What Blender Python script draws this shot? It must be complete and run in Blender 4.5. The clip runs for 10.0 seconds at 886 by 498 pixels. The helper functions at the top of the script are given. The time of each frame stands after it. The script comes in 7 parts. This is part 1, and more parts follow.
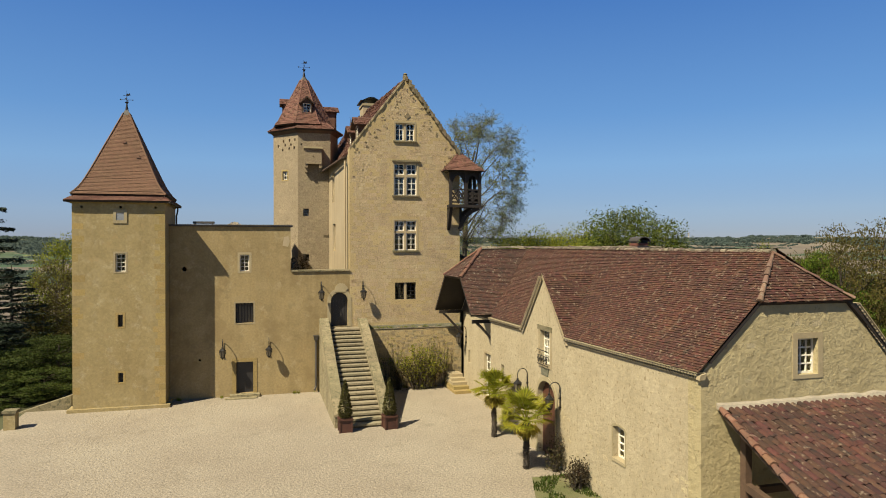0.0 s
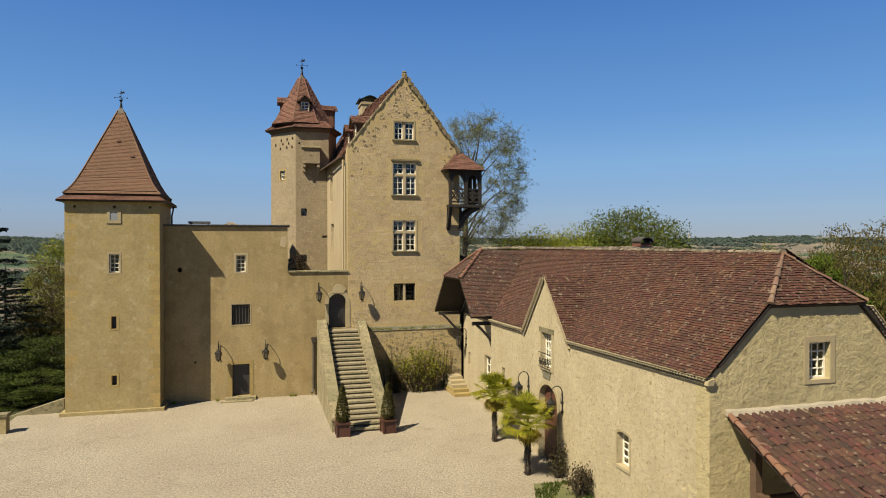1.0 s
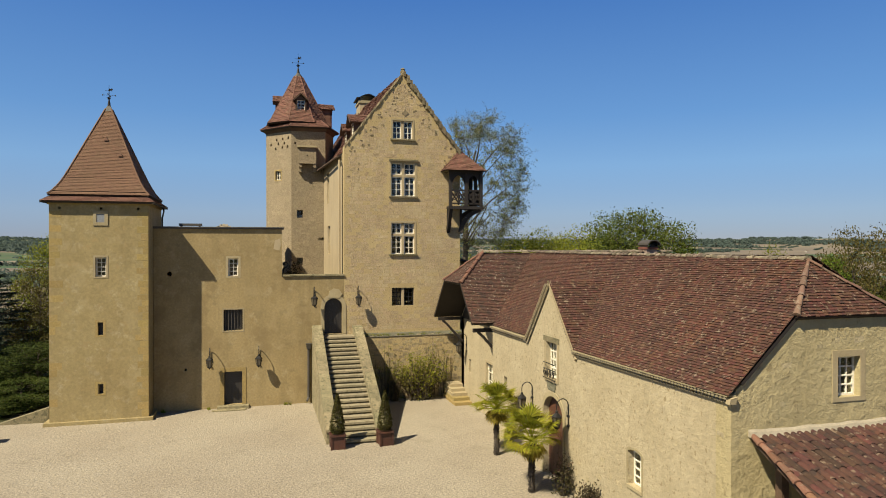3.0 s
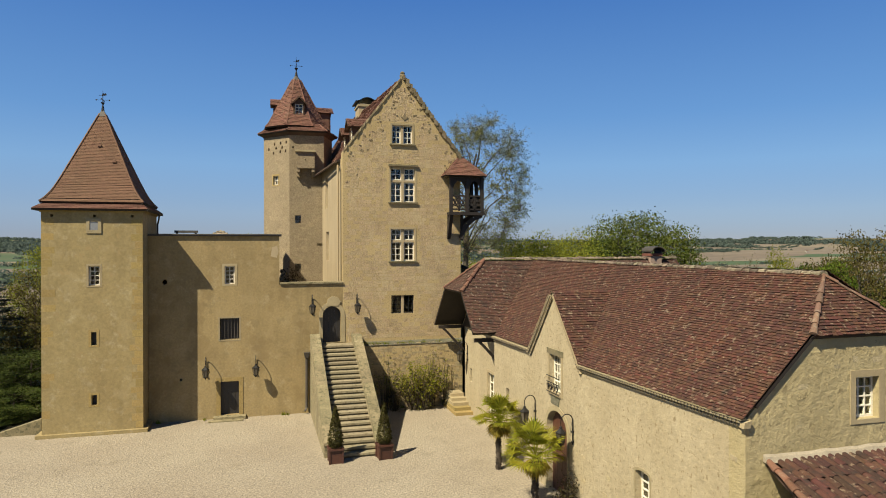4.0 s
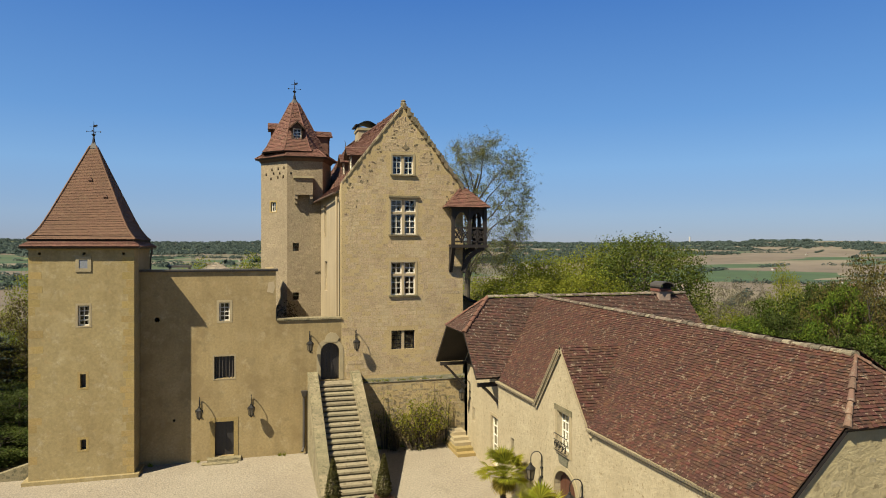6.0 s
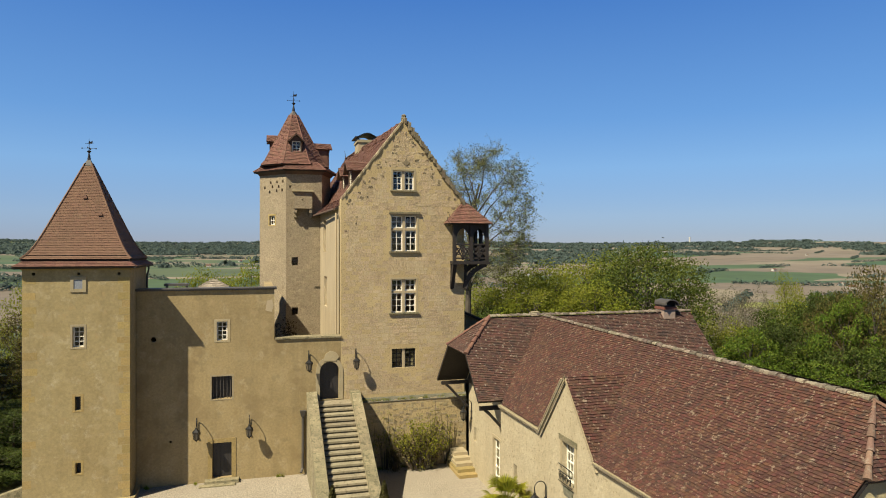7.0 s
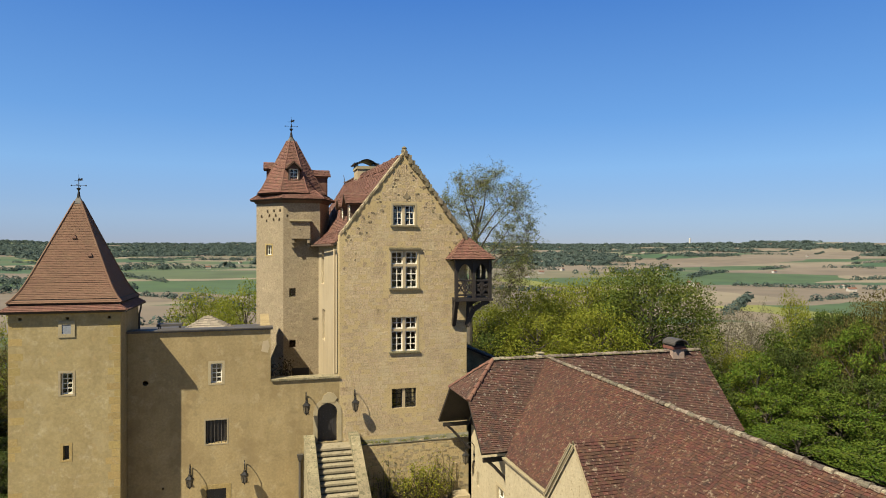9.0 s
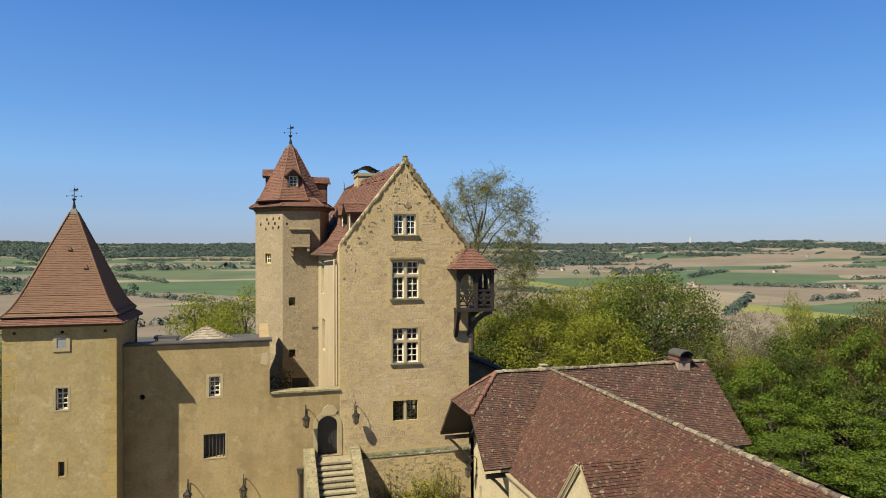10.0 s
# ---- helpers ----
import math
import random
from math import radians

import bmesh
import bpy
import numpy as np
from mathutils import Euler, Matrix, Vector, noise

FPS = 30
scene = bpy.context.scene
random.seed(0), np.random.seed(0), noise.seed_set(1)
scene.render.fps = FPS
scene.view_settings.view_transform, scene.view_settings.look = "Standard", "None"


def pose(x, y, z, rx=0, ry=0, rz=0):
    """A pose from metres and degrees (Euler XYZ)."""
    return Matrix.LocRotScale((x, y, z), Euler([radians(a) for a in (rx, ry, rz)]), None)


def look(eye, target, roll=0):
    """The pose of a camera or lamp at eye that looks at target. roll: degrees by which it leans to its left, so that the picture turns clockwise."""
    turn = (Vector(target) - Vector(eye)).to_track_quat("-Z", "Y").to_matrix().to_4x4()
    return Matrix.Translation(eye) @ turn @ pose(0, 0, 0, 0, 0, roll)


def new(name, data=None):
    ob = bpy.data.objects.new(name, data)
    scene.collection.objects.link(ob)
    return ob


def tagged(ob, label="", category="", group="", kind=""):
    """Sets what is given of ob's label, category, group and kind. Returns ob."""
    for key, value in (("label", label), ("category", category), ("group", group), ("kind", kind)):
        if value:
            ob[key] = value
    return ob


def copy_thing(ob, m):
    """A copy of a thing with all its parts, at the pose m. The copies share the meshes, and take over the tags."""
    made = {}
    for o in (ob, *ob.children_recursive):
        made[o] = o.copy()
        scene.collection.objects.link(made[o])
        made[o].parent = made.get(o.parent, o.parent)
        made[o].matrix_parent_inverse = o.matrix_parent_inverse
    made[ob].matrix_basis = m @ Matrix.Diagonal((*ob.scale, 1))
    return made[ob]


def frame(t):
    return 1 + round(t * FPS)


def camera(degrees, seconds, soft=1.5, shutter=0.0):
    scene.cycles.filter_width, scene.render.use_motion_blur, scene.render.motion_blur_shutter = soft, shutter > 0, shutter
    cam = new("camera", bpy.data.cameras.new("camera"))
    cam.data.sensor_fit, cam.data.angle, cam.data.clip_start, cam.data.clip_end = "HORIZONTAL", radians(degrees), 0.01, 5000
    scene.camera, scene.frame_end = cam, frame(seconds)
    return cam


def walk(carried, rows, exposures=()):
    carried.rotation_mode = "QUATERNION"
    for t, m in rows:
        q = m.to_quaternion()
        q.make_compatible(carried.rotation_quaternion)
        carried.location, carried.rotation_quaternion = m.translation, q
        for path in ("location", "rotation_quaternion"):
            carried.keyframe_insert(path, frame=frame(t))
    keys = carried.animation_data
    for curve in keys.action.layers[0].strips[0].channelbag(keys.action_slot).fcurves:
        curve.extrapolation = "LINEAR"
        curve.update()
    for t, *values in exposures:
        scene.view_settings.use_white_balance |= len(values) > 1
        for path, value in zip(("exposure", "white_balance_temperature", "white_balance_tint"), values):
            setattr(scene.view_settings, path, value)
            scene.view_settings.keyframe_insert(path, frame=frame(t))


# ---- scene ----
cam = camera(68.0, 10.0, soft=1.0)
PATH = [
    (0, (-0.068, 2.129, 9.276), (0.472, 4.055, 9.266), -0.1),
    (0.5, (0.026, 2.408, 9.272), (0.565, 4.334, 9.262), -0.1),
    (1, (0.143, 2.726, 9.279), (0.682, 4.652, 9.27), -0.1),
    (1.5, (0.263, 3.021, 9.291), (0.802, 4.947, 9.283), -0.0),
    (2, (0.369, 3.349, 9.317), (0.908, 5.275, 9.309), -0.0),
    (2.5, (0.439, 3.657, 9.345), (0.978, 5.583, 9.338), 0.0),
    (4, (0.69, 4.65, 9.794), (1.228, 6.576, 9.788), -0.1),
    (4.5, (0.768, 4.933, 10.168), (1.307, 6.859, 10.164), -0.0),
    (5, (0.827, 5.234, 10.667), (1.365, 7.16, 10.666), 0.0),
    (5.5, (0.867, 5.501, 11.138), (1.405, 7.428, 11.137), -0.0),
    (7, (0.986, 6.326, 12.52), (1.524, 8.252, 12.52), -0.0),
    (7.5, (1.04, 6.603, 13.0), (1.578, 8.529, 12.999), -0.0),
    (8, (1.08, 6.863, 13.509), (1.618, 8.79, 13.509), 0.0),
    (8.5, (1.133, 7.134, 13.979), (1.67, 9.061, 13.979), 0.0),
    (9, (1.197, 7.405, 14.458), (1.735, 9.331, 14.46), -0.0),
    (9.5, (1.25, 7.671, 14.857), (1.787, 9.598, 14.859), -0.0),
    (10, (1.282, 7.95, 14.98), (1.819, 9.877, 14.982), -0.1),
]
walk(cam, [(t, look(eye, target, roll)) for t, eye, target, roll in PATH], exposures=[(0, 0.99, 6500, 10), (4, 0.99, 6480, 10), (5.5, 1.02, 6400, 10), (7, 1.1, 6300, 10), (8.5, 1.17, 6250, 10), (10, 1.23, 6220, 10)])

# ---- world, sun, exposure ----
SUN = Vector((-0.56, -0.343, 0.79))
world = bpy.data.worlds.new("world")
scene.world = world
world.use_nodes = True
wn = world.node_tree.nodes
sky = wn.new("ShaderNodeTexSky")
sky.sky_type = "NISHITA"
sky.sun_disc = False
sky.sun_elevation = radians(51)
sky.sun_rotation = math.atan2(SUN.x, SUN.y)
sky.altitude = 0
sky.air_density = 0.75
sky.dust_density = 0.0
sky.ozone_density = 1.5
wn["Background"].inputs["Strength"].default_value = 0.0625
deep = wn.new("ShaderNodeHueSaturation")
deep.inputs["Saturation"].default_value = 1.4
world.node_tree.links.new(sky.outputs[0], deep.inputs["Color"])
even = wn.new("ShaderNodeMix")
even.data_type = "RGBA"
even.inputs[0].default_value = 0.8
# a clear sky, deeper blue towards the zenith
way = wn.new("ShaderNodeSeparateXYZ")
world.node_tree.links.new(wn.new("ShaderNodeTexCoord").outputs["Generated"], way.inputs[0])
rise = wn.new("ShaderNodeValToRGB")
tones = [(0.0, (1.4, 1.6, 2.8)), (0.05, (2.0, 2.72, 4.1)), (0.12, (1.86, 3.25, 5.3)), (0.19, (1.26, 2.66, 5.15)), (0.36, (0.6, 1.62, 4.35)), (0.55, (0.42, 0.95, 2.3)), (1.0, (0.28, 0.55, 1.2))]
stop = rise.color_ramp.elements
stop[0].position, stop[1].position = 0.0, 1.0
for p, _ in tones[1:-1]:
    stop.new(p)
for e, (p, c) in zip(stop, tones):
    e.color = (c[0] / 6, c[1] / 6, c[2] / 6, 1)
world.node_tree.links.new(way.outputs[2], rise.inputs[0])
blue = wn.new("ShaderNodeVectorMath")
blue.operation = "SCALE"
blue.inputs["Scale"].default_value = 6.0
world.node_tree.links.new(rise.outputs[0], blue.inputs[0])
world.node_tree.links.new(blue.outputs[0], even.inputs[7])
world.node_tree.links.new(deep.outputs[0], even.inputs[6])
world.node_tree.links.new(even.outputs[2], wn["Background"].inputs["Color"])
sun_data = bpy.data.lights.new("sun", "SUN")
sun_data.energy, sun_data.angle, sun_data.color = 5.0, radians(0.53), (1.0, 0.89, 0.66)
sun = new("sun", sun_data)
sun.matrix_world = look(SUN * 100, (0, 0, 0))

G = 0.55  # level of the gravel court


# ---- materials ----
def surf(name, c1, c2, c3=None, scale=0.6, fine=14.0, rough=0.88, bump=0.35, dist=0.03, rnd="", amount=0.25, metal=0.0, local=False, grain=0.25, streak=0.0):
    """Two tones in large patches, a third in small spots, fine grain with relief, and a tone of its own for each piece."""
    m = bpy.data.materials.new(name)
    m.use_nodes = True
    t = m.node_tree
    N, L = t.nodes, t.links
    b = N["Principled BSDF"]
    b.inputs["Roughness"].default_value = rough
    b.inputs["Metallic"].default_value = metal
    if local:
        src = N.new("ShaderNodeTexCoord").outputs["Object"]
    else:
        src = N.new("ShaderNodeNewGeometry").outputs["Position"]
    big = N.new("ShaderNodeTexNoise")
    big.inputs["Scale"].default_value, big.inputs["Detail"].default_value, big.inputs["Roughness"].default_value = scale, 5, 0.62
    L.new(src, big.inputs["Vector"])
    ramp = N.new("ShaderNodeMapRange")
    ramp.inputs[1].default_value, ramp.inputs[2].default_value = 0.36, 0.64
    L.new(big.outputs["Fac"], ramp.inputs[0])
    mix = N.new("ShaderNodeMix")
    mix.data_type = "RGBA"
    mix.inputs[6].default_value, mix.inputs[7].default_value = (*c1, 1), (*c2, 1)
    L.new(ramp.outputs[0], mix.inputs[0])
    col = mix.outputs[2]
    small = N.new("ShaderNodeTexNoise")
    small.inputs["Scale"].default_value, small.inputs["Detail"].default_value, small.inputs["Roughness"].default_value = fine, 6, 0.7
    L.new(src, small.inputs["Vector"])
    if c3:
        mid = N.new("ShaderNodeTexNoise")
        mid.inputs["Scale"].default_value, mid.inputs["Detail"].default_value, mid.inputs["Roughness"].default_value = scale * 4.3, 6, 0.7
        L.new(src, mid.inputs["Vector"])
        r3 = N.new("ShaderNodeMapRange")
        r3.inputs[1].default_value, r3.inputs[2].default_value, r3.inputs[4].default_value = 0.54, 0.7, 0.85
        L.new(mid.outputs["Fac"], r3.inputs[0])
        m3 = N.new("ShaderNodeMix")
        m3.data_type = "RGBA"
        m3.inputs[7].default_value = (*c3, 1)
        L.new(r3.outputs[0], m3.inputs[0])
        L.new(col, m3.inputs[6])
        col = m3.outputs[2]
    if streak:
        mp = N.new("ShaderNodeMapping")
        mp.inputs["Scale"].default_value = (2.2, 2.2, 0.16)
        L.new(src, mp.inputs[0])
        st = N.new("ShaderNodeTexNoise")
        st.inputs["Scale"].default_value, st.inputs["Detail"].default_value = 1.0, 5
        L.new(mp.outputs[0], st.inputs["Vector"])
        sr = N.new("ShaderNodeMapRange")
        sr.inputs[1].default_value, sr.inputs[2].default_value, sr.inputs[3].default_value, sr.inputs[4].default_value = 0.42, 0.68, 1.0, 1.0 - streak
        L.new(st.outputs["Fac"], sr.inputs[0])
        sm = N.new("ShaderNodeVectorMath")
        sm.operation = "SCALE"
        L.new(col, sm.inputs[0])
        L.new(sr.outputs[0], sm.inputs[3])
        col = sm.outputs[0]
    hs = N.new("ShaderNodeHueSaturation")
    L.new(col, hs.inputs["Color"])
    val = N.new("ShaderNodeMapRange")
    val.inputs[1].default_value, val.inputs[2].default_value = 0.25, 0.75
    val.inputs[3].default_value, val.inputs[4].default_value = 1 - grain, 1 + grain
    L.new(small.outputs["Fac"], val.inputs[0])
    value = val.outputs[0]
    if rnd:
        r = N.new("ShaderNodeObjectInfo").outputs["Random"] if rnd == "object" else N.new("ShaderNodeNewGeometry").outputs["Random Per Island"]
        rr = N.new("ShaderNodeMapRange")
        rr.inputs[3].default_value, rr.inputs[4].default_value = 1 - amount, 1 + amount
        L.new(r, rr.inputs[0])
        mul = N.new("ShaderNodeMath")
        mul.operation = "MULTIPLY"
        L.new(rr.outputs[0], mul.inputs[0])
        L.new(value, mul.inputs[1])
        value = mul.outputs[0]
        w = N.new("ShaderNodeMath")
        w.operation = "MULTIPLY"
        w.inputs[1].default_value = 37.7
        L.new(r, w.inputs[0])
        fr = N.new("ShaderNodeMath")
        fr.operation = "FRACT"
        L.new(w.outputs[0], fr.inputs[0])
        hr = N.new("ShaderNodeMapRange")
        hr.inputs[3].default_value, hr.inputs[4].default_value = 0.5 - amount * 0.05, 0.5 + amount * 0.05
        L.new(fr.outputs[0], hr.inputs[0])
        L.new(hr.outputs[0], hs.inputs["Hue"])
    L.new(value, hs.inputs["Value"])
    L.new(hs.outputs[0], b.inputs["Base Color"])
    if bump:
        bp = N.new("ShaderNodeBump")
        bp.inputs["Strength"].default_value, bp.inputs["Distance"].default_value = bump, dist
        L.new(small.outputs["Fac"], bp.inputs["Height"])
        L.new(bp.outputs[0], b.inputs["Normal"])
    return m


def pitted(m, tone, scale=7.0, level=0.6, much=0.75):
    """Small dark stones and pits that show through thin lime render."""
    N, L = m.node_tree.nodes, m.node_tree.links
    b = N["Principled BSDF"]
    src = b.inputs["Base Color"].links[0].from_socket
    pos = N.new("ShaderNodeNewGeometry").outputs["Position"]
    nz = N.new("ShaderNodeTexNoise")
    nz.inputs["Scale"].default_value, nz.inputs["Detail"].default_value, nz.inputs["Roughness"].default_value = scale, 3, 0.6
    L.new(pos, nz.inputs["Vector"])
    r = N.new("ShaderNodeMapRange")
    r.inputs[1].default_value, r.inputs[2].default_value, r.inputs[4].default_value = level, level + 0.06, much
    L.new(nz.outputs["Fac"], r.inputs[0])
    mx = N.new("ShaderNodeMix")
    mx.data_type = "RGBA"
    mx.inputs[7].default_value = (*tone, 1)
    L.new(r.outputs[0], mx.inputs[0])
    L.new(src, mx.inputs[6])
    L.new(mx.outputs[2], b.inputs["Base Color"])
    return m


RENDER = surf("ochre_render", (0.258, 0.194, 0.0896), (0.207, 0.153, 0.0686), (0.29, 0.233, 0.126), 0.35, 9, bump=0.4, streak=0.12, grain=0.24)
TOWER_RENDER = surf("tower_render", (0.259, 0.204, 0.0941), (0.218, 0.165, 0.072), (0.326, 0.273, 0.161), 0.35, 9, bump=0.4, streak=0.08, grain=0.24)
ASHLAR = surf("gold_stone", (0.348, 0.269, 0.16), (0.3, 0.228, 0.133), (0.246, 0.177, 0.092), 0.6, 12, bump=1.0, dist=0.06, rnd="island", amount=0.1, grain=0.42)
ASHLAR_PIECE = surf("gold_stone_block", (0.348, 0.269, 0.16), (0.3, 0.228, 0.133), (0.246, 0.177, 0.092), 0.6, 12, bump=1.0, dist=0.06, rnd="object", amount=0.1, grain=0.42)
MORTAR = surf("lime_mortar", (0.344, 0.266, 0.133), (0.294, 0.222, 0.108), None, 0.5, 10, bump=0.5, grain=0.2)
WEATHERED = surf("weathered_stone", (0.185, 0.146, 0.0848), (0.116, 0.092, 0.0528), (0.0581, 0.0475, 0.029), 0.9, 9, bump=0.7, dist=0.05, rnd="object", amount=0.3)
QUOIN = surf("yellow_quoin_stone", (0.262, 0.19, 0.067), (0.225, 0.165, 0.058), (0.27, 0.21, 0.1), 0.8, 12, bump=0.4, rnd="object", amount=0.1)
CREAM = surf("cream_plaster", (0.327, 0.264, 0.164), (0.29, 0.232, 0.142), None, 0.5, 10, bump=0.2, grain=0.08, streak=0.12)
BARN_WALL = surf("barn_rubble_render", (0.343, 0.29, 0.187), (0.301, 0.251, 0.156), (0.264, 0.219, 0.132), 0.7, 5.5, bump=0.6, dist=0.06, grain=0.16, streak=0.05)
BARN_END = surf("barn_end_rubble", (0.335, 0.281, 0.154), (0.287, 0.238, 0.126), (0.26, 0.217, 0.118), 0.7, 4.0, bump=0.8, dist=0.08, grain=0.13)
pitted(BARN_WALL, (0.19, 0.142, 0.0739))
pitted(BARN_END, (0.183, 0.145, 0.0744), 5.0, 0.62)
pitted(ASHLAR, (0.169, 0.121, 0.0618), 9.0, 0.62, 0.6)
pitted(ASHLAR_PIECE, (0.169, 0.121, 0.0618), 9.0, 0.62, 0.6)
pitted(ASHLAR, (0.38, 0.315, 0.185), 1.3, 0.58, 0.4)
pitted(ASHLAR_PIECE, (0.38, 0.315, 0.185), 1.3, 0.58, 0.4)
pitted(MORTAR, (0.118, 0.0859, 0.0434), 13.0, 0.58, 0.7)
pitted(MORTAR, (0.229, 0.163, 0.0747), 6.0, 0.62)
pitted(TOWER_RENDER, (0.262, 0.191, 0.0832), 3.0, 0.63)
pitted(RENDER, (0.213, 0.149, 0.0634), 2.2, 0.62)
pitted(RENDER, (0.174, 0.122, 0.0528), 0.7, 0.56, 0.4)
pitted(RENDER, (0.314, 0.25, 0.132), 1.1, 0.58, 0.25)
pitted(RENDER, (0.134, 0.102, 0.0528), 1.7, 0.6, 0.3)
pitted(TOWER_RENDER, (0.174, 0.134, 0.0666), 1.5, 0.62, 0.25)
pitted(TOWER_RENDER, (0.209, 0.156, 0.0666), 0.6, 0.57, 0.35)
pitted(TOWER_RENDER, (0.337, 0.279, 0.155), 0.9, 0.58, 0.22)
TURRET_STONE = surf("turret_stone", (0.235, 0.19, 0.118), (0.2, 0.16, 0.098), (0.16, 0.122, 0.07), 0.6, 11, bump=0.8, dist=0.05, rnd="island", amount=0.08, grain=0.38)
pitted(TURRET_STONE, (0.1, 0.075, 0.042), 12.0, 0.59, 0.6)
DRESSED = surf("dressed_limestone", (0.28, 0.232, 0.138), (0.243, 0.195, 0.111), None, 1.5, 20, bump=0.25, rnd="object", amount=0.1, grain=0.12)
LEDGE = surf("lichened_ledge", (0.12, 0.11, 0.075), (0.075, 0.07, 0.045), (0.17, 0.155, 0.115), 2.4, 14, bump=0.9, rnd="object", amount=0.25, grain=0.35)
pitted(LEDGE, (0.04, 0.045, 0.015), 3.5, 0.54, 0.7)
GREY_STONE = surf("grey_stone", (0.2, 0.168, 0.095), (0.14, 0.12, 0.066), (0.075, 0.07, 0.036), 1.8, 14, bump=0.7, rnd="object", amount=0.2, grain=0.35)
pitted(GREY_STONE, (0.05, 0.048, 0.022), 4.5, 0.55, 0.6)
RUBBLE = surf("rubble_stone", (0.278, 0.221, 0.125), (0.224, 0.177, 0.102), (0.145, 0.119, 0.0726), 1.6, 7, bump=0.8, dist=0.06, rnd="island", amount=0.2)
LEAD = surf("lead_flashing", (0.0396, 0.0349, 0.029), (0.0634, 0.0554, 0.0475), None, 1.0, 12, rough=0.6, bump=0.15)
TILE_BARN = surf("brown_flat_tile", (0.0606, 0.021, 0.0104), (0.0445, 0.0165, 0.00948), (0.0834, 0.0446, 0.0248), 0.5, 16, bump=0.35, rnd="island", amount=0.34, grain=0.3)
pitted(TILE_BARN, (0.19, 0.143, 0.0957), 9.0, 0.615)
pitted(TILE_BARN, (0.21, 0.165, 0.115), 5.5, 0.62, 0.65)
pitted(TILE_BARN, (0.0209, 0.0116, 0.00745), 5.0, 0.6)
pitted(TILE_BARN, (0.123, 0.0847, 0.0497), 2.6, 0.66, 0.5)
TILE_TOWER = surf("new_brown_tile", (0.121, 0.0613, 0.0348), (0.0999, 0.0522, 0.0288), (0.138, 0.0819, 0.0465), 0.4, 16, bump=0.2, rnd="island", amount=0.09, grain=0.12)
TILE_RED = surf("red_flat_tile", (0.123, 0.0536, 0.0351), (0.0994, 0.0445, 0.0304), (0.121, 0.075, 0.0475), 0.5, 16, bump=0.25, rnd="island", amount=0.18, grain=0.14)
TILE_CANAL = surf("terracotta_barrel_tile", (0.0506, 0.0182, 0.0103), (0.0366, 0.0148, 0.00918), (0.07, 0.0392, 0.0243), 2.2, 26, bump=0.4, rnd="object", amount=0.42, grain=0.25)
TILE_CANAL_FAR = surf("terracotta_barrel_tile_joined", (0.0506, 0.0182, 0.0103), (0.0366, 0.0148, 0.00918), (0.07, 0.0392, 0.0243), 2.2, 26, bump=0.4, rnd="island", amount=0.42, grain=0.25)
for m in (TILE_CANAL, TILE_CANAL_FAR):
    pitted(m, (0.15, 0.11, 0.075), 6.0, 0.6, 0.75)
    pitted(m, (0.018, 0.011, 0.008), 4.0, 0.57, 0.7)
TILE_MORTARED = surf("mortared_ridge_tile", (0.174, 0.142, 0.1), (0.116, 0.0872, 0.0607), (0.264, 0.238, 0.19), 3.5, 20, bump=0.6, rnd="island", amount=0.5)
pitted(TILE_MORTARED, (0.05, 0.03, 0.02), 6.0, 0.54, 0.7)
PARAPET = surf("weathered_parapet_stone", (0.25, 0.21, 0.125), (0.185, 0.155, 0.085), (0.11, 0.1, 0.05), 1.1, 11, bump=0.8, dist=0.04, grain=0.3, streak=0.3)
pitted(PARAPET, (0.075, 0.068, 0.03), 4.0, 0.55, 0.6)
pitted(PARAPET, (0.32, 0.28, 0.18), 7.0, 0.6, 0.6)
STEP = surf("worn_step_stone", (0.238, 0.203, 0.13), (0.185, 0.158, 0.0976), (0.158, 0.132, 0.0739), 1.4, 12, bump=0.4, rnd="object", amount=0.12)
pitted(STEP, (0.0952, 0.0792, 0.0396), 6.0, 0.58)
# risers are less than half as bright as the treads
RISER = surf("dark_riser_stone", (0.106, 0.0872, 0.0475), (0.0686, 0.0581, 0.0317), None, 1.4, 12, bump=0.4, rnd="object", amount=0.15)
TILE_WING = surf("lichened_flat_tile", (0.0585, 0.0243, 0.0147), (0.0433, 0.0199, 0.013), (0.082, 0.0541, 0.0368), 0.5, 16, bump=0.3, rnd="island", amount=0.3, grain=0.25)
pitted(TILE_WING, (0.19, 0.165, 0.13), 7.5, 0.605, 0.8)
pitted(TILE_WING, (0.0195, 0.013, 0.0103), 2.0, 0.58, 0.6)
TILE_RIDGE = surf("ridge_tile", (0.1, 0.0475, 0.0317), (0.126, 0.0713, 0.0502), (0.169, 0.138, 0.106), 1.8, 20, bump=0.4, rnd="island", amount=0.3)
TILE_PALE = surf("pale_stone_tile", (0.222, 0.19, 0.142), (0.179, 0.148, 0.111), None, 1.0, 16, bump=0.3, rnd="island", amount=0.2)
TIMBER = surf("dark_stained_timber", (0.00952, 0.00634, 0.00475), (0.0158, 0.0106, 0.00739), None, 2.5, 22, rough=0.7, bump=0.2)
BOARD = surf("brown_timber", (0.0848, 0.0502, 0.029), (0.0581, 0.0343, 0.0211), None, 1.5, 18, rough=0.75, bump=0.25)
RED_DOOR = surf("red_brown_door_wood", (0.0795, 0.0296, 0.0148), (0.0636, 0.0232, 0.0126), None, 1.5, 18, rough=0.6, bump=0.15)
BLACK_DOOR = surf("dark_door_paint", (0.0158, 0.0148, 0.0148), (0.0222, 0.019, 0.0179), None, 1.5, 18, rough=0.5, bump=0.1)
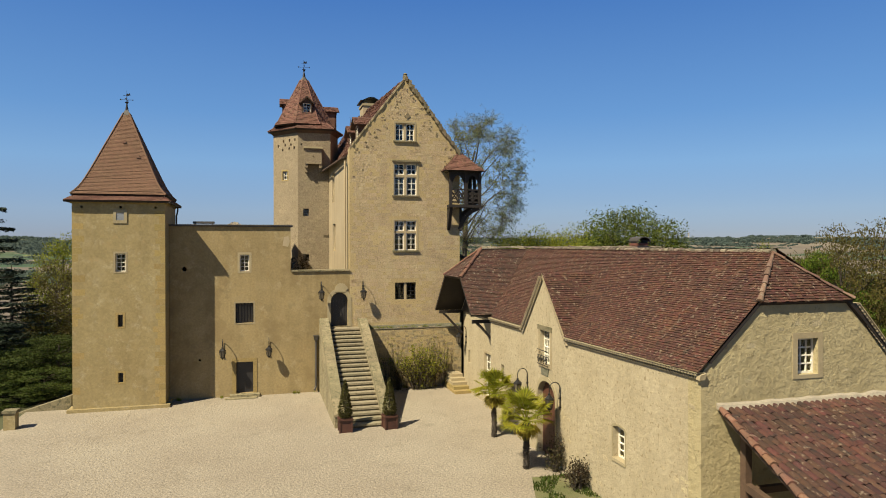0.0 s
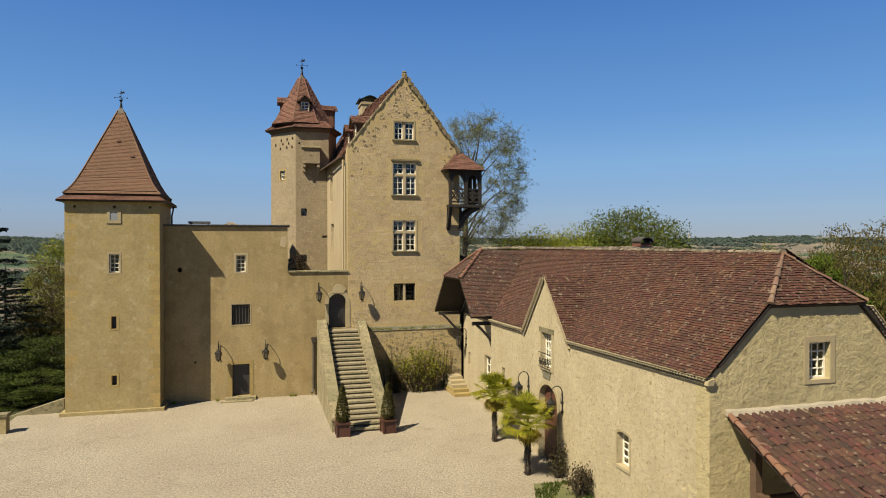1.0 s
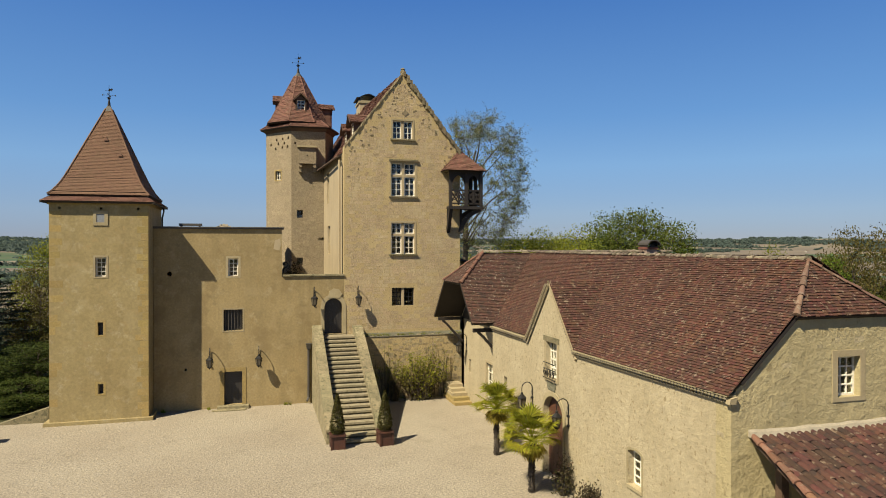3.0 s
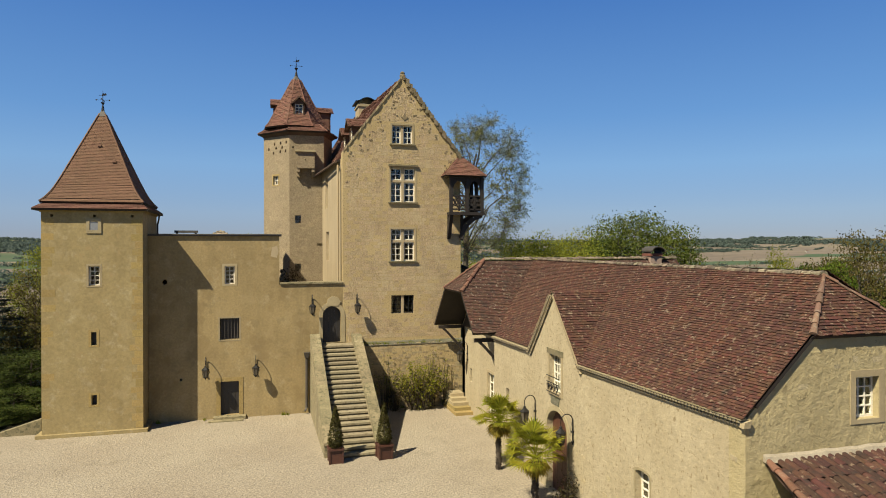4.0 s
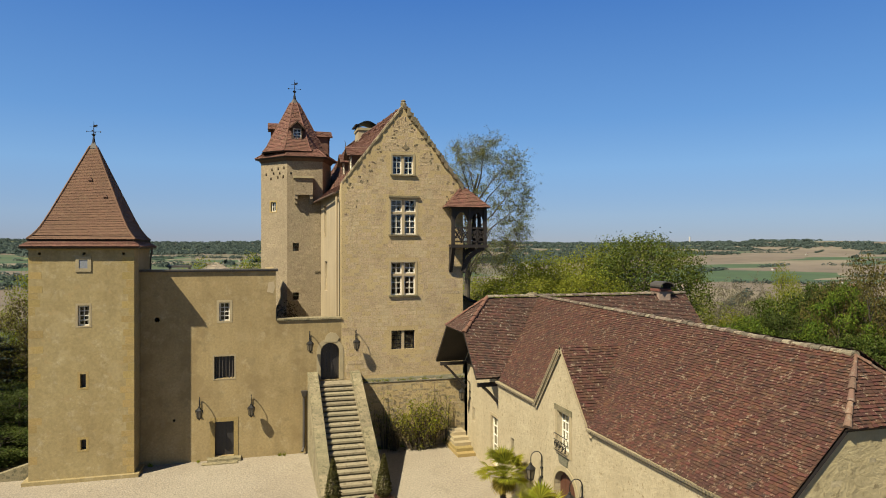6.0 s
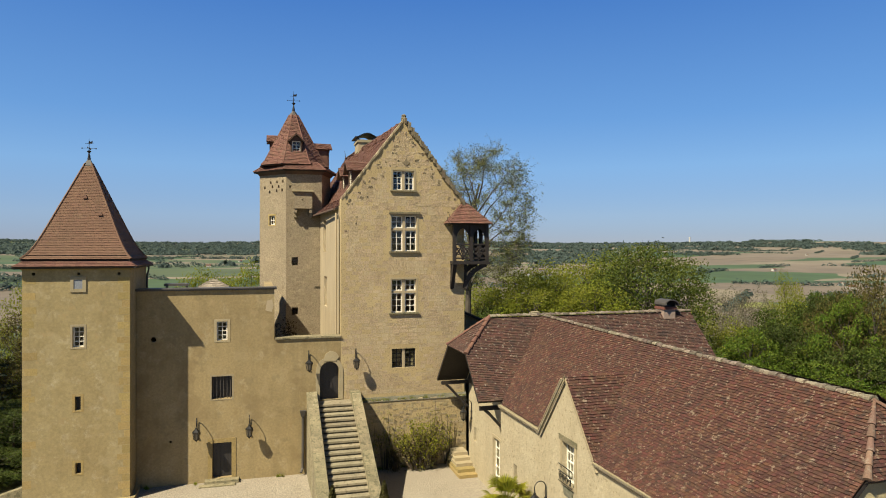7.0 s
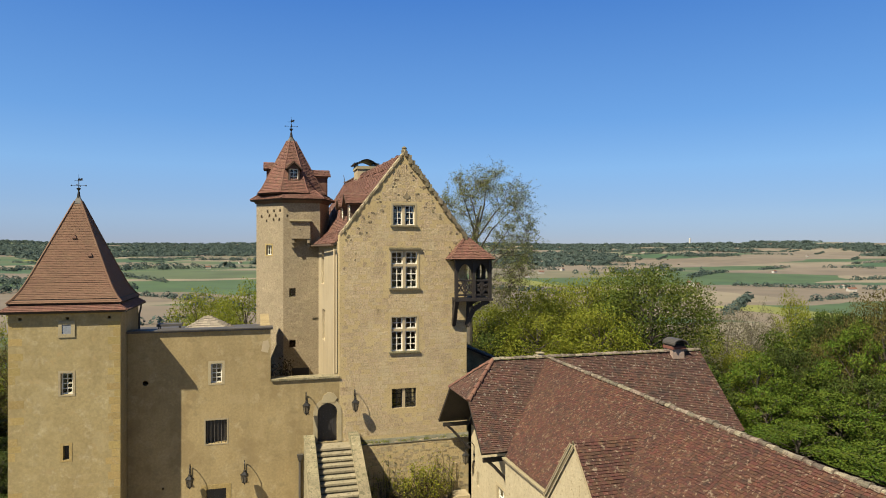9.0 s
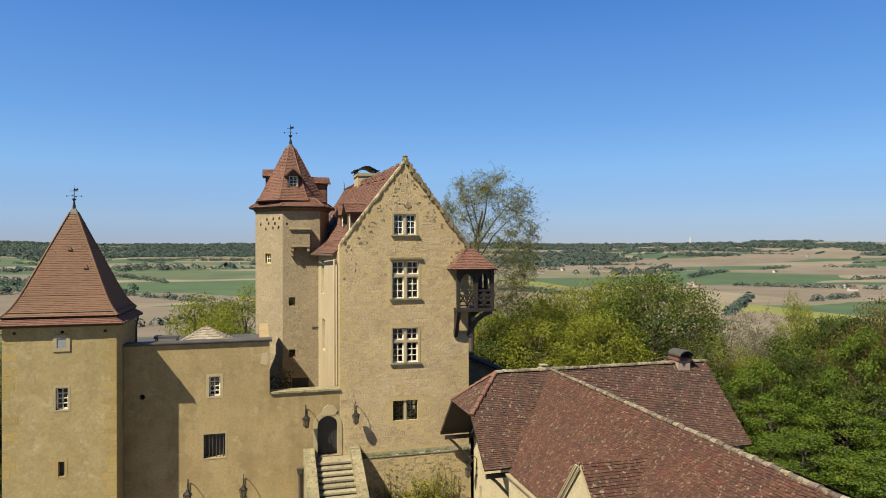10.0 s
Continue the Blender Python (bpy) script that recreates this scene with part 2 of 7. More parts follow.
WHITE = surf("cream_window_paint", (0.62, 0.58, 0.48), (0.56, 0.52, 0.42), None, 2, 20, rough=0.6, bump=0.05, grain=0.06)
IRON = surf("black_wrought_iron", (0.00952, 0.00896, 0.00896), (0.0158, 0.0148, 0.0138), None, 4, 30, rough=0.5, bump=0.1, metal=0.4)
GRAVEL = surf("pale_gravel", (0.256, 0.222, 0.166), (0.225, 0.19, 0.14), (0.19, 0.161, 0.116), 0.22, 11, bump=1.0, dist=0.05, grain=0.6)
TERRACE = surf("stone_slab", (0.211, 0.179, 0.132), (0.169, 0.142, 0.106), None, 1, 12)
BARK = surf("bark", (0.0581, 0.0449, 0.0317), (0.037, 0.029, 0.0211), None, 2, 18, bump=0.5, local=True)
RUST = surf("rust_red_planter", (0.0612, 0.0203, 0.0112), (0.0432, 0.0156, 0.0096), None, 3, 20, rough=0.6)
LAMP_GLASS = surf("smoky_lantern_glass", (0.1, 0.085, 0.06), (0.07, 0.06, 0.045), None, 3, 12, rough=0.15, bump=0)

glass = bpy.data.materials.new("window_glass")
glass.use_nodes = True
gb = glass.node_tree.nodes["Principled BSDF"]
gb.inputs["Transmission Weight"].default_value = 1.0
gb.inputs["Roughness"].default_value = 0.03
gb.inputs["IOR"].default_value = 1.45
gb.inputs["Specular IOR Level"].default_value = 0.2
gb.inputs["Base Color"].default_value = (0.75, 0.8, 0.78, 1)


def leaf_mat(name, c1, c2, amount=0.35, trans=0.35, spread=0.0):
    m = surf(name, c1, c2, None, 0.5, 3, rough=0.6, bump=0, rnd="island", amount=amount, local=True, grain=0.1)
    b = m.node_tree.nodes["Principled BSDF"]
    N, L = m.node_tree.nodes, m.node_tree.links
    b.inputs["Roughness"].default_value = 0.75
    b.inputs["Specular IOR Level"].default_value = 0.2
    tr = N.new("ShaderNodeBsdfTranslucent")
    mx = N.new("ShaderNodeMixShader")
    mx.inputs[0].default_value = trans
    col = b.inputs["Base Color"].links[0].from_socket
    if spread:
        # each tree has its own tone
        oi, mr, hs = N.new("ShaderNodeObjectInfo"), N.new("ShaderNodeMapRange"), N.new("ShaderNodeHueSaturation")
        mr.inputs["To Min"].default_value, mr.inputs["To Max"].default_value = 1 - spread, 1 + spread
        L.new(oi.outputs["Random"], mr.inputs["Value"])
        L.new(mr.outputs[0], hs.inputs["Value"])
        L.new(col, hs.inputs["Color"])
        col = hs.outputs["Color"]
        L.new(col, b.inputs["Base Color"])
    L.new(col, tr.inputs["Color"])
    L.new(b.outputs[0], mx.inputs[1])
    L.new(tr.outputs[0], mx.inputs[2])
    L.new(mx.outputs[0], N["Material Output"].inputs["Surface"])
    return m


# ---- builders ----
class Shape:
    """Points and faces of one mesh, in world metres."""

    def __init__(self):
        self.v, self.f = [], []

    def face(self, *pts):
        n = len(self.v)
        self.v += [tuple(p) for p in pts]
        self.f.append(tuple(range(n, n + len(pts))))

    def hexa(self, p):
        n = len(self.v)
        self.v += [tuple(q) for q in p]
        self.f += [tuple(n + i for i in q) for q in ((0, 3, 2, 1), (4, 5, 6, 7), (0, 1, 5, 4), (1, 2, 6, 5), (2, 3, 7, 6), (3, 0, 4, 7))]

    def box(self, x0, x1, y0, y1, z0, z1):
        self.hexa([(x0, y0, z0), (x1, y0, z0), (x1, y1, z0), (x0, y1, z0), (x0, y0, z1), (x1, y0, z1), (x1, y1, z1), (x0, y1, z1)])

    def beam(self, a, b, w, h, up=(0, 0, 1)):
        a, b = Vector(a), Vector(b)
        d = (b - a).normalized()
        s = d.cross(Vector(up))
        s = (s if s.length > 0.01 else d.cross(Vector((1, 0, 0)))).normalized() * (w / 2)
        t = s.cross(d).normalized() * (h / 2)
        self.hexa([a - s - t, a + s - t, b + s - t, b - s - t, a - s + t, a + s + t, b + s + t, b - s + t])

    def tube(self, pts, r, sides=6, r1=None):
        pts = [Vector(p) for p in pts]
        n0, k = len(self.v), len(pts)
        ref = Vector((0.31, 0.17, 0.93))
        for i, p in enumerate(pts):
            d = (pts[min(i + 1, k - 1)] - pts[max(i - 1, 0)]).normalized()
            a = d.cross(ref)
            a = (a if a.length > 0.05 else d.cross(Vector((1, 0, 0)))).normalized()
            b = d.cross(a)
            rr = r if r1 is None else r + (r1 - r) * i / max(k - 1, 1)
            for j in range(sides):
                w = 2 * math.pi * j / sides
                self.v.append(tuple(p + a * (rr * math.cos(w)) + b * (rr * math.sin(w))))
        for i in range(k - 1):
            for j in range(sides):
                q, w = n0 + i * sides, (j + 1) % sides
                self.f.append((q + j, q + w, q + sides + w, q + sides + j))
        self.f.append(tuple(n0 + j for j in reversed(range(sides))))
        self.f.append(tuple(n0 + (k - 1) * sides + j for j in range(sides)))

    def lathe(self, c, prof, sides=16, turn=0.0, close=True):
        n0 = len(self.v)
        for r, z in prof:
            for j in range(sides):
                w = turn + 2 * math.pi * j / sides
                self.v.append((c[0] + r * math.cos(w), c[1] + r * math.sin(w), c[2] + z))
        for i in range(len(prof) - 1):
            for j in range(sides):
                q, w = n0 + i * sides, (j + 1) % sides
                self.f.append((q + j, q + w, q + sides + w, q + sides + j))
        if close:
            self.f.append(tuple(n0 + j for j in reversed(range(sides))))
            self.f.append(tuple(n0 + (len(prof) - 1) * sides + j for j in range(sides)))

    def wall(self, o, u, n, outline, holes=(), t=0.6):
        """An upright slab: outline and holes are (along, height) loops; it reaches t behind its face."""
        o, u, n = Vector(o), Vector(u), Vector(n)
        loops = [list(outline)] + [list(h) for h in holes]
        at = lambda p, d: o + u * p[0] + Vector((0, 0, p[1])) - n * d
        flat = [p for lp in loops for p in lp]
        tris = tessellate([[Vector((p[0], p[1], 0)) for p in lp] for lp in loops])
        flip = u.cross(Vector((0, 0, 1))).dot(n) < 0
        for d, rev in ((0.0, False), (t, True)):
            n0 = len(self.v)
            self.v += [tuple(at(p, d)) for p in flat]
            for a, b, c in tris:
                pa, pb, pc = flat[a], flat[b], flat[c]
                ccw = (pb[0] - pa[0]) * (pc[1] - pa[1]) - (pb[1] - pa[1]) * (pc[0] - pa[0]) > 0
                self.f.append((n0 + a, n0 + b, n0 + c) if (ccw ^ flip ^ rev) else (n0 + a, n0 + c, n0 + b))
        k, i0 = len(flat), len(self.v) - 2 * len(flat)
        for lp in loops:
            for j in range(len(lp)):
                a, b = i0 + j, i0 + (j + 1) % len(lp)
                self.f.append((a, b, b + k, a + k))
            i0 += len(lp)


from mathutils.geometry import tessellate_polygon as tessellate

ORG = {}


def thing(name, at, label, category, group="", kind=""):
    ob = new(name)
    ob.location = at
    ob.empty_display_size = 0.3
    ORG[ob] = Vector(at)
    return tagged(ob, label, category, group, kind)


def part(name, sh, mat, parent=None, label="", smooth=False, kind=""):
    """Links a shape as ONE mesh object under a thing or under a part."""
    o = ORG.get(parent, Vector((0, 0, 0)))
    me = bpy.data.meshes.new(name)
    me.from_pydata([(x - o.x, y - o.y, z - o.z) for x, y, z in sh.v], [], sh.f)
    me.materials.append(mat)
    if smooth:
        me.shade_smooth()
    ob = new(name, me)
    ob.parent = parent
    ORG[ob] = o
    return tagged(ob, label, kind=kind)


def rect(a0, a1, z0, z1):
    return [(a0, z0), (a1, z0), (a1, z1), (a0, z1)]


def arch(a0, a1, z0, z1, rise=None, k=10):
    c, r = (a0 + a1) / 2, (a1 - a0) / 2
    rise = rise or r
    return [(a0, z0), (a1, z0)] + [(c + r * math.cos(math.pi * i / k), z1 - rise + rise * math.sin(math.pi * i / k)) for i in range(k + 1)]


def ring(a, z, r, k=12):
    return [(a + r * math.cos(2 * math.pi * i / k), z + r * math.sin(2 * math.pi * i / k)) for i in range(k)]


def tiles(sh, o, s, up, length, lo, hi, w=0.17, e=0.11, t=0.022, skip=None, gap=0.008, rng=random.Random(3), wob=1.0):
    """Flat tiles in courses on a slope: o eave corner, s along the eave, up the slope; lo(v), hi(v) bound each course."""
    o, s, up = Vector(o), Vector(s).normalized(), Vector(up).normalized()
    n = s.cross(up)
    n = n if n.z > 0 else -n
    for i in range(int(length / e)):
        v0, v1 = i * e, min((i + 1.25) * e, length)
        a, b = lo(v0 + e / 2), hi(v0 + e / 2)
        x = a - w * (0.5 if i % 2 else 0.0)
        while x < b:
            x0, x1 = max(x, a), min(x + w - gap, b)
            x += w
            if x1 - x0 < 0.02:
                continue
            if skip and skip(o + s * ((x0 + x1) / 2) + up * v0):
                continue
            th, sl = t + rng.uniform(-0.006, 0.012) * wob, rng.uniform(-0.012, 0.012) * wob
            p = o + s * x0 + up * (v0 + sl)
            q = o + s * x1 + up * (v0 + sl + rng.uniform(-0.006, 0.006) * wob)
            p1, q1 = o + s * x0 + up * v1, o + s * x1 + up * v1
            base = len(sh.v)
            sh.v += [tuple(p), tuple(q), tuple(p + n * th * 1.3), tuple(q + n * th * 1.3), tuple(p1 + n * 0.004), tuple(q1 + n * 0.004)]
            sh.f += [(base, base + 1, base + 3, base + 2), (base + 2, base + 3, base + 5, base + 4), (base, base + 2, base + 4), (base + 1, base + 5, base + 3)]


def slope(sh, deck, pts, w=0.17, e=0.11, skip=None, t=0.022, thick=0.12, gap=0.008, wob=1.0):
    """Tiles over a planar roof field (eave first: pts[0] to pts[1]), and the deck under it."""
    p = [Vector(q) for q in pts]
    s = (p[1] - p[0]).normalized()
    nrm = s.cross(p[2] - p[0])
    nrm = (nrm if nrm.z > 0 else -nrm).normalized()
    up = nrm.cross(s)
    up = (up if up.z > 0 else -up).normalized()
    flat = [((q - p[0]).dot(s), (q - p[0]).dot(up)) for q in p]
    length = max(v for _, v in flat)

    def span(v):
        xs = []
        for (a0, v0), (a1, v1) in zip(flat, flat[1:] + flat[:1]):
            if (v0 - v) * (v1 - v) <= 0 and abs(v1 - v0) > 1e-6:
                xs.append(a0 + (a1 - a0) * (v - v0) / (v1 - v0))
        return (min(xs), max(xs)) if xs else (0, 0)

    tiles(sh, p[0], s, up, length, lambda v: span(v)[0], lambda v: span(v)[1], w, e, t, skip, gap, wob=wob)
    if deck is not None:
        k = len(p)
        top = [q - nrm * 0.02 for q in p]
        low = [q - nrm * thick for q in p]
        deck.face(*top)
        deck.face(*reversed(low))
        for i in range(k):
            deck.face(top[i], low[i], low[(i + 1) % k], top[(i + 1) % k])


def ridge(sh, a, b, r=0.11, step=0.33, rng=random.Random(5)):
    """A row of overlapping half-round ridge tiles."""
    a, b = Vector(a), Vector(b)
    d = (b - a).normalized()
    s = d.cross(Vector((0, 0, 1))).normalized()
    t = s.cross(d)
    k = max(1, int((b - a).length / step))
    for i in range(k):
        p0, p1 = a + (b - a) * (i / k), a + (b - a) * ((i + 1.12) / k)
        r0, r1 = r * rng.uniform(1.05, 1.42), r * rng.uniform(0.75, 0.98)
        p0 = p0 + t * rng.uniform(-0.02, 0.02) + s * rng.uniform(-0.02, 0.02)
        n0 = len(sh.v)
        for p, rr in ((p0, r0), (p1, r1)):
            for j in range(7):
                w = math.pi * (j / 6)
                sh.v.append(tuple(p + s * (rr * math.cos(w)) + t * (rr * math.sin(w) * 0.85)))
        sh.f += [(n0 + j, n0 + j + 1, n0 + 8 + j, n0 + 7 + j) for j in range(6)]
        sh.f.append(tuple(n0 + j for j in range(7)))


def window(parent, o, u, n, a0, a1, z0, z1, cols, rows, inset=0.16, bar=0.034, border=0.06, mat=None, label=""):
    """A painted sash with glazing bars set back in its opening, each pane a piece of its own."""
    o, u, n = Vector(o), Vector(u), Vector(n)
    pw, ph = (a1 - a0 - 2 * border - (cols - 1) * bar) / cols, (z1 - z0 - 2 * border - (rows - 1) * bar) / rows
    cells = []
    for i in range(cols):
        for j in range(rows):
            x, z = a0 + border + i * (pw + bar), z0 + border + j * (ph + bar)
            cells.append(rect(x, x + pw, z, z + ph))
    sh = Shape()
    sh.wall(o - n * inset, u, n, rect(a0, a1, z0, z1), cells, 0.05)
    fr = part("window", sh, mat or WHITE, parent, label)
    for c in cells:
        g = Shape()
        g.wall(o - n * (inset + 0.02), u, n, c, (), 0.012)
        pane = part("pane", g, glass, fr)
        pane.visible_shadow = False
    return fr


def surround(parent, o, u, n, a0, a1, z0, z1, w=0.14, proud=0.025, sill=0.0, mat=None, name="surround", loop=None, outer=None):
    sh = Shape()
    o, n = Vector(o), Vector(n)
    loop = loop or rect(a0, a1, z0, z1)
    ca, cz = (min(p[0] for p in loop) + max(p[0] for p in loop)) / 2, (min(p[1] for p in loop) + max(p[1] for p in loop)) / 2
    loop = [(p[0] + math.copysign(0.004, p[0] - ca), p[1] + math.copysign(0.004, p[1] - cz)) for p in loop]
    sh.wall(o + n * proud, u, n, outer or rect(a0 - w, a1 + w, z0 - (0 if sill else w * 0.6) - 0.01, z1 + w), [loop], proud + 0.05)
    ob = part(name, sh, mat or DRESSED, parent)
    if sill:
        s2 = Shape()
        s2.wall(o + n * (proud + 0.09), u, n, rect(a0 - w - 0.05, a1 + w + 0.05, z0 - sill, z0), (), proud + 0.16)
        part("sill", s2, mat or GREY_STONE, parent)
    return ob


X, Y, Z = Vector((1, 0, 0)), Vector((0, 1, 0)), Vector((0, 0, 1))


# ---- ground ----
def height(x, y):
    """The hilltop, its wooded flanks, the valley and the hills beyond."""
    dx, dy = max(-13 - x, 0, x - 24), max(-40 - y, 0, y - 58)
    d = math.hypot(dx, dy)
    r = math.hypot(x, y - 30)
    drop = -36 * (1 - math.exp(-((d / 120) ** 1.1)))
    z = G - 0.06 + drop
    if r > 700:
        k = (r - 700) / 1000
        hills = 13 * k + 6.2 * k * k
        z += hills * 0.66 + 17 * min(k, 1.5) * noise.noise(Vector((x / 900, y / 900, 0.3))) + 5 * min(k, 1) * noise.noise(Vector((x / 300, y / 300, 1.3)))
        z -= max(0, r - 4450) * 0.12
    elif d > 5:
        z += min(d / 80, 1) * 1.6 * noise.noise(Vector((x / 60, y / 60, 2.0)))
    return z


def ground():
    k = 90
    axis = [math.copysign(28 * abs(i / k) * 3 + 4500 * abs(i / k) ** 3.6, i) for i in range(-k, k + 1)]
    sh = Shape()
    for j in axis:
        for i in axis:
            sh.v.append((i + 4, j + 25, height(i + 4, j + 25)))
    m = 2 * k + 1
    sh.f = [(a, a + 1, a + m + 1, a + m) for j in range(m - 1) for a in range(j * m, j * m + m - 1)]
    return sh


def field_material():
    """Patchwork of ploughed, sown and grazed fields; rough grass on the hill itself."""
    m = bpy.data.materials.new("fields_and_meadow")
    m.use_nodes = True
    N, L = m.node_tree.nodes, m.node_tree.links
    b = N["Principled BSDF"]
    b.inputs["Roughness"].default_value = 0.95
    pos = N.new("ShaderNodeNewGeometry").outputs["Position"]
    wob = N.new("ShaderNodeTexNoise")
    wob.inputs["Scale"].default_value = 0.004
    L.new(pos, wob.inputs["Vector"])
    add = N.new("ShaderNodeVectorMath")
    add.operation = "MULTIPLY_ADD"
    L.new(wob.outputs["Color"], add.inputs[0])
    add.inputs[1].default_value = (160, 160, 0)
    L.new(pos, add.inputs[2])
    mp = N.new("ShaderNodeMapping")
    mp.inputs["Rotation"].default_value = (0, 0, 0.3)
    mp.inputs["Scale"].default_value = (0.0028, 0.0055, 0.0)
    L.new(add.outputs[0], mp.inputs[0])
    vo = N.new("ShaderNodeTexVoronoi")
    vo.distance = "CHEBYCHEV"
    vo.inputs["Scale"].default_value = 1.0
    L.new(mp.outputs[0], vo.inputs["Vector"])
    sep = N.new("ShaderNodeSeparateColor")
    L.new(vo.outputs["Color"], sep.inputs[0])
    ramp = N.new("ShaderNodeValToRGB")
    ramp.color_ramp.interpolation = "CONSTANT"
    stops = [(0.0, (0.125, 0.1, 0.068)), (0.14, (0.108, 0.085, 0.058)), (0.28, (0.145, 0.12, 0.078)), (0.42, (0.098, 0.088, 0.05)), (0.50, (0.033, 0.06, 0.018)), (0.635, (0.12, 0.125, 0.02)), (0.65, (0.115, 0.09, 0.06)), (0.76, (0.026, 0.056, 0.018)), (0.9, (0.05, 0.068, 0.025))]
    el = ramp.color_ramp.elements
    el[0].position, el[0].color = stops[0][0], (*stops[0][1], 1)
    el[1].position, el[1].color = stops[1][0], (*stops[1][1], 1)
    for p, c in stops[2:]:
        e = el.new(p)
        e.color = (*c, 1)
    # more ploughland to the east, more grass to the west
    east = N.new("ShaderNodeSeparateXYZ")
    L.new(pos, east.inputs[0])
    share = N.new("ShaderNodeMapRange")
    share.inputs[1].default_value, share.inputs[2].default_value = -500, 700
    share.inputs[3].default_value, share.inputs[4].default_value = 0.2, -0.18
    L.new(east.outputs[0], share.inputs[0])
    pick = N.new("ShaderNodeMath")
    L.new(sep.outputs[0], pick.inputs[0])
    L.new(share.outputs[0], pick.inputs[1])
    L.new(pick.outputs[0], ramp.inputs[0])
    n2 = N.new("ShaderNodeTexNoise")
    n2.inputs["Scale"].default_value, n2.inputs["Detail"].default_value = 0.02, 6
    L.new(pos, n2.inputs["Vector"])
    # meadow on the hill, fields in the valley
    ln = N.new("ShaderNodeVectorMath")
    ln.operation = "LENGTH"
    L.new(pos, ln.inputs[0])
    rg = N.new("ShaderNodeMapRange")
    rg.inputs[1].default_value, rg.inputs[2].default_value = 230, 330
    L.new(ln.outputs["Value"], rg.inputs[0])
    mead = N.new("ShaderNodeMix")
    mead.data_type = "RGBA"
    mead.inputs[6].default_value, mead.inputs[7].default_value = (0.04, 0.053, 0.016, 1), (0.08, 0.069, 0.032, 1)
    L.new(n2.outputs["Fac"], mead.inputs[0])
    mx = N.new("ShaderNodeMix")
    mx.data_type = "RGBA"
    L.new(rg.outputs[0], mx.inputs[0])
    L.new(mead.outputs[2], mx.inputs[6])
    L.new(ramp.outputs[0], mx.inputs[7])
    hs = N.new("ShaderNodeHueSaturation")
    L.new(mx.outputs[2], hs.inputs["Color"])
    vr = N.new("ShaderNodeMapRange")
    vr.inputs[1].default_value, vr.inputs[2].default_value, vr.inputs[3].default_value, vr.inputs[4].default_value = 0.3, 0.7, 0.8, 1.2
    L.new(n2.outputs["Fac"], vr.inputs[0])
    L.new(vr.outputs[0], hs.inputs["Value"])
    L.new(hs.outputs[0], b.inputs["Base Color"])
    return m


gr = part("ground", ground(), field_material(), None, "hilltop meadow falling to patchwork farm fields and low hills", True)
tagged(gr, category="ground", kind="structure")
sh = Shape()
k = 40
for j in range(k + 1):
    for i in range(k + 1):
        x, y = -11.9 + 26 * i / k, -12 + 55.6 * j / k
        sh.v.append((x, y, G + 0.012 * noise.noise(Vector((x / 2, y / 2, 0)))))
sh.f = [(a, a + 1, a + k + 2, a + k + 1) for j in range(k) for a in range(j * (k + 1), j * (k + 1) + k)]
court = part("pavement", sh, GRAVEL, None, "pale raked gravel of the castle court", True)
tagged(court, category="gravel court", kind="structure")

# ---- square tower ----
tw = thing("square_tower", (-7.2, 42.85, 0), "square ochre stone tower with a steep brown tiled pyramid roof", "tower")
TX0, TX1, TY0, TY1, TC = -9.5, -4.96, 40.5, 45.1, (-7.24, 42.8)
sh = Shape()
holes = [rect(-7.42, -6.93, 7.92, 8.89), rect(-7.33, -7.08, 4.97, 5.62), rect(-7.30, -7.06, 2.01, 2.51)] + [rect(a, a + 0.13, 11.3, 11.42) for a in (-9.1, -7.22, -5.5)]
sh.wall((0, TY0, 0), X, -Y, rect(TX0, TX1, -0.5, 11.6), holes, 0.5)
part("wall", sh, TOWER_RENDER, tw, "ochre lime render, patched and streaked")
sh = Shape()
sh.wall((TX1, 0, 0), Y, X, rect(TY0 + 0.5, TY1 - 0.5, -0.5, 11.6), (), 0.5)
part("side_wall", sh, TOWER_RENDER, tw)
sh = Shape()
sh.wall((TX0, 0, 0), Y, -X, rect(TY0 + 0.5, TY1 - 0.5, -0.5, 11.6), (), 0.5)
part("side_wall", sh, TOWER_RENDER, tw)
sh = Shape()
sh.wall((0, TY1, 0), X, Y, rect(TX0, TX1, -0.5, 11.6), (), 0.5)
part("rear_wall", sh, TOWER_RENDER, tw)
window(tw, (0, TY0, 0), X, -Y, -7.42, -6.93, 7.92, 8.89, 2, 4, 0.15)
surround(tw, (0, TY0, 0), X, -Y, -7.42, -6.93, 7.92, 8.89, 0.1, 0.012)
for a, b in ((4.97, 5.62), (2.01, 2.51)):
    surround(tw, (0, TY0, 0), X, -Y, -7.32, -7.07, a, b, 0.12, 0.01, mat=QUOIN)
    s2 = Shape()
    s2.box(-7.34, -7.05, TY0 + 0.28, TY0 + 0.34, a, b)
    part("shutter", s2, BLACK_DOOR, tw)
s2 = Shape()
s2.wall((0, TY0 - 0.04, 0), X, -Y, rect(-7.52, -6.84, 10.5, 11.23), [rect(-7.37, -7.00, 10.66, 11.08)], 0.06)
part("plaque_frame", s2, DRESSED, tw)
s2 = Shape()
s2.box(-7.40, -6.97, TY0 - 0.015, TY0 + 0.03, 10.63, 11.1)
part("plaque", s2, surf("grey_blue_slate", (0.174, 0.19, 0.211), (0.158, 0.169, 0.19)), tw, "pale grey stone plaque")
s2 = Shape()
for hw, z0, z1 in ((2.33, 11.54, 11.62), (2.38, 11.62, 11.74)):
    s2.box(TC[0] - hw, TC[0] + hw, TC[1] - hw, TC[1] + hw, z0, z1)
part("cornice", s2, QUOIN, tw, "moulded yellow stone cornice")
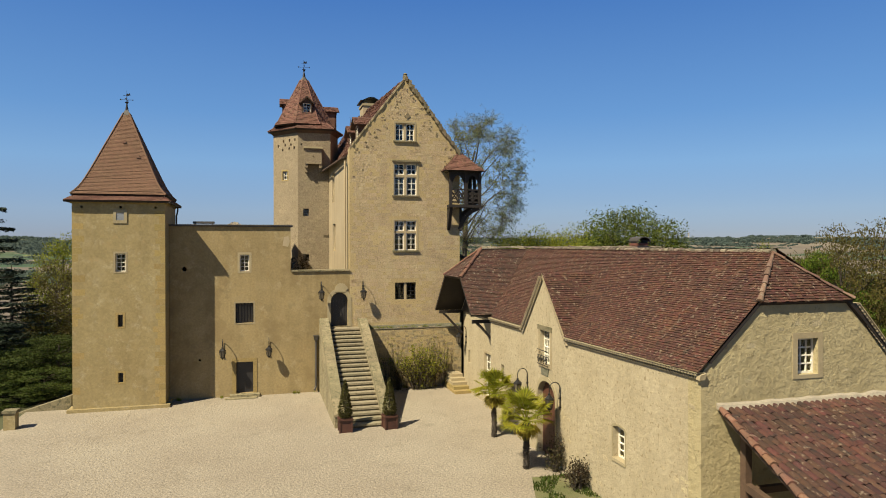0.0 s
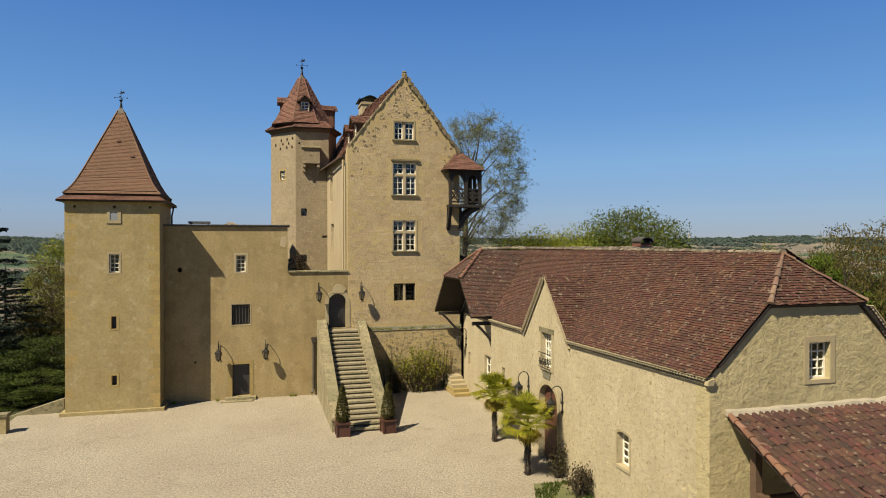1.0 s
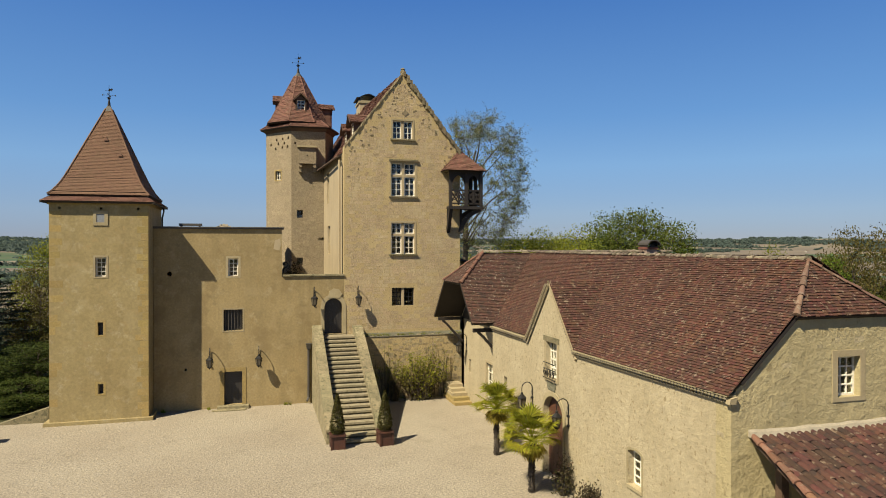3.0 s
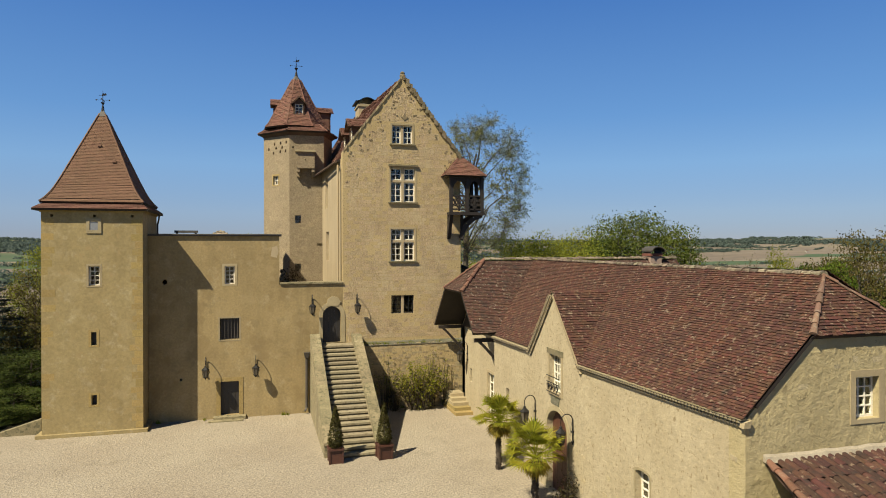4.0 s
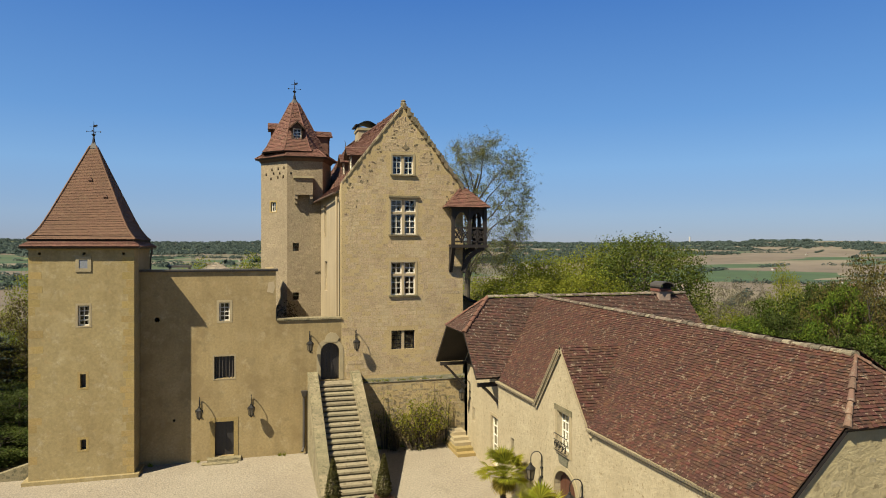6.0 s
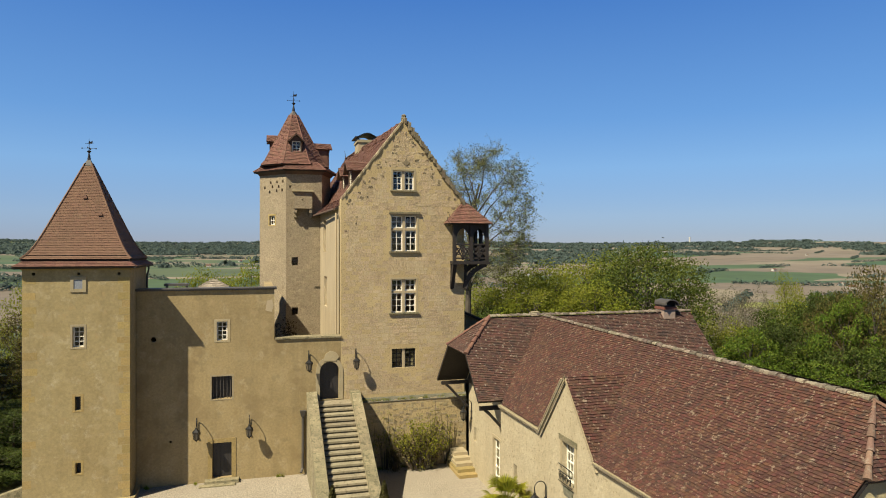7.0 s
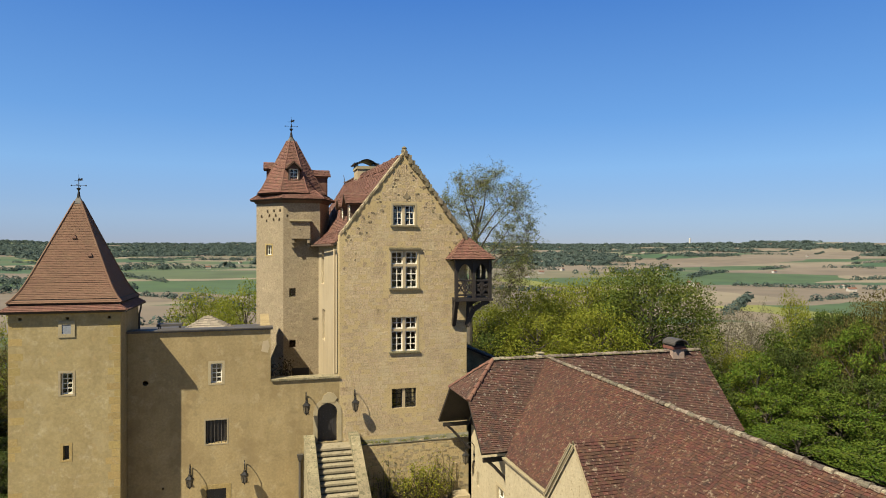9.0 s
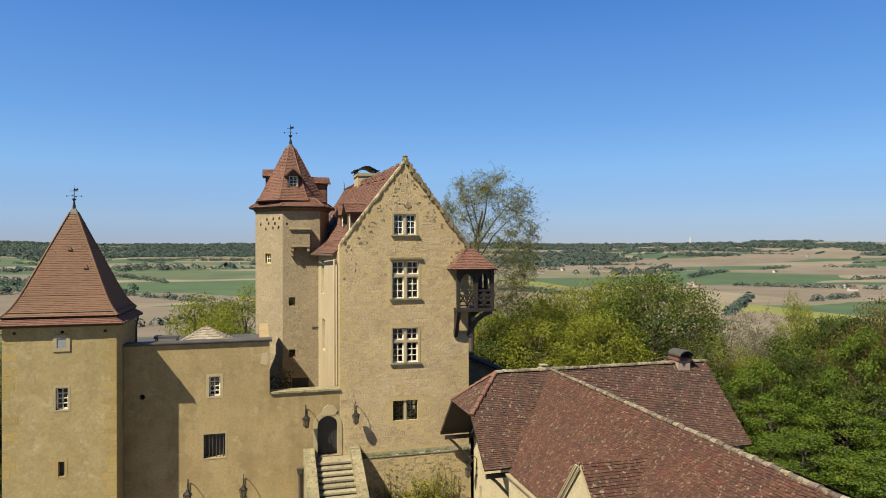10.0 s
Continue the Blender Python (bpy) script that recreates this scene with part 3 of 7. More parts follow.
prof = [(2.33, 12.05), (2.16, 12.22), (2.0, 12.44), (1.86, 12.68), (1.73, 12.95), (1.55, 13.36), (0.14, 16.78)]
roof, deck, band = Shape(), Shape(), Shape()
for i in range(4):
    for (h0, z0), (h1, z1) in zip(prof, prof[1:]):
        q = []
        for hw, z, sgn in ((h0, z0, -1), (h0, z0, 1), (h1, z1, 1), (h1, z1, -1)):
            px, py = sgn * hw, -hw
            w = i * math.pi / 2
            q.append((TC[0] + px * math.cos(w) - py * math.sin(w), TC[1] + px * math.sin(w) + py * math.cos(w), z))
        slope(roof, deck, q, 0.15, 0.085, gap=0.003, t=0.015, wob=0.4)
    q = []
    for hw, z, sgn in ((2.6, 11.7, -1), (2.6, 11.7, 1), (2.24, 11.96, 1), (2.24, 11.96, -1)):
        w = i * math.pi / 2
        q.append((TC[0] + sgn * hw * math.cos(w) + hw * math.sin(w), TC[1] + sgn * hw * math.sin(w) - hw * math.cos(w), z))
    slope(band, deck, q, 0.17, 0.11, wob=0.25)
part("eave_course", band, TILE_RED, tw, "projecting row of pinkish eave tiles", kind="stuff")
rf = part("roof", roof, TILE_TOWER, tw, "steep flared roof of small brown tiles", kind="stuff")
part("roof_deck", deck, TIMBER, rf)
s2 = Shape()
for i in range(4):
    pts = []
    for hw, z in prof:
        w = i * math.pi / 2 + math.pi / 4
        pts.append((TC[0] + hw * 1.414 * math.cos(w), TC[1] + hw * 1.414 * math.sin(w), z + 0.02))
    s2.tube(pts, 0.05, 5)
part("hip", s2, TILE_TOWER, rf)
for vx, vz in ((-7.2, 15.02), (-6.46, 14.18)):
    s2 = Shape()
    vy = TC[1] - 0.14 - 1.41 * (16.78 - vz) / 3.42
    s2.hexa([(vx - 0.1, vy - 0.1, vz - 0.03), (vx + 0.1, vy - 0.1, vz - 0.03), (vx + 0.1, vy + 0.08, vz - 0.03), (vx - 0.1, vy + 0.08, vz - 0.03), (vx - 0.03, vy - 0.06, vz + 0.13), (vx + 0.03, vy - 0.06, vz + 0.13), (vx + 0.03, vy + 0.12, vz + 0.13), (vx - 0.03, vy + 0.12, vz + 0.13)])
    part("vent_tile", s2, TILE_RED, rf, "small projecting vent tile")
s2 = Shape()
s2.tube([(-4.8, 45.0, 11.75), (-4.82, 45.0, 11.4), (-4.88, 44.9, 11.1), (-4.88, 44.9, 9.9)], 0.05, 6)
part("downpipe", s2, LEAD, tw, "dark downpipe behind the corner")
s2 = Shape()
s2.lathe((TC[0], TC[1], 0), [(0.3, 16.68), (0.24, 16.78), (0.1, 16.98), (0.03, 17.15)], 4, math.pi / 4)
part("lead_cap", s2, LEAD, rf, "grey lead cap of the roof point")


def vane(parent, x, y, z, s=1.0):
    a = Shape()
    a.lathe((x, y, z), [(0.14 * s, -0.25), (0.07 * s, 0.1), (0.03 * s, 0.25), (0.02 * s, 1.0 * s), (0.004, 1.35 * s)], 10)
    a.lathe((x, y, z + 0.38 * s), [(0.01, -0.16 * s), (0.1 * s, -0.02 * s), (0.15 * s, 0.05 * s), (0.01, 0.1 * s)], 10)
    v = part("weathervane", a, IRON, parent, "black iron weathervane")
    b = Shape()
    for d in (X, Y):
        b.tube([Vector((x, y, z + 0.62 * s)) - d * 0.44 * s, Vector((x, y, z + 0.62 * s)) + d * 0.44 * s], 0.012 * s, 5)
        for k_ in (-1, 1):
            b.lathe(Vector((x, y, z + 0.62 * s)) + d * 0.44 * s * k_, [(0.015, -0.05 * s), (0.05 * s, 0.0), (0.015, 0.05 * s)], 6)
    part("compass_arm", b, IRON, v)
    c = Shape()
    c.tube([(x - 0.26 * s, y, z + 0.95 * s), (x + 0.26 * s, y, z + 0.95 * s)], 0.014 * s, 5)
    c.wall((x, y, z + 0.95 * s), X, -Y, [(-0.05 * s, 0.02), (0.14 * s, 0.01), (0.26 * s, 0.09 * s), (0.2 * s, 0.2 * s), (0.1 * s, 0.12 * s), (0.0, 0.2 * s)], (), 0.012)
    part("vane_blade", c, IRON, v)


vane(tw, TC[0], TC[1], 17.12, 0.72)
s2 = Shape()
s2.box(TC[0] - 2.5, TC[0] + 2.5, TC[1] - 2.5, TC[1] + 2.5, -0.4, 0.72)
part("plinth", s2, TOWER_RENDER, tw)

# ---- curtain building ----
cb = thing("curtain_building", (-1.6, 42, 0), "long ochre rendered castle range with a flat parapet", "castle range")
FO, FN = (0, 42, 0), -Y
sh = Shape()
outline = [(-4.94, -0.3), (5.23, -0.3), (5.23, 7.72), (1.74, 7.72), (1.74, 10.4), (-4.94, 10.4)]
holes = [rect(-1.13, -0.61, 7.81, 8.78), rect(-1.38, -0.38, 4.79, 5.96), rect(-1.35, -0.41, 0.72, 2.54), arch(4.1, 5.12, 4.42, 6.46), ring(-4.14, 7.96, 0.13), ring(-3.34, 2.76, 0.07, 8)]
sh.wall(FO, X, FN, outline, holes, 0.6)
part("wall", sh, RENDER, cb, "mottled ochre lime render with water streaks")
sh = Shape()
sh.wall((1.74, 0, 0), Y, X, rect(42.6, 50.5, 0, 10.4), (), 0.5)
part("side_wall", sh, RENDER, cb)
sh = Shape()
sh.wall((0, 50.5, 0), X, Y, rect(-9, 1.24, -0.3, 9.76), (), 0.5)
sh.wall((-9, 0, 0), Y, -X, rect(45.2, 50, -0.3, 9.76), (), 0.5)
part("rear_wall", sh, RENDER, cb)
s2 = Shape()
s2.box(-9, 1.5, 42.5, 50.2, 9.5, 9.8)
part("flat_roof", s2, LEAD, cb)
s2 = Shape()
s2.wall((0, 41.994, 0), X, FN, [(1.28, 9.3), (1.6, 9.22), (1.7, 9.55), (1.62, 9.86), (1.36, 9.8)], (), 0.05)
part("plaster_patch", s2, CREAM, cb, "pale patch of fresh plaster")
s2 = Shape()
s2.wall((0, 41.95, 0), X, FN, [(4.3, 6.5), (4.95, 6.48), (5.12, 6.72), (4.92, 6.98), (4.62, 7.04), (4.38, 6.86)], (), 0.08)
part("keystone", s2, DRESSED, cb, "broken pale plaster over the arched door")
s2 = Shape()
s2.box(-4.98, 1.86, 41.9, 42.7, 10.4, 10.47)
s2.box(-4.98, 1.86, 41.86, 42.74, 10.47, 10.52)
part("parapet_cap", s2, LEAD, cb, "dark lead parapet cap")
s2 = Shape()
s2.box(1.78, 5.22, 41.95, 42.68, 7.72, 7.76)
s2.box(1.78, 5.22, 41.91, 42.7, 7.76, 7.85)
part("coping", s2, GREY_STONE, cb, "weathered stone coping")
s2 = Shape()
s2.box(1.3, 5.2, 42.6, 52, 3.9, 4.2)
part("terrace_floor", s2, TERRACE, cb)
window(cb, FO, X, FN, -1.13, -0.61, 7.81, 8.78, 2, 4, 0.15)
surround(cb, FO, X, FN, -1.13, -0.61, 7.81, 8.78, 0.13, 0.012)
surround(cb, FO, X, FN, -1.38, -0.38, 4.79, 5.96, 0.08, 0.012, name="barred_surround")
s2 = Shape()
s2.box(-1.4, -0.36, 42.42, 42.5, 4.77, 5.98)
part("shutter", s2, BLACK_DOOR, cb, "dark inner shutter")
for i in range(6):
    s2 = Shape()
    a = -1.38 + (i + 0.5) / 6
    s2.tube([(a, 42.1, 4.74), (a, 42.1, 6.0)], 0.018, 6)
    part("bar", s2, LEAD, cb)
surround(cb, FO, X, FN, -1.35, -0.41, 0.72, 2.54, 0.22, 0.02, mat=QUOIN, name="door_surround")
s2 = Shape()
s2.box(-1.4, -0.36, 42.3, 42.38, 0.66, 2.6)
dr = part("door", s2, BLACK_DOOR, cb, "dark plank door")
for i in range(5):
    s3 = Shape()
    s3.box(-1.34 + i * 0.187, -1.165 + i * 0.187, 42.275, 42.31, 0.73, 2.52)
    part("plank", s3, BLACK_DOOR, dr)
s2 = Shape()
s2.box(-1.7, -0.05, 41.55, 42.02, 0.3, 0.72)
s2.box(-1.95, -0.2, 41.2, 41.56, 0.3, 0.6)
part("door_step", s2, GREY_STONE, cb)
surround(cb, FO, X, FN, 0, 0, 0, 0, 0, 0.03, loop=arch(4.1, 5.12, 4.42, 6.46), outer=arch(3.88, 5.34, 4.42, 6.72, 0.75), name="arch_surround")
s2 = Shape()
s2.wall((0, 42.35, 0), X, FN, arch(4.05, 5.17, 4.38, 6.52), (), 0.08)
dr = part("arched_door", s2, BLACK_DOOR, cb, "dark arched plank door")
for i in range(6):
    s3 = Shape()
    a = 4.1 + i * 0.17
    s3.box(a + 0.006, a + 0.164, 42.325, 42.36, 4.43, 6.46 - 0.51 + math.sqrt(max(0.01, 0.51 ** 2 - (a + 0.085 - 4.61) ** 2)) - 0.04)
    part("plank", s3, BLACK_DOOR, dr)
s2 = Shape()
for i, (x0, x1) in enumerate(((-3.76, -2.6),)):
    s2.box(x0, x1, 42.85, 43.5, 10.6, 10.72)
    for a in (x0 + 0.1, x1 - 0.1):
        for b in (42.9, 43.45):
            s2.box(a - 0.025, a + 0.025, b - 0.025, b + 0.025, 9.78, 10.61)
part("roof_vent", s2, LEAD, cb, "low grey metal vent on the roof")
pr, pd = Shape(), Shape()
for i in range(4):
    q = []
    for hx, hy, z in ((-1.5, -1.5, 9.9), (1.5, -1.5, 9.9), (0, 0, 10.85)):
        w = i * math.pi / 2
        q.append((-1.55 + hx * math.cos(w) - hy * math.sin(w), 46 + hx * math.sin(w) + hy * math.cos(w), z))
    slope(pr, pd, q, 0.22, 0.2)
pp = part("pyramid_roof", pr, TILE_PALE, cb, "low pale tiled pyramid roof")
pd.box(-3.0, -0.1, 44.55, 47.45, 9.6, 9.86)
part("roof_deck", pd, DRESSED, pp)

# ---- manor house ----
mh = thing("manor_house", (8.7, 48, 0), "tall golden stone manor with crow-stepped gable and mullioned windows", "manor house")
GX0, GX1, GZ = 5.23, 12.21, 15.2
sh = Shape()
outline = [(GX0, -0.3), (GX1, -0.3), (GX1, GZ), (8.76, 19.75), (GX0, GZ)]
gholes = [rect(8.08, 9.28, 15.78, 16.86), rect(7.99, 9.43, 12.4, 14.37), rect(8.0, 9.39, 9.0, 10.84), rect(8.02, 9.36, 5.95, 7.0)]
sh.wall(FO, X, FN, outline, gholes, 0.7)
part("gable_wall", sh, MORTAR, mh, "coursed golden stone gable")
# the side wall and the roof run slightly askew
SW, SU, SN = Vector((6.9, 0, 0)), Vector((-0.04, 1, 0)), Vector((-1, -0.04, 0))
sh = Shape()
sh.wall(SW, SU, SN, rect(42.7, 57, -0.3, 14.9), [rect(47.9, 49.1, 12.34, 14.4), rect(47.5, 48.7, 8.93, 10.8)], 0.6)
part("side_wall", sh, CREAM, mh, "pale cream plastered side wall")
sh = Shape()
sh.wall((12.2, 0, 0), Y, X, rect(42.7, 57, -0.3, 14.75), (), 0.6)
sh.wall((0, 57.6, 0), X, Y, outline, (), 0.6)
part("rear_wall", sh, MORTAR, mh)
window(mh, SW, SU, SN, 47.9, 49.1, 12.34, 14.4, 2, 4, 0.2)
window(mh, SW, SU, SN, 47.5, 48.7, 8.93, 10.8, 2, 4, 0.2)
rt, rd = Shape(), Shape()
slope(rt, rd, [(4.98, 42.75, 14.78), (4.0, 57.5, 14.78), (5.05, 57.5, 15.58), (6.1, 42.75, 15.6)], 0.18, 0.12)
slope(rt, rd, [(6.08, 42.75, 15.59), (5.03, 57.5, 15.57), (7.4, 57.5, 19.45), (8.72, 42.75, 19.58)], 0.18, 0.12)
slope(rt, rd, [(12.6, 42.75, 14.62), (12.6, 57.5, 14.62), (7.4, 57.5, 19.45), (8.72, 42.75, 19.58)], 0.18, 0.12)
rf = part("roof", rt, TILE_RED, mh, "steep roof of red-brown flat tiles", kind="stuff")
part("roof_deck", rd, TIMBER, rf)
s2 = Shape()
ridge(s2, (8.72, 42.8, 19.6), (7.4, 57.5, 19.47))
part("ridge", s2, TILE_RIDGE, rf)
s2 = Shape()
s2.tube([(7.4, 57.4, 19.4), (7.38, 57.4, 19.9), (7.32, 57.4, 20.1)], 0.035, 5, 0.01)
part("ridge_spike", s2, LEAD, rf, "thin lead spike on the ridge end")
# gable copings with small uneven steps
rng = random.Random(11)
for side in (-1, 1):
    a, b = Vector((8.76, 42, 19.78)), Vector((GX0 if side < 0 else GX1, 42, GZ + 0.02))
    cuts = [0.0]
    while cuts[-1] < 0.985:
        cuts.append(min(1.0, cuts[-1] + rng.uniform(0.018, 0.036)))
    for i in range(len(cuts) - 1):
        p, q = a.lerp(b, cuts[i]), a.lerp(b, cuts[i + 1])
        s2 = Shape()
        lift = rng.uniform(0.0, 0.09) if side > 0 else 0.0
        x0, x1 = sorted((p.x, q.x))
        if side > 0:
            s2.box(x0 - 0.03, x1 + 0.03, 41.93 - rng.uniform(0, 0.06), 42.75, q.z - rng.uniform(0.1, 0.3), p.z + lift - 0.08)
        else:
            k = rng.uniform(-0.045, 0.045)
            s2.hexa([(q.x, 41.95 + k, q.z - 0.1), (p.x, 41.95 + k, p.z - 0.1), (p.x, 42.75, p.z - 0.1), (q.x, 42.75, q.z - 0.1), (q.x, 41.95 + k, q.z + 0.05), (p.x, 41.95 + k, p.z + 0.06 + k), (p.x, 42.75, p.z + 0.05), (q.x, 42.75, q.z + 0.05)])
        part("coping_stone", s2, WEATHERED if side > 0 or rng.random() < 0.3 else DRESSED, mh)
s2 = Shape()
s2.lathe((8.76, 42.3, 19.75), [(0.15, -0.1), (0.17, 0.08), (0.12, 0.14), (0.15, 0.22), (0.06, 0.3)], 10)
part("finial", s2, WEATHERED, mh)


def mullioned(o, u, n, a0, a1, z0, z1, transom, rows, parent, bars=False):
    """A stone-mullioned window of two or four lights, each with a white sash."""
    c, w = (a0 + a1) / 2, 0.14
    tiers = [(z0, z1)] if transom is None else [(z0, transom - 0.06), (transom + 0.06, z1)]
    lights = [(x0, x1, b, t) for x0, x1 in ((a0, c - w / 2), (c + w / 2, a1)) for b, t in tiers]
    sh = Shape()
    sh.wall(Vector(o) - Vector(n) * 0.06, u, n, rect(a0, a1, z0, z1), [rect(p + 0.001, q - 0.001, b + 0.001, t - 0.001) for p, q, b, t in lights], 0.16)
    part("mullion", sh, CREAM, parent, "pale stone mullion cross")
    for x0, x1, b, t in lights:
        r = rows[0] if b == z0 else rows[1]
        window(parent, o, u, n, x0, x1, b, t, 2, r, 0.14, 0.036, 0.062, mat=IRON if bars else None)


mullioned(FO, X, FN, 8.08, 9.28, 15.78, 16.86, None, (3, 3), mh)
mullioned(FO, X, FN, 7.99, 9.43, 12.4, 14.37, 13.62, (3, 2), mh)
mullioned(FO, X, FN, 8.0, 9.39, 9.0, 10.84, 10.14, (3, 2), mh)
mullioned(FO, X, FN, 8.02, 9.36, 5.95, 7.0, None, (4, 4), mh, True)
for a0, a1, z0, z1, sill in ((8.08, 9.28, 15.78, 16.86, 0.08), (7.99, 9.43, 12.4, 14.37, 0.08), (8.0, 9.39, 9.0, 10.84, 0.08)):
    surround(mh, FO, X, FN, a0, a1, z0, z1, 0.1, 0.02, sill)
s2 = Shape()
s2.box(7.85, 9.6, 41.88, 42.05, 14.47, 14.57)
part("drip_mould", s2, GREY_STONE, mh)
s2 = Shape()
s2.wall((8.82, 41.97, 17.36), X, FN, [(-0.22, -0.05), (0, -0.22), (0.22, -0.05), (0.08, 0.03), (0, 0.25), (-0.08, 0.03)], (), 0.08)
part("carved_stone", s2, WEATHERED, mh)
s2 = Shape()
s2.box(6.2, 12.3, 41.72, 42.1, -0.3, 4.2)
part("base_wall", s2, MORTAR, mh, "rough rubble base wall")
s2 = Shape()
s2.hexa([(6.2, 41.68, 4.2), (12.3, 41.68, 4.2), (12.3, 42.05, 4.2), (6.2, 42.05, 4.2), (6.2, 41.75, 4.26), (12.3, 41.75, 4.26), (12.3, 42.05, 4.42), (6.2, 42.05, 4.42)])
part("ledge", s2, LEDGE, mh, "weathered grey sloping ledge")
s2 = Shape()
s2.box(7.6, 8.85, 51.9, 53.6, 18.0, 19.95)
ch = part("chimney", s2, CREAM, mh, "rendered chimney with a curved metal cap")
s2 = Shape()
s2.box(7.53, 8.92, 51.83, 53.67, 19.95, 20.14)
part("chimney_band", s2, DRESSED, ch)
s2 = Shape()
n0 = [(7.38 + 1.7 * i / 14, 20.3 + 0.32 * math.sin(math.pi * i / 14) ** 1.6 + (0.05 if i in (0, 14) else 0)) for i in range(15)]
s2.wall((0, 51.75, 0), X, -Y, n0 + [(x, z - 0.05) for x, z in reversed(n0)], (), 2.0)
for x in (7.6, 8.8):
    s2.box(x - 0.04, x + 0.04, 51.95, 53.5, 20.12, 20.4)
part("chimney_cap", s2, IRON, ch, "curved dark metal chimney cap")
# two dormers on the side slope
DX, DZ = 6.1, -0.37
for y0 in (44.15, 47.45):
    s2 = Shape()
    s2.wall((DX, 0, DZ), Y, -X, [(y0, 15.9), (y0 + 1.5, 15.9), (y0 + 1.5, 17.5), (y0, 17.5)], [rect(y0 + 0.25, y0 + 1.25, 16.5, 17.35)], 0.15)
    s2.box(DX, DX + 1.3, y0 - 0.02, y0 + 0.08, 15.9 + DZ, 17.5 + DZ)
    s2.box(DX, DX + 1.3, y0 + 1.42, y0 + 1.52, 15.9 + DZ, 17.5 + DZ)
    dm = part("dormer", s2, BOARD, mh, "timber dormer with a tiled roof")
    b = Shape()
    yc = y0 + 0.75
    for ye in (y0 - 0.25, y0 + 1.75):
        a = Shape()
        slope(a, b, [(DX - 0.3, ye, 17.4 + DZ), (8.1, ye, 17.4 + DZ), (8.1, yc, 18.05 + DZ), (DX - 0.3, yc, 18.05 + DZ)], 0.18, 0.12, thick=0.08)
        part("dormer_roof", a, TILE_RED, dm)
    part("soffit_board", b, BOARD, dm)
    window(mh, (DX, 0, DZ), Y, -X, y0 + 0.25, y0 + 1.25, 16.5, 17.35, 2, 3, 0.06)
s2 = Shape()
s2.tube([(5.02, 42.55, 14.5), (5.02, 42.55, 7.8)], 0.06, 8)
part("downpipe", s2, CREAM, mh, "cream painted downpipe")
s2 = Shape()
s2.tube([(4.92, 42.6, 14.7), (3.94, 57.4, 14.7)], 0.07, 8)
part("gutter", s2, BOARD, mh)

# ---- stair turret ----
st = thing("stair_turret", (3.24, 53.5, 0), "octagonal golden stone turret with a red tiled spire", "turret")
SC = Vector((3.25, 52.75, 0))
corner = [Vector((x, y, 0)) for x, y in ((2.66, 50.62), (4.98, 50.54), (5.75, 52.6), (4.6, 54.8), (2.2, 55.0), (1.0, 52.6))]
MID = sum(corner, Vector()) / 6


def out_ring(d, z):
    """The turret's plan, d wider on every side, at height z."""
    return [p + (p - MID).normalized() * d + Z * z for p in corner]


side = []
for i in range(6):
    a, b = corner[i], corner[(i + 1) % 6]
    u = (b - a).normalized()
    n = Vector((u.y, -u.x, 0))
    side.append((a, u, n, (b - a).length))
hol = {5: [rect(0.98, 1.5, 14.12, 14.75)], 0: [rect(0.37, 0.77, 11.44, 11.98), rect(0.37, 0.77, 8.18, 8.68)]}
for c, z in ((1.02, 16.86), (1.63, 16.88), (2.2, 16.9), (0.44, 16.55), (1.19, 16.58), (1.79, 16.58), (0.92, 16.25), (1.6, 16.3), (2.13, 16.32)):
    hol[5].append([(c, z), (c + 0.17, z), (c + 0.13, z + 0.2), (c + 0.03, z + 0.18)])
hol[0].append(rect(0.2, 0.32, 16.55, 16.7))
for i in range(6):
    a, u, n, ln = side[i]
    sh = Shape()
    sh.wall(a, u, n, rect(0, ln, -0.5, 17.8), hol.get(i, ()), 0.4)
    part("wall", sh, TURRET_STONE, st, "golden stone turret wall")
a, u, n, ln = side[5]
window(st, a, u, n, 0.98, 1.5, 14.12, 14.75, 2, 2, 0.12, 0.03, 0.05)
surround(st, a, u, n, 0.98, 1.5, 14.12, 14.75, 0.1, 0.012, mat=QUOIN)
a, u, n, ln = side[0]
for z0, z1 in ((11.44, 11.98), (8.18, 8.68)):
    window(st, a, u, n, 0.37, 0.77, z0, z1, 2, 2, 0.14, 0.03, 0.03, mat=BOARD)
# latrine box on corbels
s2 = Shape()
s2.wall(a + n * 0.55, u, n, rect(0.49, 1.67, 15.16, 16.26), [rect(1.02, 1.1, 15.68, 15.76)], 0.6)
bx = part("corbelled_box", s2, TURRET_STONE, st, "projecting stone latrine box on corbels")
s2 = Shape()
s2.wall(a + n * 0.68, u, n, rect(0.4, 1.74, 16.26, 16.38), (), 0.72)
part("box_cap", s2, DRESSED, bx)
for c in (0.49, 1.47):
    s2 = Shape()
    p = a + u * c
    for k2, (d, z0, z1) in enumerate(((0.5, 14.9, 15.16), (0.28, 14.6, 14.9))):
        s2.wall(p + n * d, u, n, rect(0, 0.2, z0, z1), (), d + 0.05)
    part("corbel", s2, TURRET_STONE, bx)
s2 = Shape()
rings = [out_ring(d, z) for d, z in ((0.02, 17.45), (0.12, 17.55), (0.24, 17.68), (0.24, 17.78))]
for lo_, hi_ in zip(rings, rings[1:]):
    for i in range(6):
        s2.face(lo_[i], lo_[(i + 1) % 6], hi_[(i + 1) % 6], hi_[i])
part("cornice", s2, BOARD, st, "brown timber cornice under the spire")
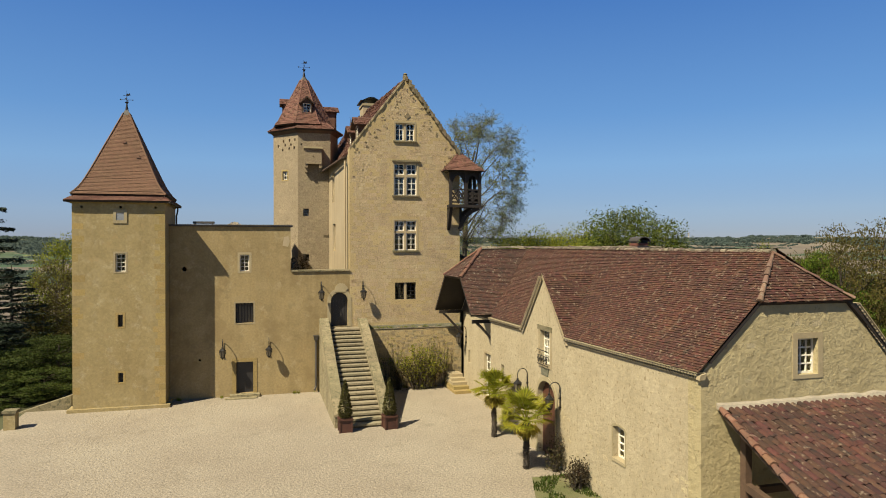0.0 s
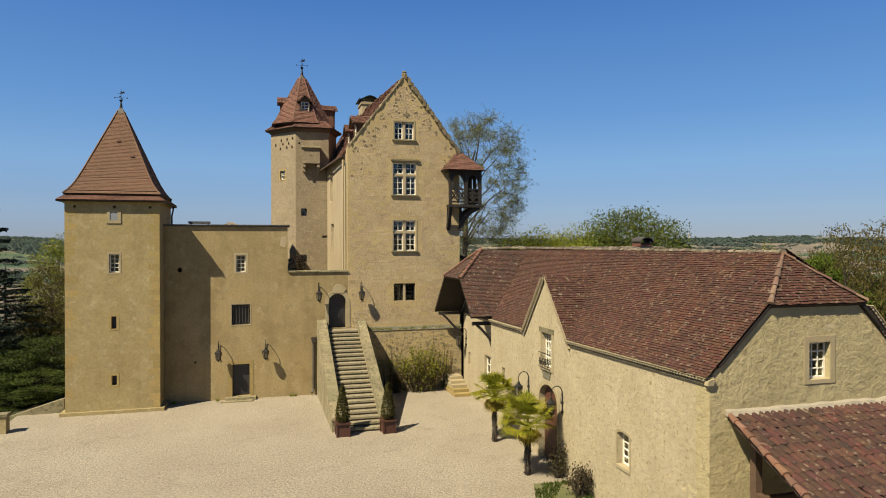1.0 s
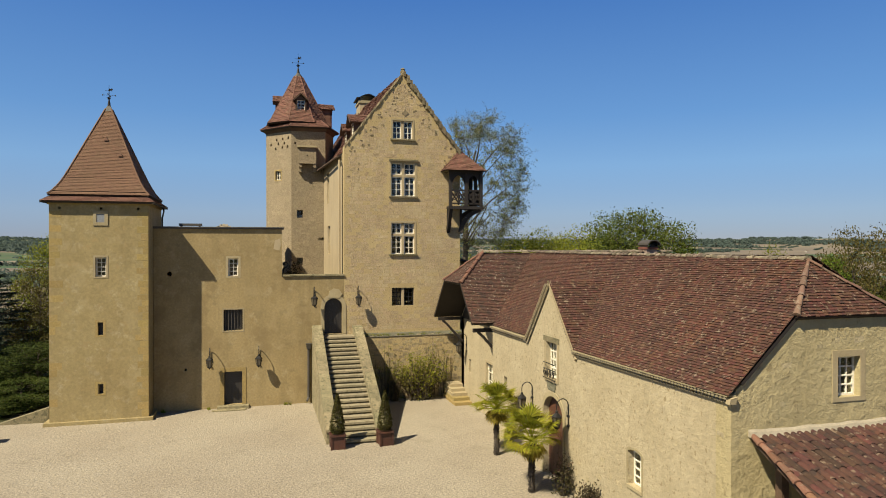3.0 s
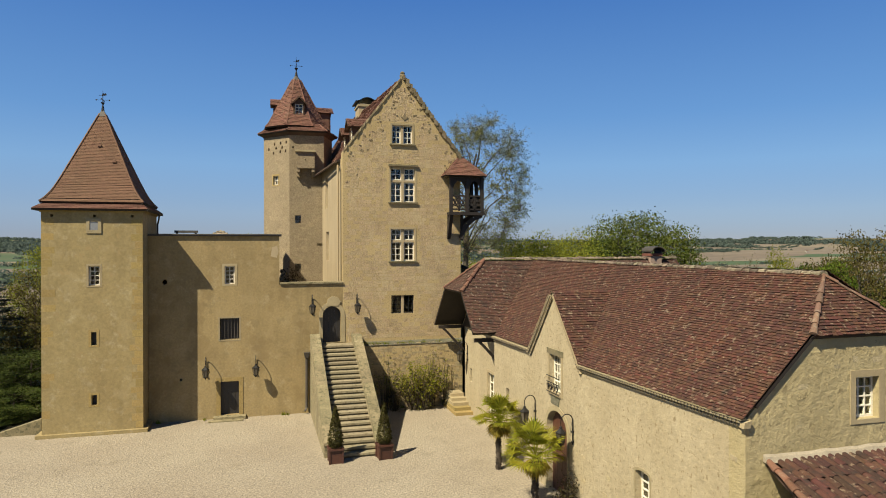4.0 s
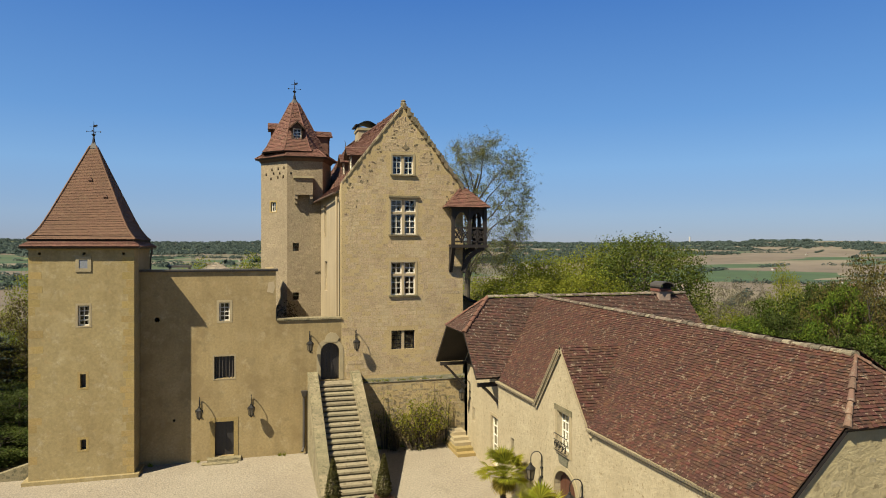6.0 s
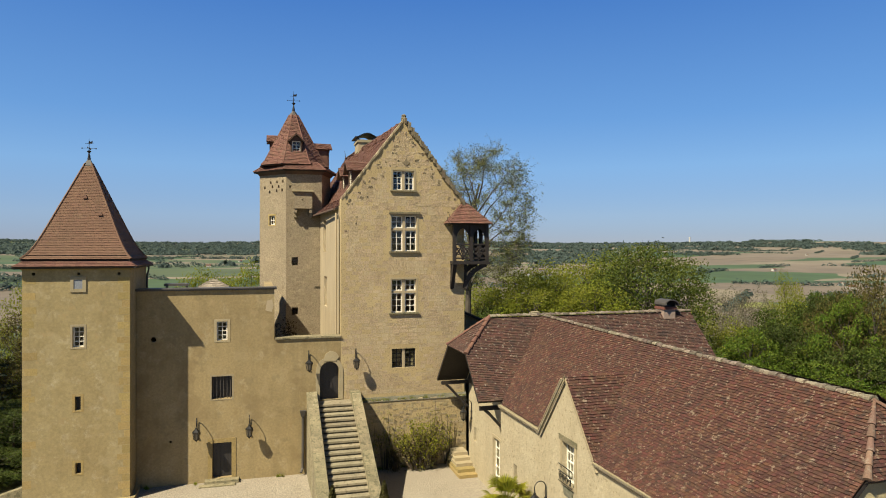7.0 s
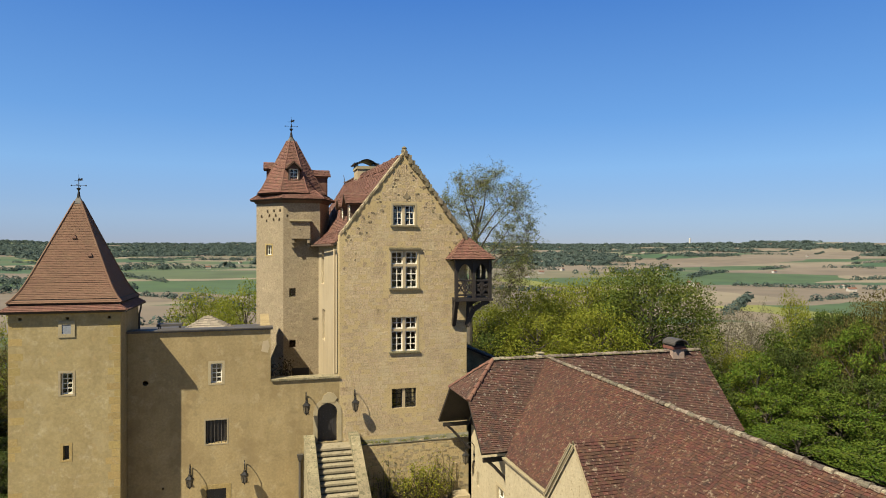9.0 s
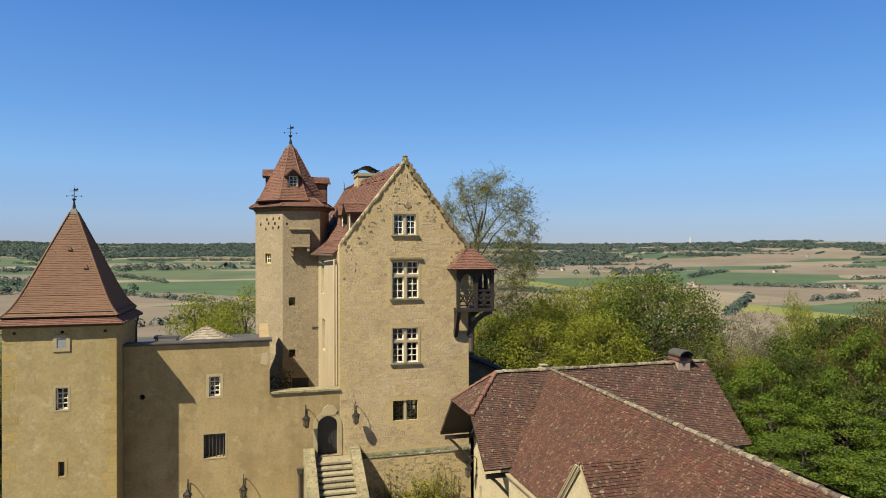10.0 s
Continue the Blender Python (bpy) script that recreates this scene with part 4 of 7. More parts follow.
# a low skirt follows the wall, and an eight-sided spire rises out of it
rt, rd, hp = Shape(), Shape(), Shape()
low_, high_ = out_ring(0.42, 17.72), out_ring(-0.5, 18.3)
for i in range(6):
    j = (i + 1) % 6
    slope(rt, rd, [low_[i], low_[j], high_[j], high_[i]], 0.17, 0.115)
    hp.tube([low_[i] + Z * 0.02, high_[i] + Z * 0.02], 0.045, 5)
prof = [(2.38, 18.12), (2.12, 18.42), (0.32, 21.72)]
for i in range(8):
    w0, w1 = radians(-110) + i * math.pi / 4, radians(-110) + (i + 1) * math.pi / 4
    for (r0, z0), (r1, z1) in zip(prof, prof[1:]):
        slope(rt, rd, [(SC.x + r * math.cos(w), SC.y + r * math.sin(w), z) for r, w, z in ((r0, w0, z0), (r0, w1, z0), (r1, w1, z1), (r1, w0, z1))], 0.17, 0.115)
    hp.tube([(SC.x + r * math.cos(w0), SC.y + r * math.sin(w0), z + 0.02) for r, z in prof], 0.045, 5)
rf = part("roof", rt, TILE_RED, st, "spire of small red tiles", kind="stuff")
part("roof_deck", rd, TIMBER, rf)
part("hip", hp, TILE_RED, rf)
s2 = Shape()
s2.lathe((SC.x, SC.y, 0), [(0.36, 21.66), (0.3, 21.76), (0.12, 22.0), (0.03, 22.25)], 8, radians(-110))
part("lead_cap", s2, LEAD, rf, "grey lead cap of the spire")
vane(st, SC.x, SC.y, 22.2, 0.9)
# spire dormers: front, west and a larger east one
for w, r, wd, z0, z1, dp, kind_ in ((radians(-87), 1.72, 0.74, 18.88, 19.75, 1.1, 0), (radians(178), 1.6, 0.7, 19.25, 19.85, 1.0, 1), (radians(3), 2.35, 1.1, 18.1, 19.45, 1.8, 1)):
    d = Vector((math.cos(w), math.sin(w), 0))
    u = Vector((-d.y, d.x, 0))
    o = SC + d * r
    s2 = Shape()
    s2.wall(o, u, d, [(-wd / 2, z0), (wd / 2, z0), (wd / 2, z1), (0, z1 + 0.32), (-wd / 2, z1)], [rect(-wd / 2 + 0.1, wd / 2 - 0.1, z0 + 0.1, z1 - 0.05)], 0.12)
    for sg in (-1, 1):
        s2.beam(o + u * sg * (wd / 2 - 0.03) - d * dp / 2 + Z * (z0 + z1) / 2, o + u * sg * (wd / 2 - 0.03) + Z * (z0 + z1) / 2, 0.06, z1 - z0)
    dm = part("dormer", s2, TILE_RED if kind_ else BOARD, st, "small tiled spire dormer")
    b2 = Shape()
    zr = 0.45
    for sg in (-1, 1):
        a2 = Shape()
        e0 = o + u * sg * (wd / 2 + 0.16) + d * 0.2 + Z * (z1 - 0.06)
        slope(a2, b2, [e0, e0 - d * (dp + 0.2), o - d * dp + Z * (z1 + zr), o + d * 0.2 + Z * (z1 + zr)], 0.17, 0.1, thick=0.06)
        part("dormer_roof", a2, TILE_RED, dm)
    part("soffit_board", b2, BOARD, dm)
    if not kind_:
        window(st, o, u, d, -wd / 2 + 0.1, wd / 2 - 0.1, z0 + 0.1, z1 - 0.05, 2, 3, 0.05, 0.03, 0.04)

# ---- barn ----
bn = thing("barn", (14.6, 26, G), "long cream rubble barn with an old brown tiled roof", "barn")
WX, EY = 11.3, 17.15
sh = Shape()
outline = [(EY + 0.55, -0.3), (33.7, -0.3), (33.7, 5.62), (29.3, 5.62), (27.2, 8.05), (25.1, 5.74), (EY + 0.55, 5.86)]
bholes = [rect(26.62, 27.58, 4.36, 5.74), arch(26.1, 27.8, 0.5, 3.7, 0.7), arch(20.95, 21.68, 2.2, 3.32, 0.12, 6), rect(31.78, 32.2, 2.7, 3.5)]
sh.wall((WX, 0, 0), Y, -X, outline, bholes, 0.55)
part("long_wall", sh, BARN_WALL, bn, "cream lime-washed rubble wall")
sh = Shape()
hol = [rect(14.45, 15.15, 5.64, 6.65)]
sh.wall((0, EY, 0), X, -Y, [(WX, -0.3), (18.05, -0.3), (18.05, 5.75), (16.25, 7.66), (13.1, 7.66), (WX, 5.84)], hol, 0.55)
part("end_wall", sh, BARN_END, bn, "coarse rubble end wall with flush mortar")
sh = Shape()
sh.wall((18.05, 0, 0), Y, X, rect(EY + 0.5, 37, -0.3, 5.62), (), 0.5)
part("rear_wall", sh, BARN_END, bn)
surround(bn, (0, EY, 0), X, -Y, 14.45, 15.15, 5.64, 6.65, 0.17, 0.02)
window(bn, (0, EY, 0), X, -Y, 14.45, 15.15, 5.64, 6.65, 3, 4, 0.16)
surround(bn, (WX, 0, 0), Y, -X, 26.62, 27.58, 4.36, 5.74, 0.16, 0.02)
window(bn, (WX, 0, 0), Y, -X, 26.62, 27.58, 4.36, 5.74, 4, 4, 0.18)
window(bn, (WX, 0, 0), Y, -X, 20.95, 21.68, 2.2, 3.22, 2, 4, 0.2)
surround(bn, (WX, 0, 0), Y, -X, 0, 0, 0, 0, 0, 0.012, loop=bholes[2], outer=arch(20.87, 21.76, 2.12, 3.4, 0.13, 6), name="window_surround")
s2 = Shape()
s2.box(WX - 0.04, WX + 0.3, 20.9, 21.73, 2.12, 2.225)
part("sill", s2, DRESSED, bn)
window(bn, (WX, 0, 0), Y, -X, 31.78, 32.2, 2.7, 3.5, 2, 3, 0.25)
surround(bn, (WX, 0, 0), Y, -X, 0, 0, 0, 0, 0, 0.03, loop=bholes[1], outer=arch(25.96, 27.94, 0.5, 3.88, 0.78), name="door_surround")
s2 = Shape()
s2.wall((WX + 0.25, 0, 0), Y, -X, arch(26.05, 27.85, 0.5, 3.78, 0.72), (), 0.1)
dr = part("door", s2, RED_DOOR, bn, "red-brown arched double door")
for i in range(8):
    a = 26.12 + i * 0.21
    s3 = Shape()
    s3.box(WX + 0.22, WX + 0.26, a + 0.008, a + 0.202, 0.58, 3.02 + 0.68 * math.sqrt(max(0.02, 1 - ((a + 0.105 - 26.95) / 0.86) ** 2)) - 0.02)
    part("plank", s3, RED_DOOR, dr)
# balconette of the loft window
s2 = Shape()
for z in (4.36, 4.72, 4.95):
    s2.tube([(WX - 0.12, 26.58, z), (WX - 0.12, 27.62, z)], 0.018, 5)
bl = part("balconette", s2, IRON, bn, "scrolled wrought-iron balconette")
for i in range(4):
    s3 = Shape()
    c = Vector((WX - 0.12, 26.74 + i * 0.25, 4.54))
    s3.tube([c + Vector((0, 0.1 * math.cos(w) * (1 - w / 16), 0.17 * math.sin(w) * (1 - w / 16))) for w in [j * 0.55 for j in range(20)]], 0.014, 5)
    part("scroll", s3, IRON, bl)

s2 = Shape()
s2.box(WX - 0.03, WX + 0.2, 26.42, 27.8, 5.76, 5.96)
part("lintel", s2, GREY_STONE, bn, "weathered grey stone lintel")
s2 = Shape()
s2.wall((WX - 0.02, 0, 0), Y, -X, [(26.78, 3.9), (27.42, 3.9), (27.5, 4.22), (26.7, 4.22)], (), 0.06)
part("apron_stone", s2, LEDGE, bn, "grey stained stone below the loft window")
RA, RB = Vector((14.52, 18.15, 9.03)), Vector((14.95, 37.45, 9.1))
rt, rd = Shape(), Shape()


def in_dormer(p):
    return p.x < 13.8 and abs(p.y - 27.2) < 2.12 * (8.15 - p.z) / 2.5 and p.z < 8.1


slope(rt, None, [(11.14, 17.06, 5.88), (11.3, 33.62, 5.64), RB, RA, (13.08, 17.06, 7.72)], 0.135, 0.088, skip=in_dormer)
slope(Shape(), rd, [(11.5, 17.08, 6.18), (11.82, 34.1, 6.08), RB, RA, (13.08, 17.08, 7.7)], 5, 5, thick=0.1)
slope(rt, rd, [(18.3, 17.05, 5.68), (18.6, 33.62, 5.58), RB, RA, (16.24, 17.05, 7.72)], 0.17, 0.11)
slope(rt, rd, [(13.06, 17.02, 7.7), (16.3, 17.02, 7.7), RA], 0.135, 0.088)
rf = part("roof", rt, TILE_BARN, bn, "old brown-red flat tiles with pale lichen", kind="stuff")
part("roof_deck", rd, TIMBER, rf)
dt, dd = Shape(), Shape()
for yy in (25.0, 29.4):
    slope(dt, dd, [(11.2, yy, 5.66), (11.24, yy, 5.66), (13.75, 27.2, 8.14), (11.2, 27.2, 8.14)], skip=None)
dm = part("gable_roof", dt, TILE_BARN, bn, "small tiled roof over the loft gable")
part("roof_deck", dd, DRESSED, dm)
s2 = Shape()
ridge(s2, RA + Z * 0.03, RB + Z * 0.03, 0.1, 0.32)
hp = Shape()
for q in ((13.07, 17.02, 7.74), (16.28, 17.02, 7.74)):
    ridge(hp, q, RA + Z * 0.02, 0.07, 0.34)
part("hip_tiles", hp, TILE_RIDGE, rf, "weathered red-brown hip tiles")
part("ridge_tiles", s2, TILE_MORTARED, rf, "mortared half-round ridge tiles")


def genoise(parent, a, b, n, rows=2, step=0.135):
    """A cornice of half-round tiles bedded in mortar under the eave."""
    a, b, n = Vector(a), Vector(b), Vector(n)
    d = (b - a)
    ln = d.length
    d.normalize()
    up = n.cross(d)
    up = up if up.z > 0 else -up
    sh, lin = Shape(), Shape()
    for r in range(rows):
        lift, out = r * 0.1 + 0.06, 0.09 + r * 0.07
        p, q = a + up * lift, b + up * lift
        lin.hexa([p - n * 0.1 + up * 0.07, q - n * 0.1 + up * 0.07, q + n * out + up * 0.07, p + n * out + up * 0.07, p - n * 0.1 + up * 0.1, q - n * 0.1 + up * 0.1, q + n * out + up * 0.1, p + n * out + up * 0.1])
        k = int(ln / step)
        for i in range(k):
            c = p + d * ((i + 0.5 + 0.5 * (r % 2)) * step)
            n0 = len(sh.v)
            for dep in (-0.05, out):
                for j in range(6):
                    w = math.pi * j / 5
                    sh.v.append(tuple(c + d * (0.058 * math.cos(w)) + up * (0.062 * math.sin(w)) + n * dep))
            sh.f += [(n0 + j, n0 + j + 1, n0 + 7 + j, n0 + 6 + j) for j in range(5)]
            q0 = len(lin.v)
            lin.v += [tuple(Vector(v) - n * 0.022) for v in sh.v[n0 + 6:n0 + 12]]
            lin.f.append(tuple(q0 + j for j in range(6)))
    g = part("cornice_tiles", sh, TILE_PALE, parent, "cornice of half-round tiles under the eave", kind="stuff")
    part("cornice_mortar", lin, DRESSED, g)


genoise(bn, (WX, 17.1, 5.63), (WX, 25.1, 5.49), -X)
genoise(bn, (WX, 29.3, 5.4), (WX, 33.7, 5.36), -X)
genoise(bn, (WX, 29.3, 5.35), (WX, 27.2, 7.82), -X)
genoise(bn, (WX, 25.1, 5.35), (WX, 27.2, 7.82), -X, 1)
s2 = Shape()
s2.hexa([(11.18, 17.06, 5.68), (11.36, 17.06, 5.68), (11.36, 17.2, 5.68), (11.18, 17.2, 5.68), (11.2, 17.04, 5.82), (11.4, 17.04, 5.86), (11.4, 17.2, 5.86), (11.2, 17.2, 5.82)])
part("corner_stone", s2, DRESSED, bn, "pale corner stone under the eave")
genoise(bn, (18.05, EY, 5.5), (16.3, EY, 7.45), -Y)

# ---- wing with the overhanging half-hip ----
wg = thing("farm_wing", (17, 37.4, G), "farm wing with a half-hipped brown tiled roof on timber brackets", "farm wing")
VX, WRY, WRZ = 10.36, 37.45, 9.1
sh = Shape()
sh.wall((12.0, 0, 0), Y, -X, [(33.7, -0.3), (41.0, -0.3), (41.0, 5.3), (37.45, 8.7), (33.7, 5.5)], [rect(35.6, 36.6, 1.0, 3.35), rect(39.2, 39.6, 2.3, 3.05)], 0.5)
sh.wall((0, 41.0, 0), X, Y, rect(12.0, 23.4, -0.3, 5.3), (), 0.5)
sh.wall((0, 33.9, 0), X, -Y, rect(18.4, 23.4, -0.3, 5.4), (), 0.5)
sh.wall((23.4, 0, 0), Y, X, [(34.4, -0.3), (40.5, -0.3), (40.5, 5.4), (37.45, 8.5), (34.4, 5.4)], (), 0.5)
sh.box(11.35, 12.0, 33.3, 33.8, -0.3, 5.3)
part("wall", sh, BARN_WALL, wg, "cream plastered wall")
window(wg, (12.0, 0, 0), Y, -X, 35.6, 36.6, 1.0, 3.35, 2, 5, 0.12, label="tall white glazed door")
surround(wg, (12.0, 0, 0), Y, -X, 35.6, 36.6, 1.0, 3.35, 0.14, 0.02)
window(wg, (12.0, 0, 0), Y, -X, 39.2, 39.6, 2.3, 3.05, 2, 3, 0.2)
# added dark sheet that carries the deep shade below the roof overhang
s2 = Shape()
s2.wall((11.9, 0, 0), Y, -X, [(34.6, 5.3), (40.6, 5.3), (37.45, 8.45)], (), 0.08)
part("gable_boards", s2, TIMBER, wg, "dark timber panel standing for the shade under the overhanging roof")
rt, rd = Shape(), Shape()
VE = 34.02


def in_barn(p):
    k = 37.45 - p.y
    return p.z < 9.0 and p.x > 14.95 - k * 1.035 + 0.28 and p.x < 14.95 + k * 0.93


slope(rt, rd, [(VX, VE, 5.72), (23.75, VE, 5.72), (23.75, WRY, WRZ), (12.1, WRY, WRZ), (VX, 35.9, 7.56)], 0.15, 0.095, skip=in_barn)
slope(rt, rd, [(VX, 41.15, 5.4), (23.75, 41.15, 5.4), (23.75, WRY, WRZ), (12.1, WRY, WRZ), (VX, 39.0, 7.56)])
slope(rt, rd, [(VX - 0.02, 35.88, 7.55), (VX - 0.02, 39.02, 7.55), (12.1, WRY, WRZ)])
rf = part("roof", rt, TILE_WING, wg, "old brown flat tiles with pale lichen", kind="stuff")
part("roof_deck", rd, TIMBER, rf)
s2 = Shape()
ridge(s2, (12.1, WRY, WRZ + 0.03), (23.75, WRY, WRZ + 0.03), 0.12, 0.36)
part("ridge_tiles", s2, TILE_MORTARED, rf)
s2 = Shape()
ridge(s2, (VX, 35.88, 7.58), (12.1, WRY, WRZ + 0.03), 0.1, 0.4)
ridge(s2, (VX, 39.02, 7.58), (12.1, WRY, WRZ + 0.03), 0.1, 0.4)
part("hip_tiles", s2, TILE_RED, rf, "smooth red hip tiles")
for y, z in ((34.3, 5.35), (40.7, 5.25)):
    s2 = Shape()
    s2.beam((10.5, y, z), (12.2, y, z), 0.14, 0.18)
    s2.tube([(12.0, y, z - 1.35), (11.5, y, z - 0.85), (11.0, y, z - 0.3), (10.75, y, z - 0.08)], 0.07, 6)
    part("bracket", s2, TIMBER, wg, "curved dark timber bracket")
s2 = Shape()
s2.box(21.9, 22.6, 37.1, 37.85, 8.2, 9.27)
ch = part("chimney", s2, surf("pink_render", (0.264, 0.19, 0.148), (0.232, 0.169, 0.132)), wg, "short brick chimney with a barrel cap")
s2 = Shape()
s2.box(21.85, 22.65, 37.04, 37.91, 9.27, 9.41)
part("brick_band", s2, surf("red_brick", (0.138, 0.0475, 0.0317), (0.106, 0.0396, 0.0264), None, 6, 20), ch)
s2 = Shape()
arc = [(22.25 - 0.43 * math.cos(math.pi * i / 10), 9.53 + 0.28 * math.sin(math.pi * i / 10)) for i in range(11)]
s2.wall((0, 36.85, 0), X, -Y, arc + [(x * 0.95 + 22.25 * 0.05, z - 0.05) for x, z in reversed(arc)], (), 1.05)
s2.box(21.88, 21.93, 37.1, 37.8, 9.4, 9.6)
s2.box(22.57, 22.62, 37.1, 37.8, 9.4, 9.6)
part("chimney_cap", s2, LEAD, ch)

# ---- lean-to with barrel tiles ----
ln = thing("lean_to", (15, 14, G), "open lean-to with a terracotta barrel-tile roof", "lean-to")
LZ, LS = 4.86, 0.28


def lean(x, y, d=0.0):
    return Vector((x, y, LZ - LS * (EY - y) + d))


def verge(y):
    return 11.88 - 0.22 * (EY - y)


s2 = Shape()
low = 9.0
s2.hexa([lean(verge(EY), EY, -0.12), lean(20, EY, -0.12), lean(20, low, -0.12), lean(verge(low), low, -0.12), lean(verge(EY), EY, -0.06), lean(20, EY, -0.06), lean(20, low, -0.06), lean(verge(low), low, -0.06)])
part("board_deck", s2, BOARD, ln)
s2 = Shape()
for i in range(90):
    xa, xb = 11.78 + i * 0.092, 11.78 + (i + 1) * 0.092
    o_ = [(0.14 + 0.05 * noise.noise(Vector((x * 3.1, 0.4, 0))), 0.17 + 0.05 * noise.noise(Vector((x * 2.3, 5.2, 0)))) for x in (xa, xb)]
    s2.hexa([(xa, EY - o_[0][0], LZ), (xb, EY - o_[1][0], LZ), (xb, EY + 0.02, LZ), (xa, EY + 0.02, LZ), (xa, EY - 0.07, LZ + o_[0][1] - 0.06), (xb, EY - 0.07, LZ + o_[1][1] - 0.06), (xb, EY + 0.02, LZ + o_[1][1]), (xa, EY + 0.02, LZ + o_[0][1])])
part("mortar_flashing", s2, surf("pale_mortar", (0.274, 0.238, 0.179), (0.232, 0.201, 0.148), None, 2, 18, bump=0.6), ln, "rough pale mortar fillet")
for x, y in ((12.35, 16.7), (11.75, 13.2), (15.5, 13.2)):
    s2 = Shape()
    s2.beam((x, y, G - 0.05), lean(x, y, -0.3), 0.2, 0.2, (0, 1, 0))
    part("post", s2, BOARD, ln, "weathered brown timber post")
for a, b, w in ((lean(12.3, 16.8, -0.25), lean(11.2, low, -0.25), 0.18), (Vector((12.35, 16.7, 2.9)), Vector((11.75, 13.2, 2.75)), 0.18), (Vector((12.35, 16.7, 2.75)), Vector((14.6, 16.7, 2.75)), 0.16), (lean(11.6, 13.2, -0.25), lean(19.5, 13.2, -0.25), 0.2)):
    s2 = Shape()
    s2.beam(a, b, w, w * 1.1)
    part("beam", s2, BOARD, ln, "brown timber beam")

# ---- outside staircase ----
sc = thing("stone_staircase", (4.87, 38, G), "straight flight of worn stone steps between sloping parapets", "staircase")
NS, SY0, SY1 = 22, 33.45, 41.35
for i in range(NS):
    y0 = SY0 + (SY1 - SY0) * i / NS
    z1 = G + (4.38 - G) * (i + 1) / NS
    s2 = Shape()
    s2.box(3.85, 5.75, y0, 42.0 if i == NS - 1 else y0 + 0.5, z1 - 0.09, z1)
    stp = part("step", s2, STEP, sc)
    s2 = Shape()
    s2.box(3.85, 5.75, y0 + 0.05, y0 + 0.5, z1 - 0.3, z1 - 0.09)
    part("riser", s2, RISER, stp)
for x0, x1, nm in ((3.4, 3.89, "parapet"), (5.7, 6.16, "parapet")):
    s2 = Shape()
    sl = (4.38 - G) / (SY1 - SY0)
    top = lambda y: 4.38 + sl * (y - SY1) + 0.45
    pts = [(SY0 + 0.25, G - 0.3), (42.0, G - 0.3), (42.0, 4.72), (41.75, 4.88), (41.4, 4.93), (41.1, 4.86), (SY0 + 0.25, top(SY0 + 0.25))]
    s2.wall((x0, 0, 0), Y, -X, pts, (), x1 - x0)
    part(nm, s2, PARAPET, sc, "rendered rubble parapet")
    s2 = Shape()
    y = SY0 + 0.2
    while y < 41.9:
        y2 = min(y + rng.uniform(0.7, 1.1), 42.0)
        s3 = Shape()
        t0, t1 = min(top(y), 4.93) - max(0, y - 41.4) * 0.3, min(top(y2), 4.93) - max(0, y2 - 41.4) * 0.3
        s3.hexa([(x0 - 0.04, y, t0), (x1 + 0.04, y, t0), (x1 + 0.04, y2 - 0.012, t1), (x0 - 0.04, y2 - 0.012, t1), (x0 - 0.01, y, t0 + 0.13), (x1 + 0.01, y, t0 + 0.13), (x1 + 0.01, y2 - 0.012, t1 + 0.13), (x0 - 0.01, y2 - 0.012, t1 + 0.13)])
        part("coping_stone", s3, GREY_STONE, sc)
        y = y2

# ---- corner balcony ----
bc = thing("corner_balcony", (12.4, 42.2, 11.7), "dark timber corner balcony with a small tiled roof", "balcony")
BX0, BX1, BY0, BY1 = 11.36, 13.42, 41.3, 43.45
s2 = Shape()
s2.box(BX0, BX1, BY0, 41.995, 11.72, 11.84)
s2.box(12.215, BX1, 41.995, BY1, 11.72, 11.84)
part("floor", s2, TIMBER, bc)
s2 = Shape()
s2.box(BX0 - 0.08, BX1 + 0.08, BY0 - 0.08, BY0 + 0.06, 11.66, 11.8)
s2.box(BX1 - 0.06, BX1 + 0.08, BY0 + 0.06, BY1, 11.66, 11.8)
part("floor_beam", s2, TIMBER, bc)
posts = [(BX0 + 0.08, BY0 + 0.08), (12.42, BY0 + 0.08), (BX1 - 0.08, BY0 + 0.08), (BX1 - 0.08, 42.4), (BX1 - 0.08, BY1 - 0.08)]
for x, y in posts:
    s2 = Shape()
    s2.box(x - 0.09, x + 0.09, y - 0.09, y + 0.09, 11.84, 13.98)
    part("post", s2, TIMBER, bc)
s2 = Shape()
s2.box(BX0, BX1, BY0 + 0.01, BY0 + 0.15, 13.85, 14.02)
s2.box(BX1 - 0.15, BX1 - 0.01, BY0 + 0.15, BY1, 13.85, 14.02)
part("top_plate", s2, TIMBER, bc)
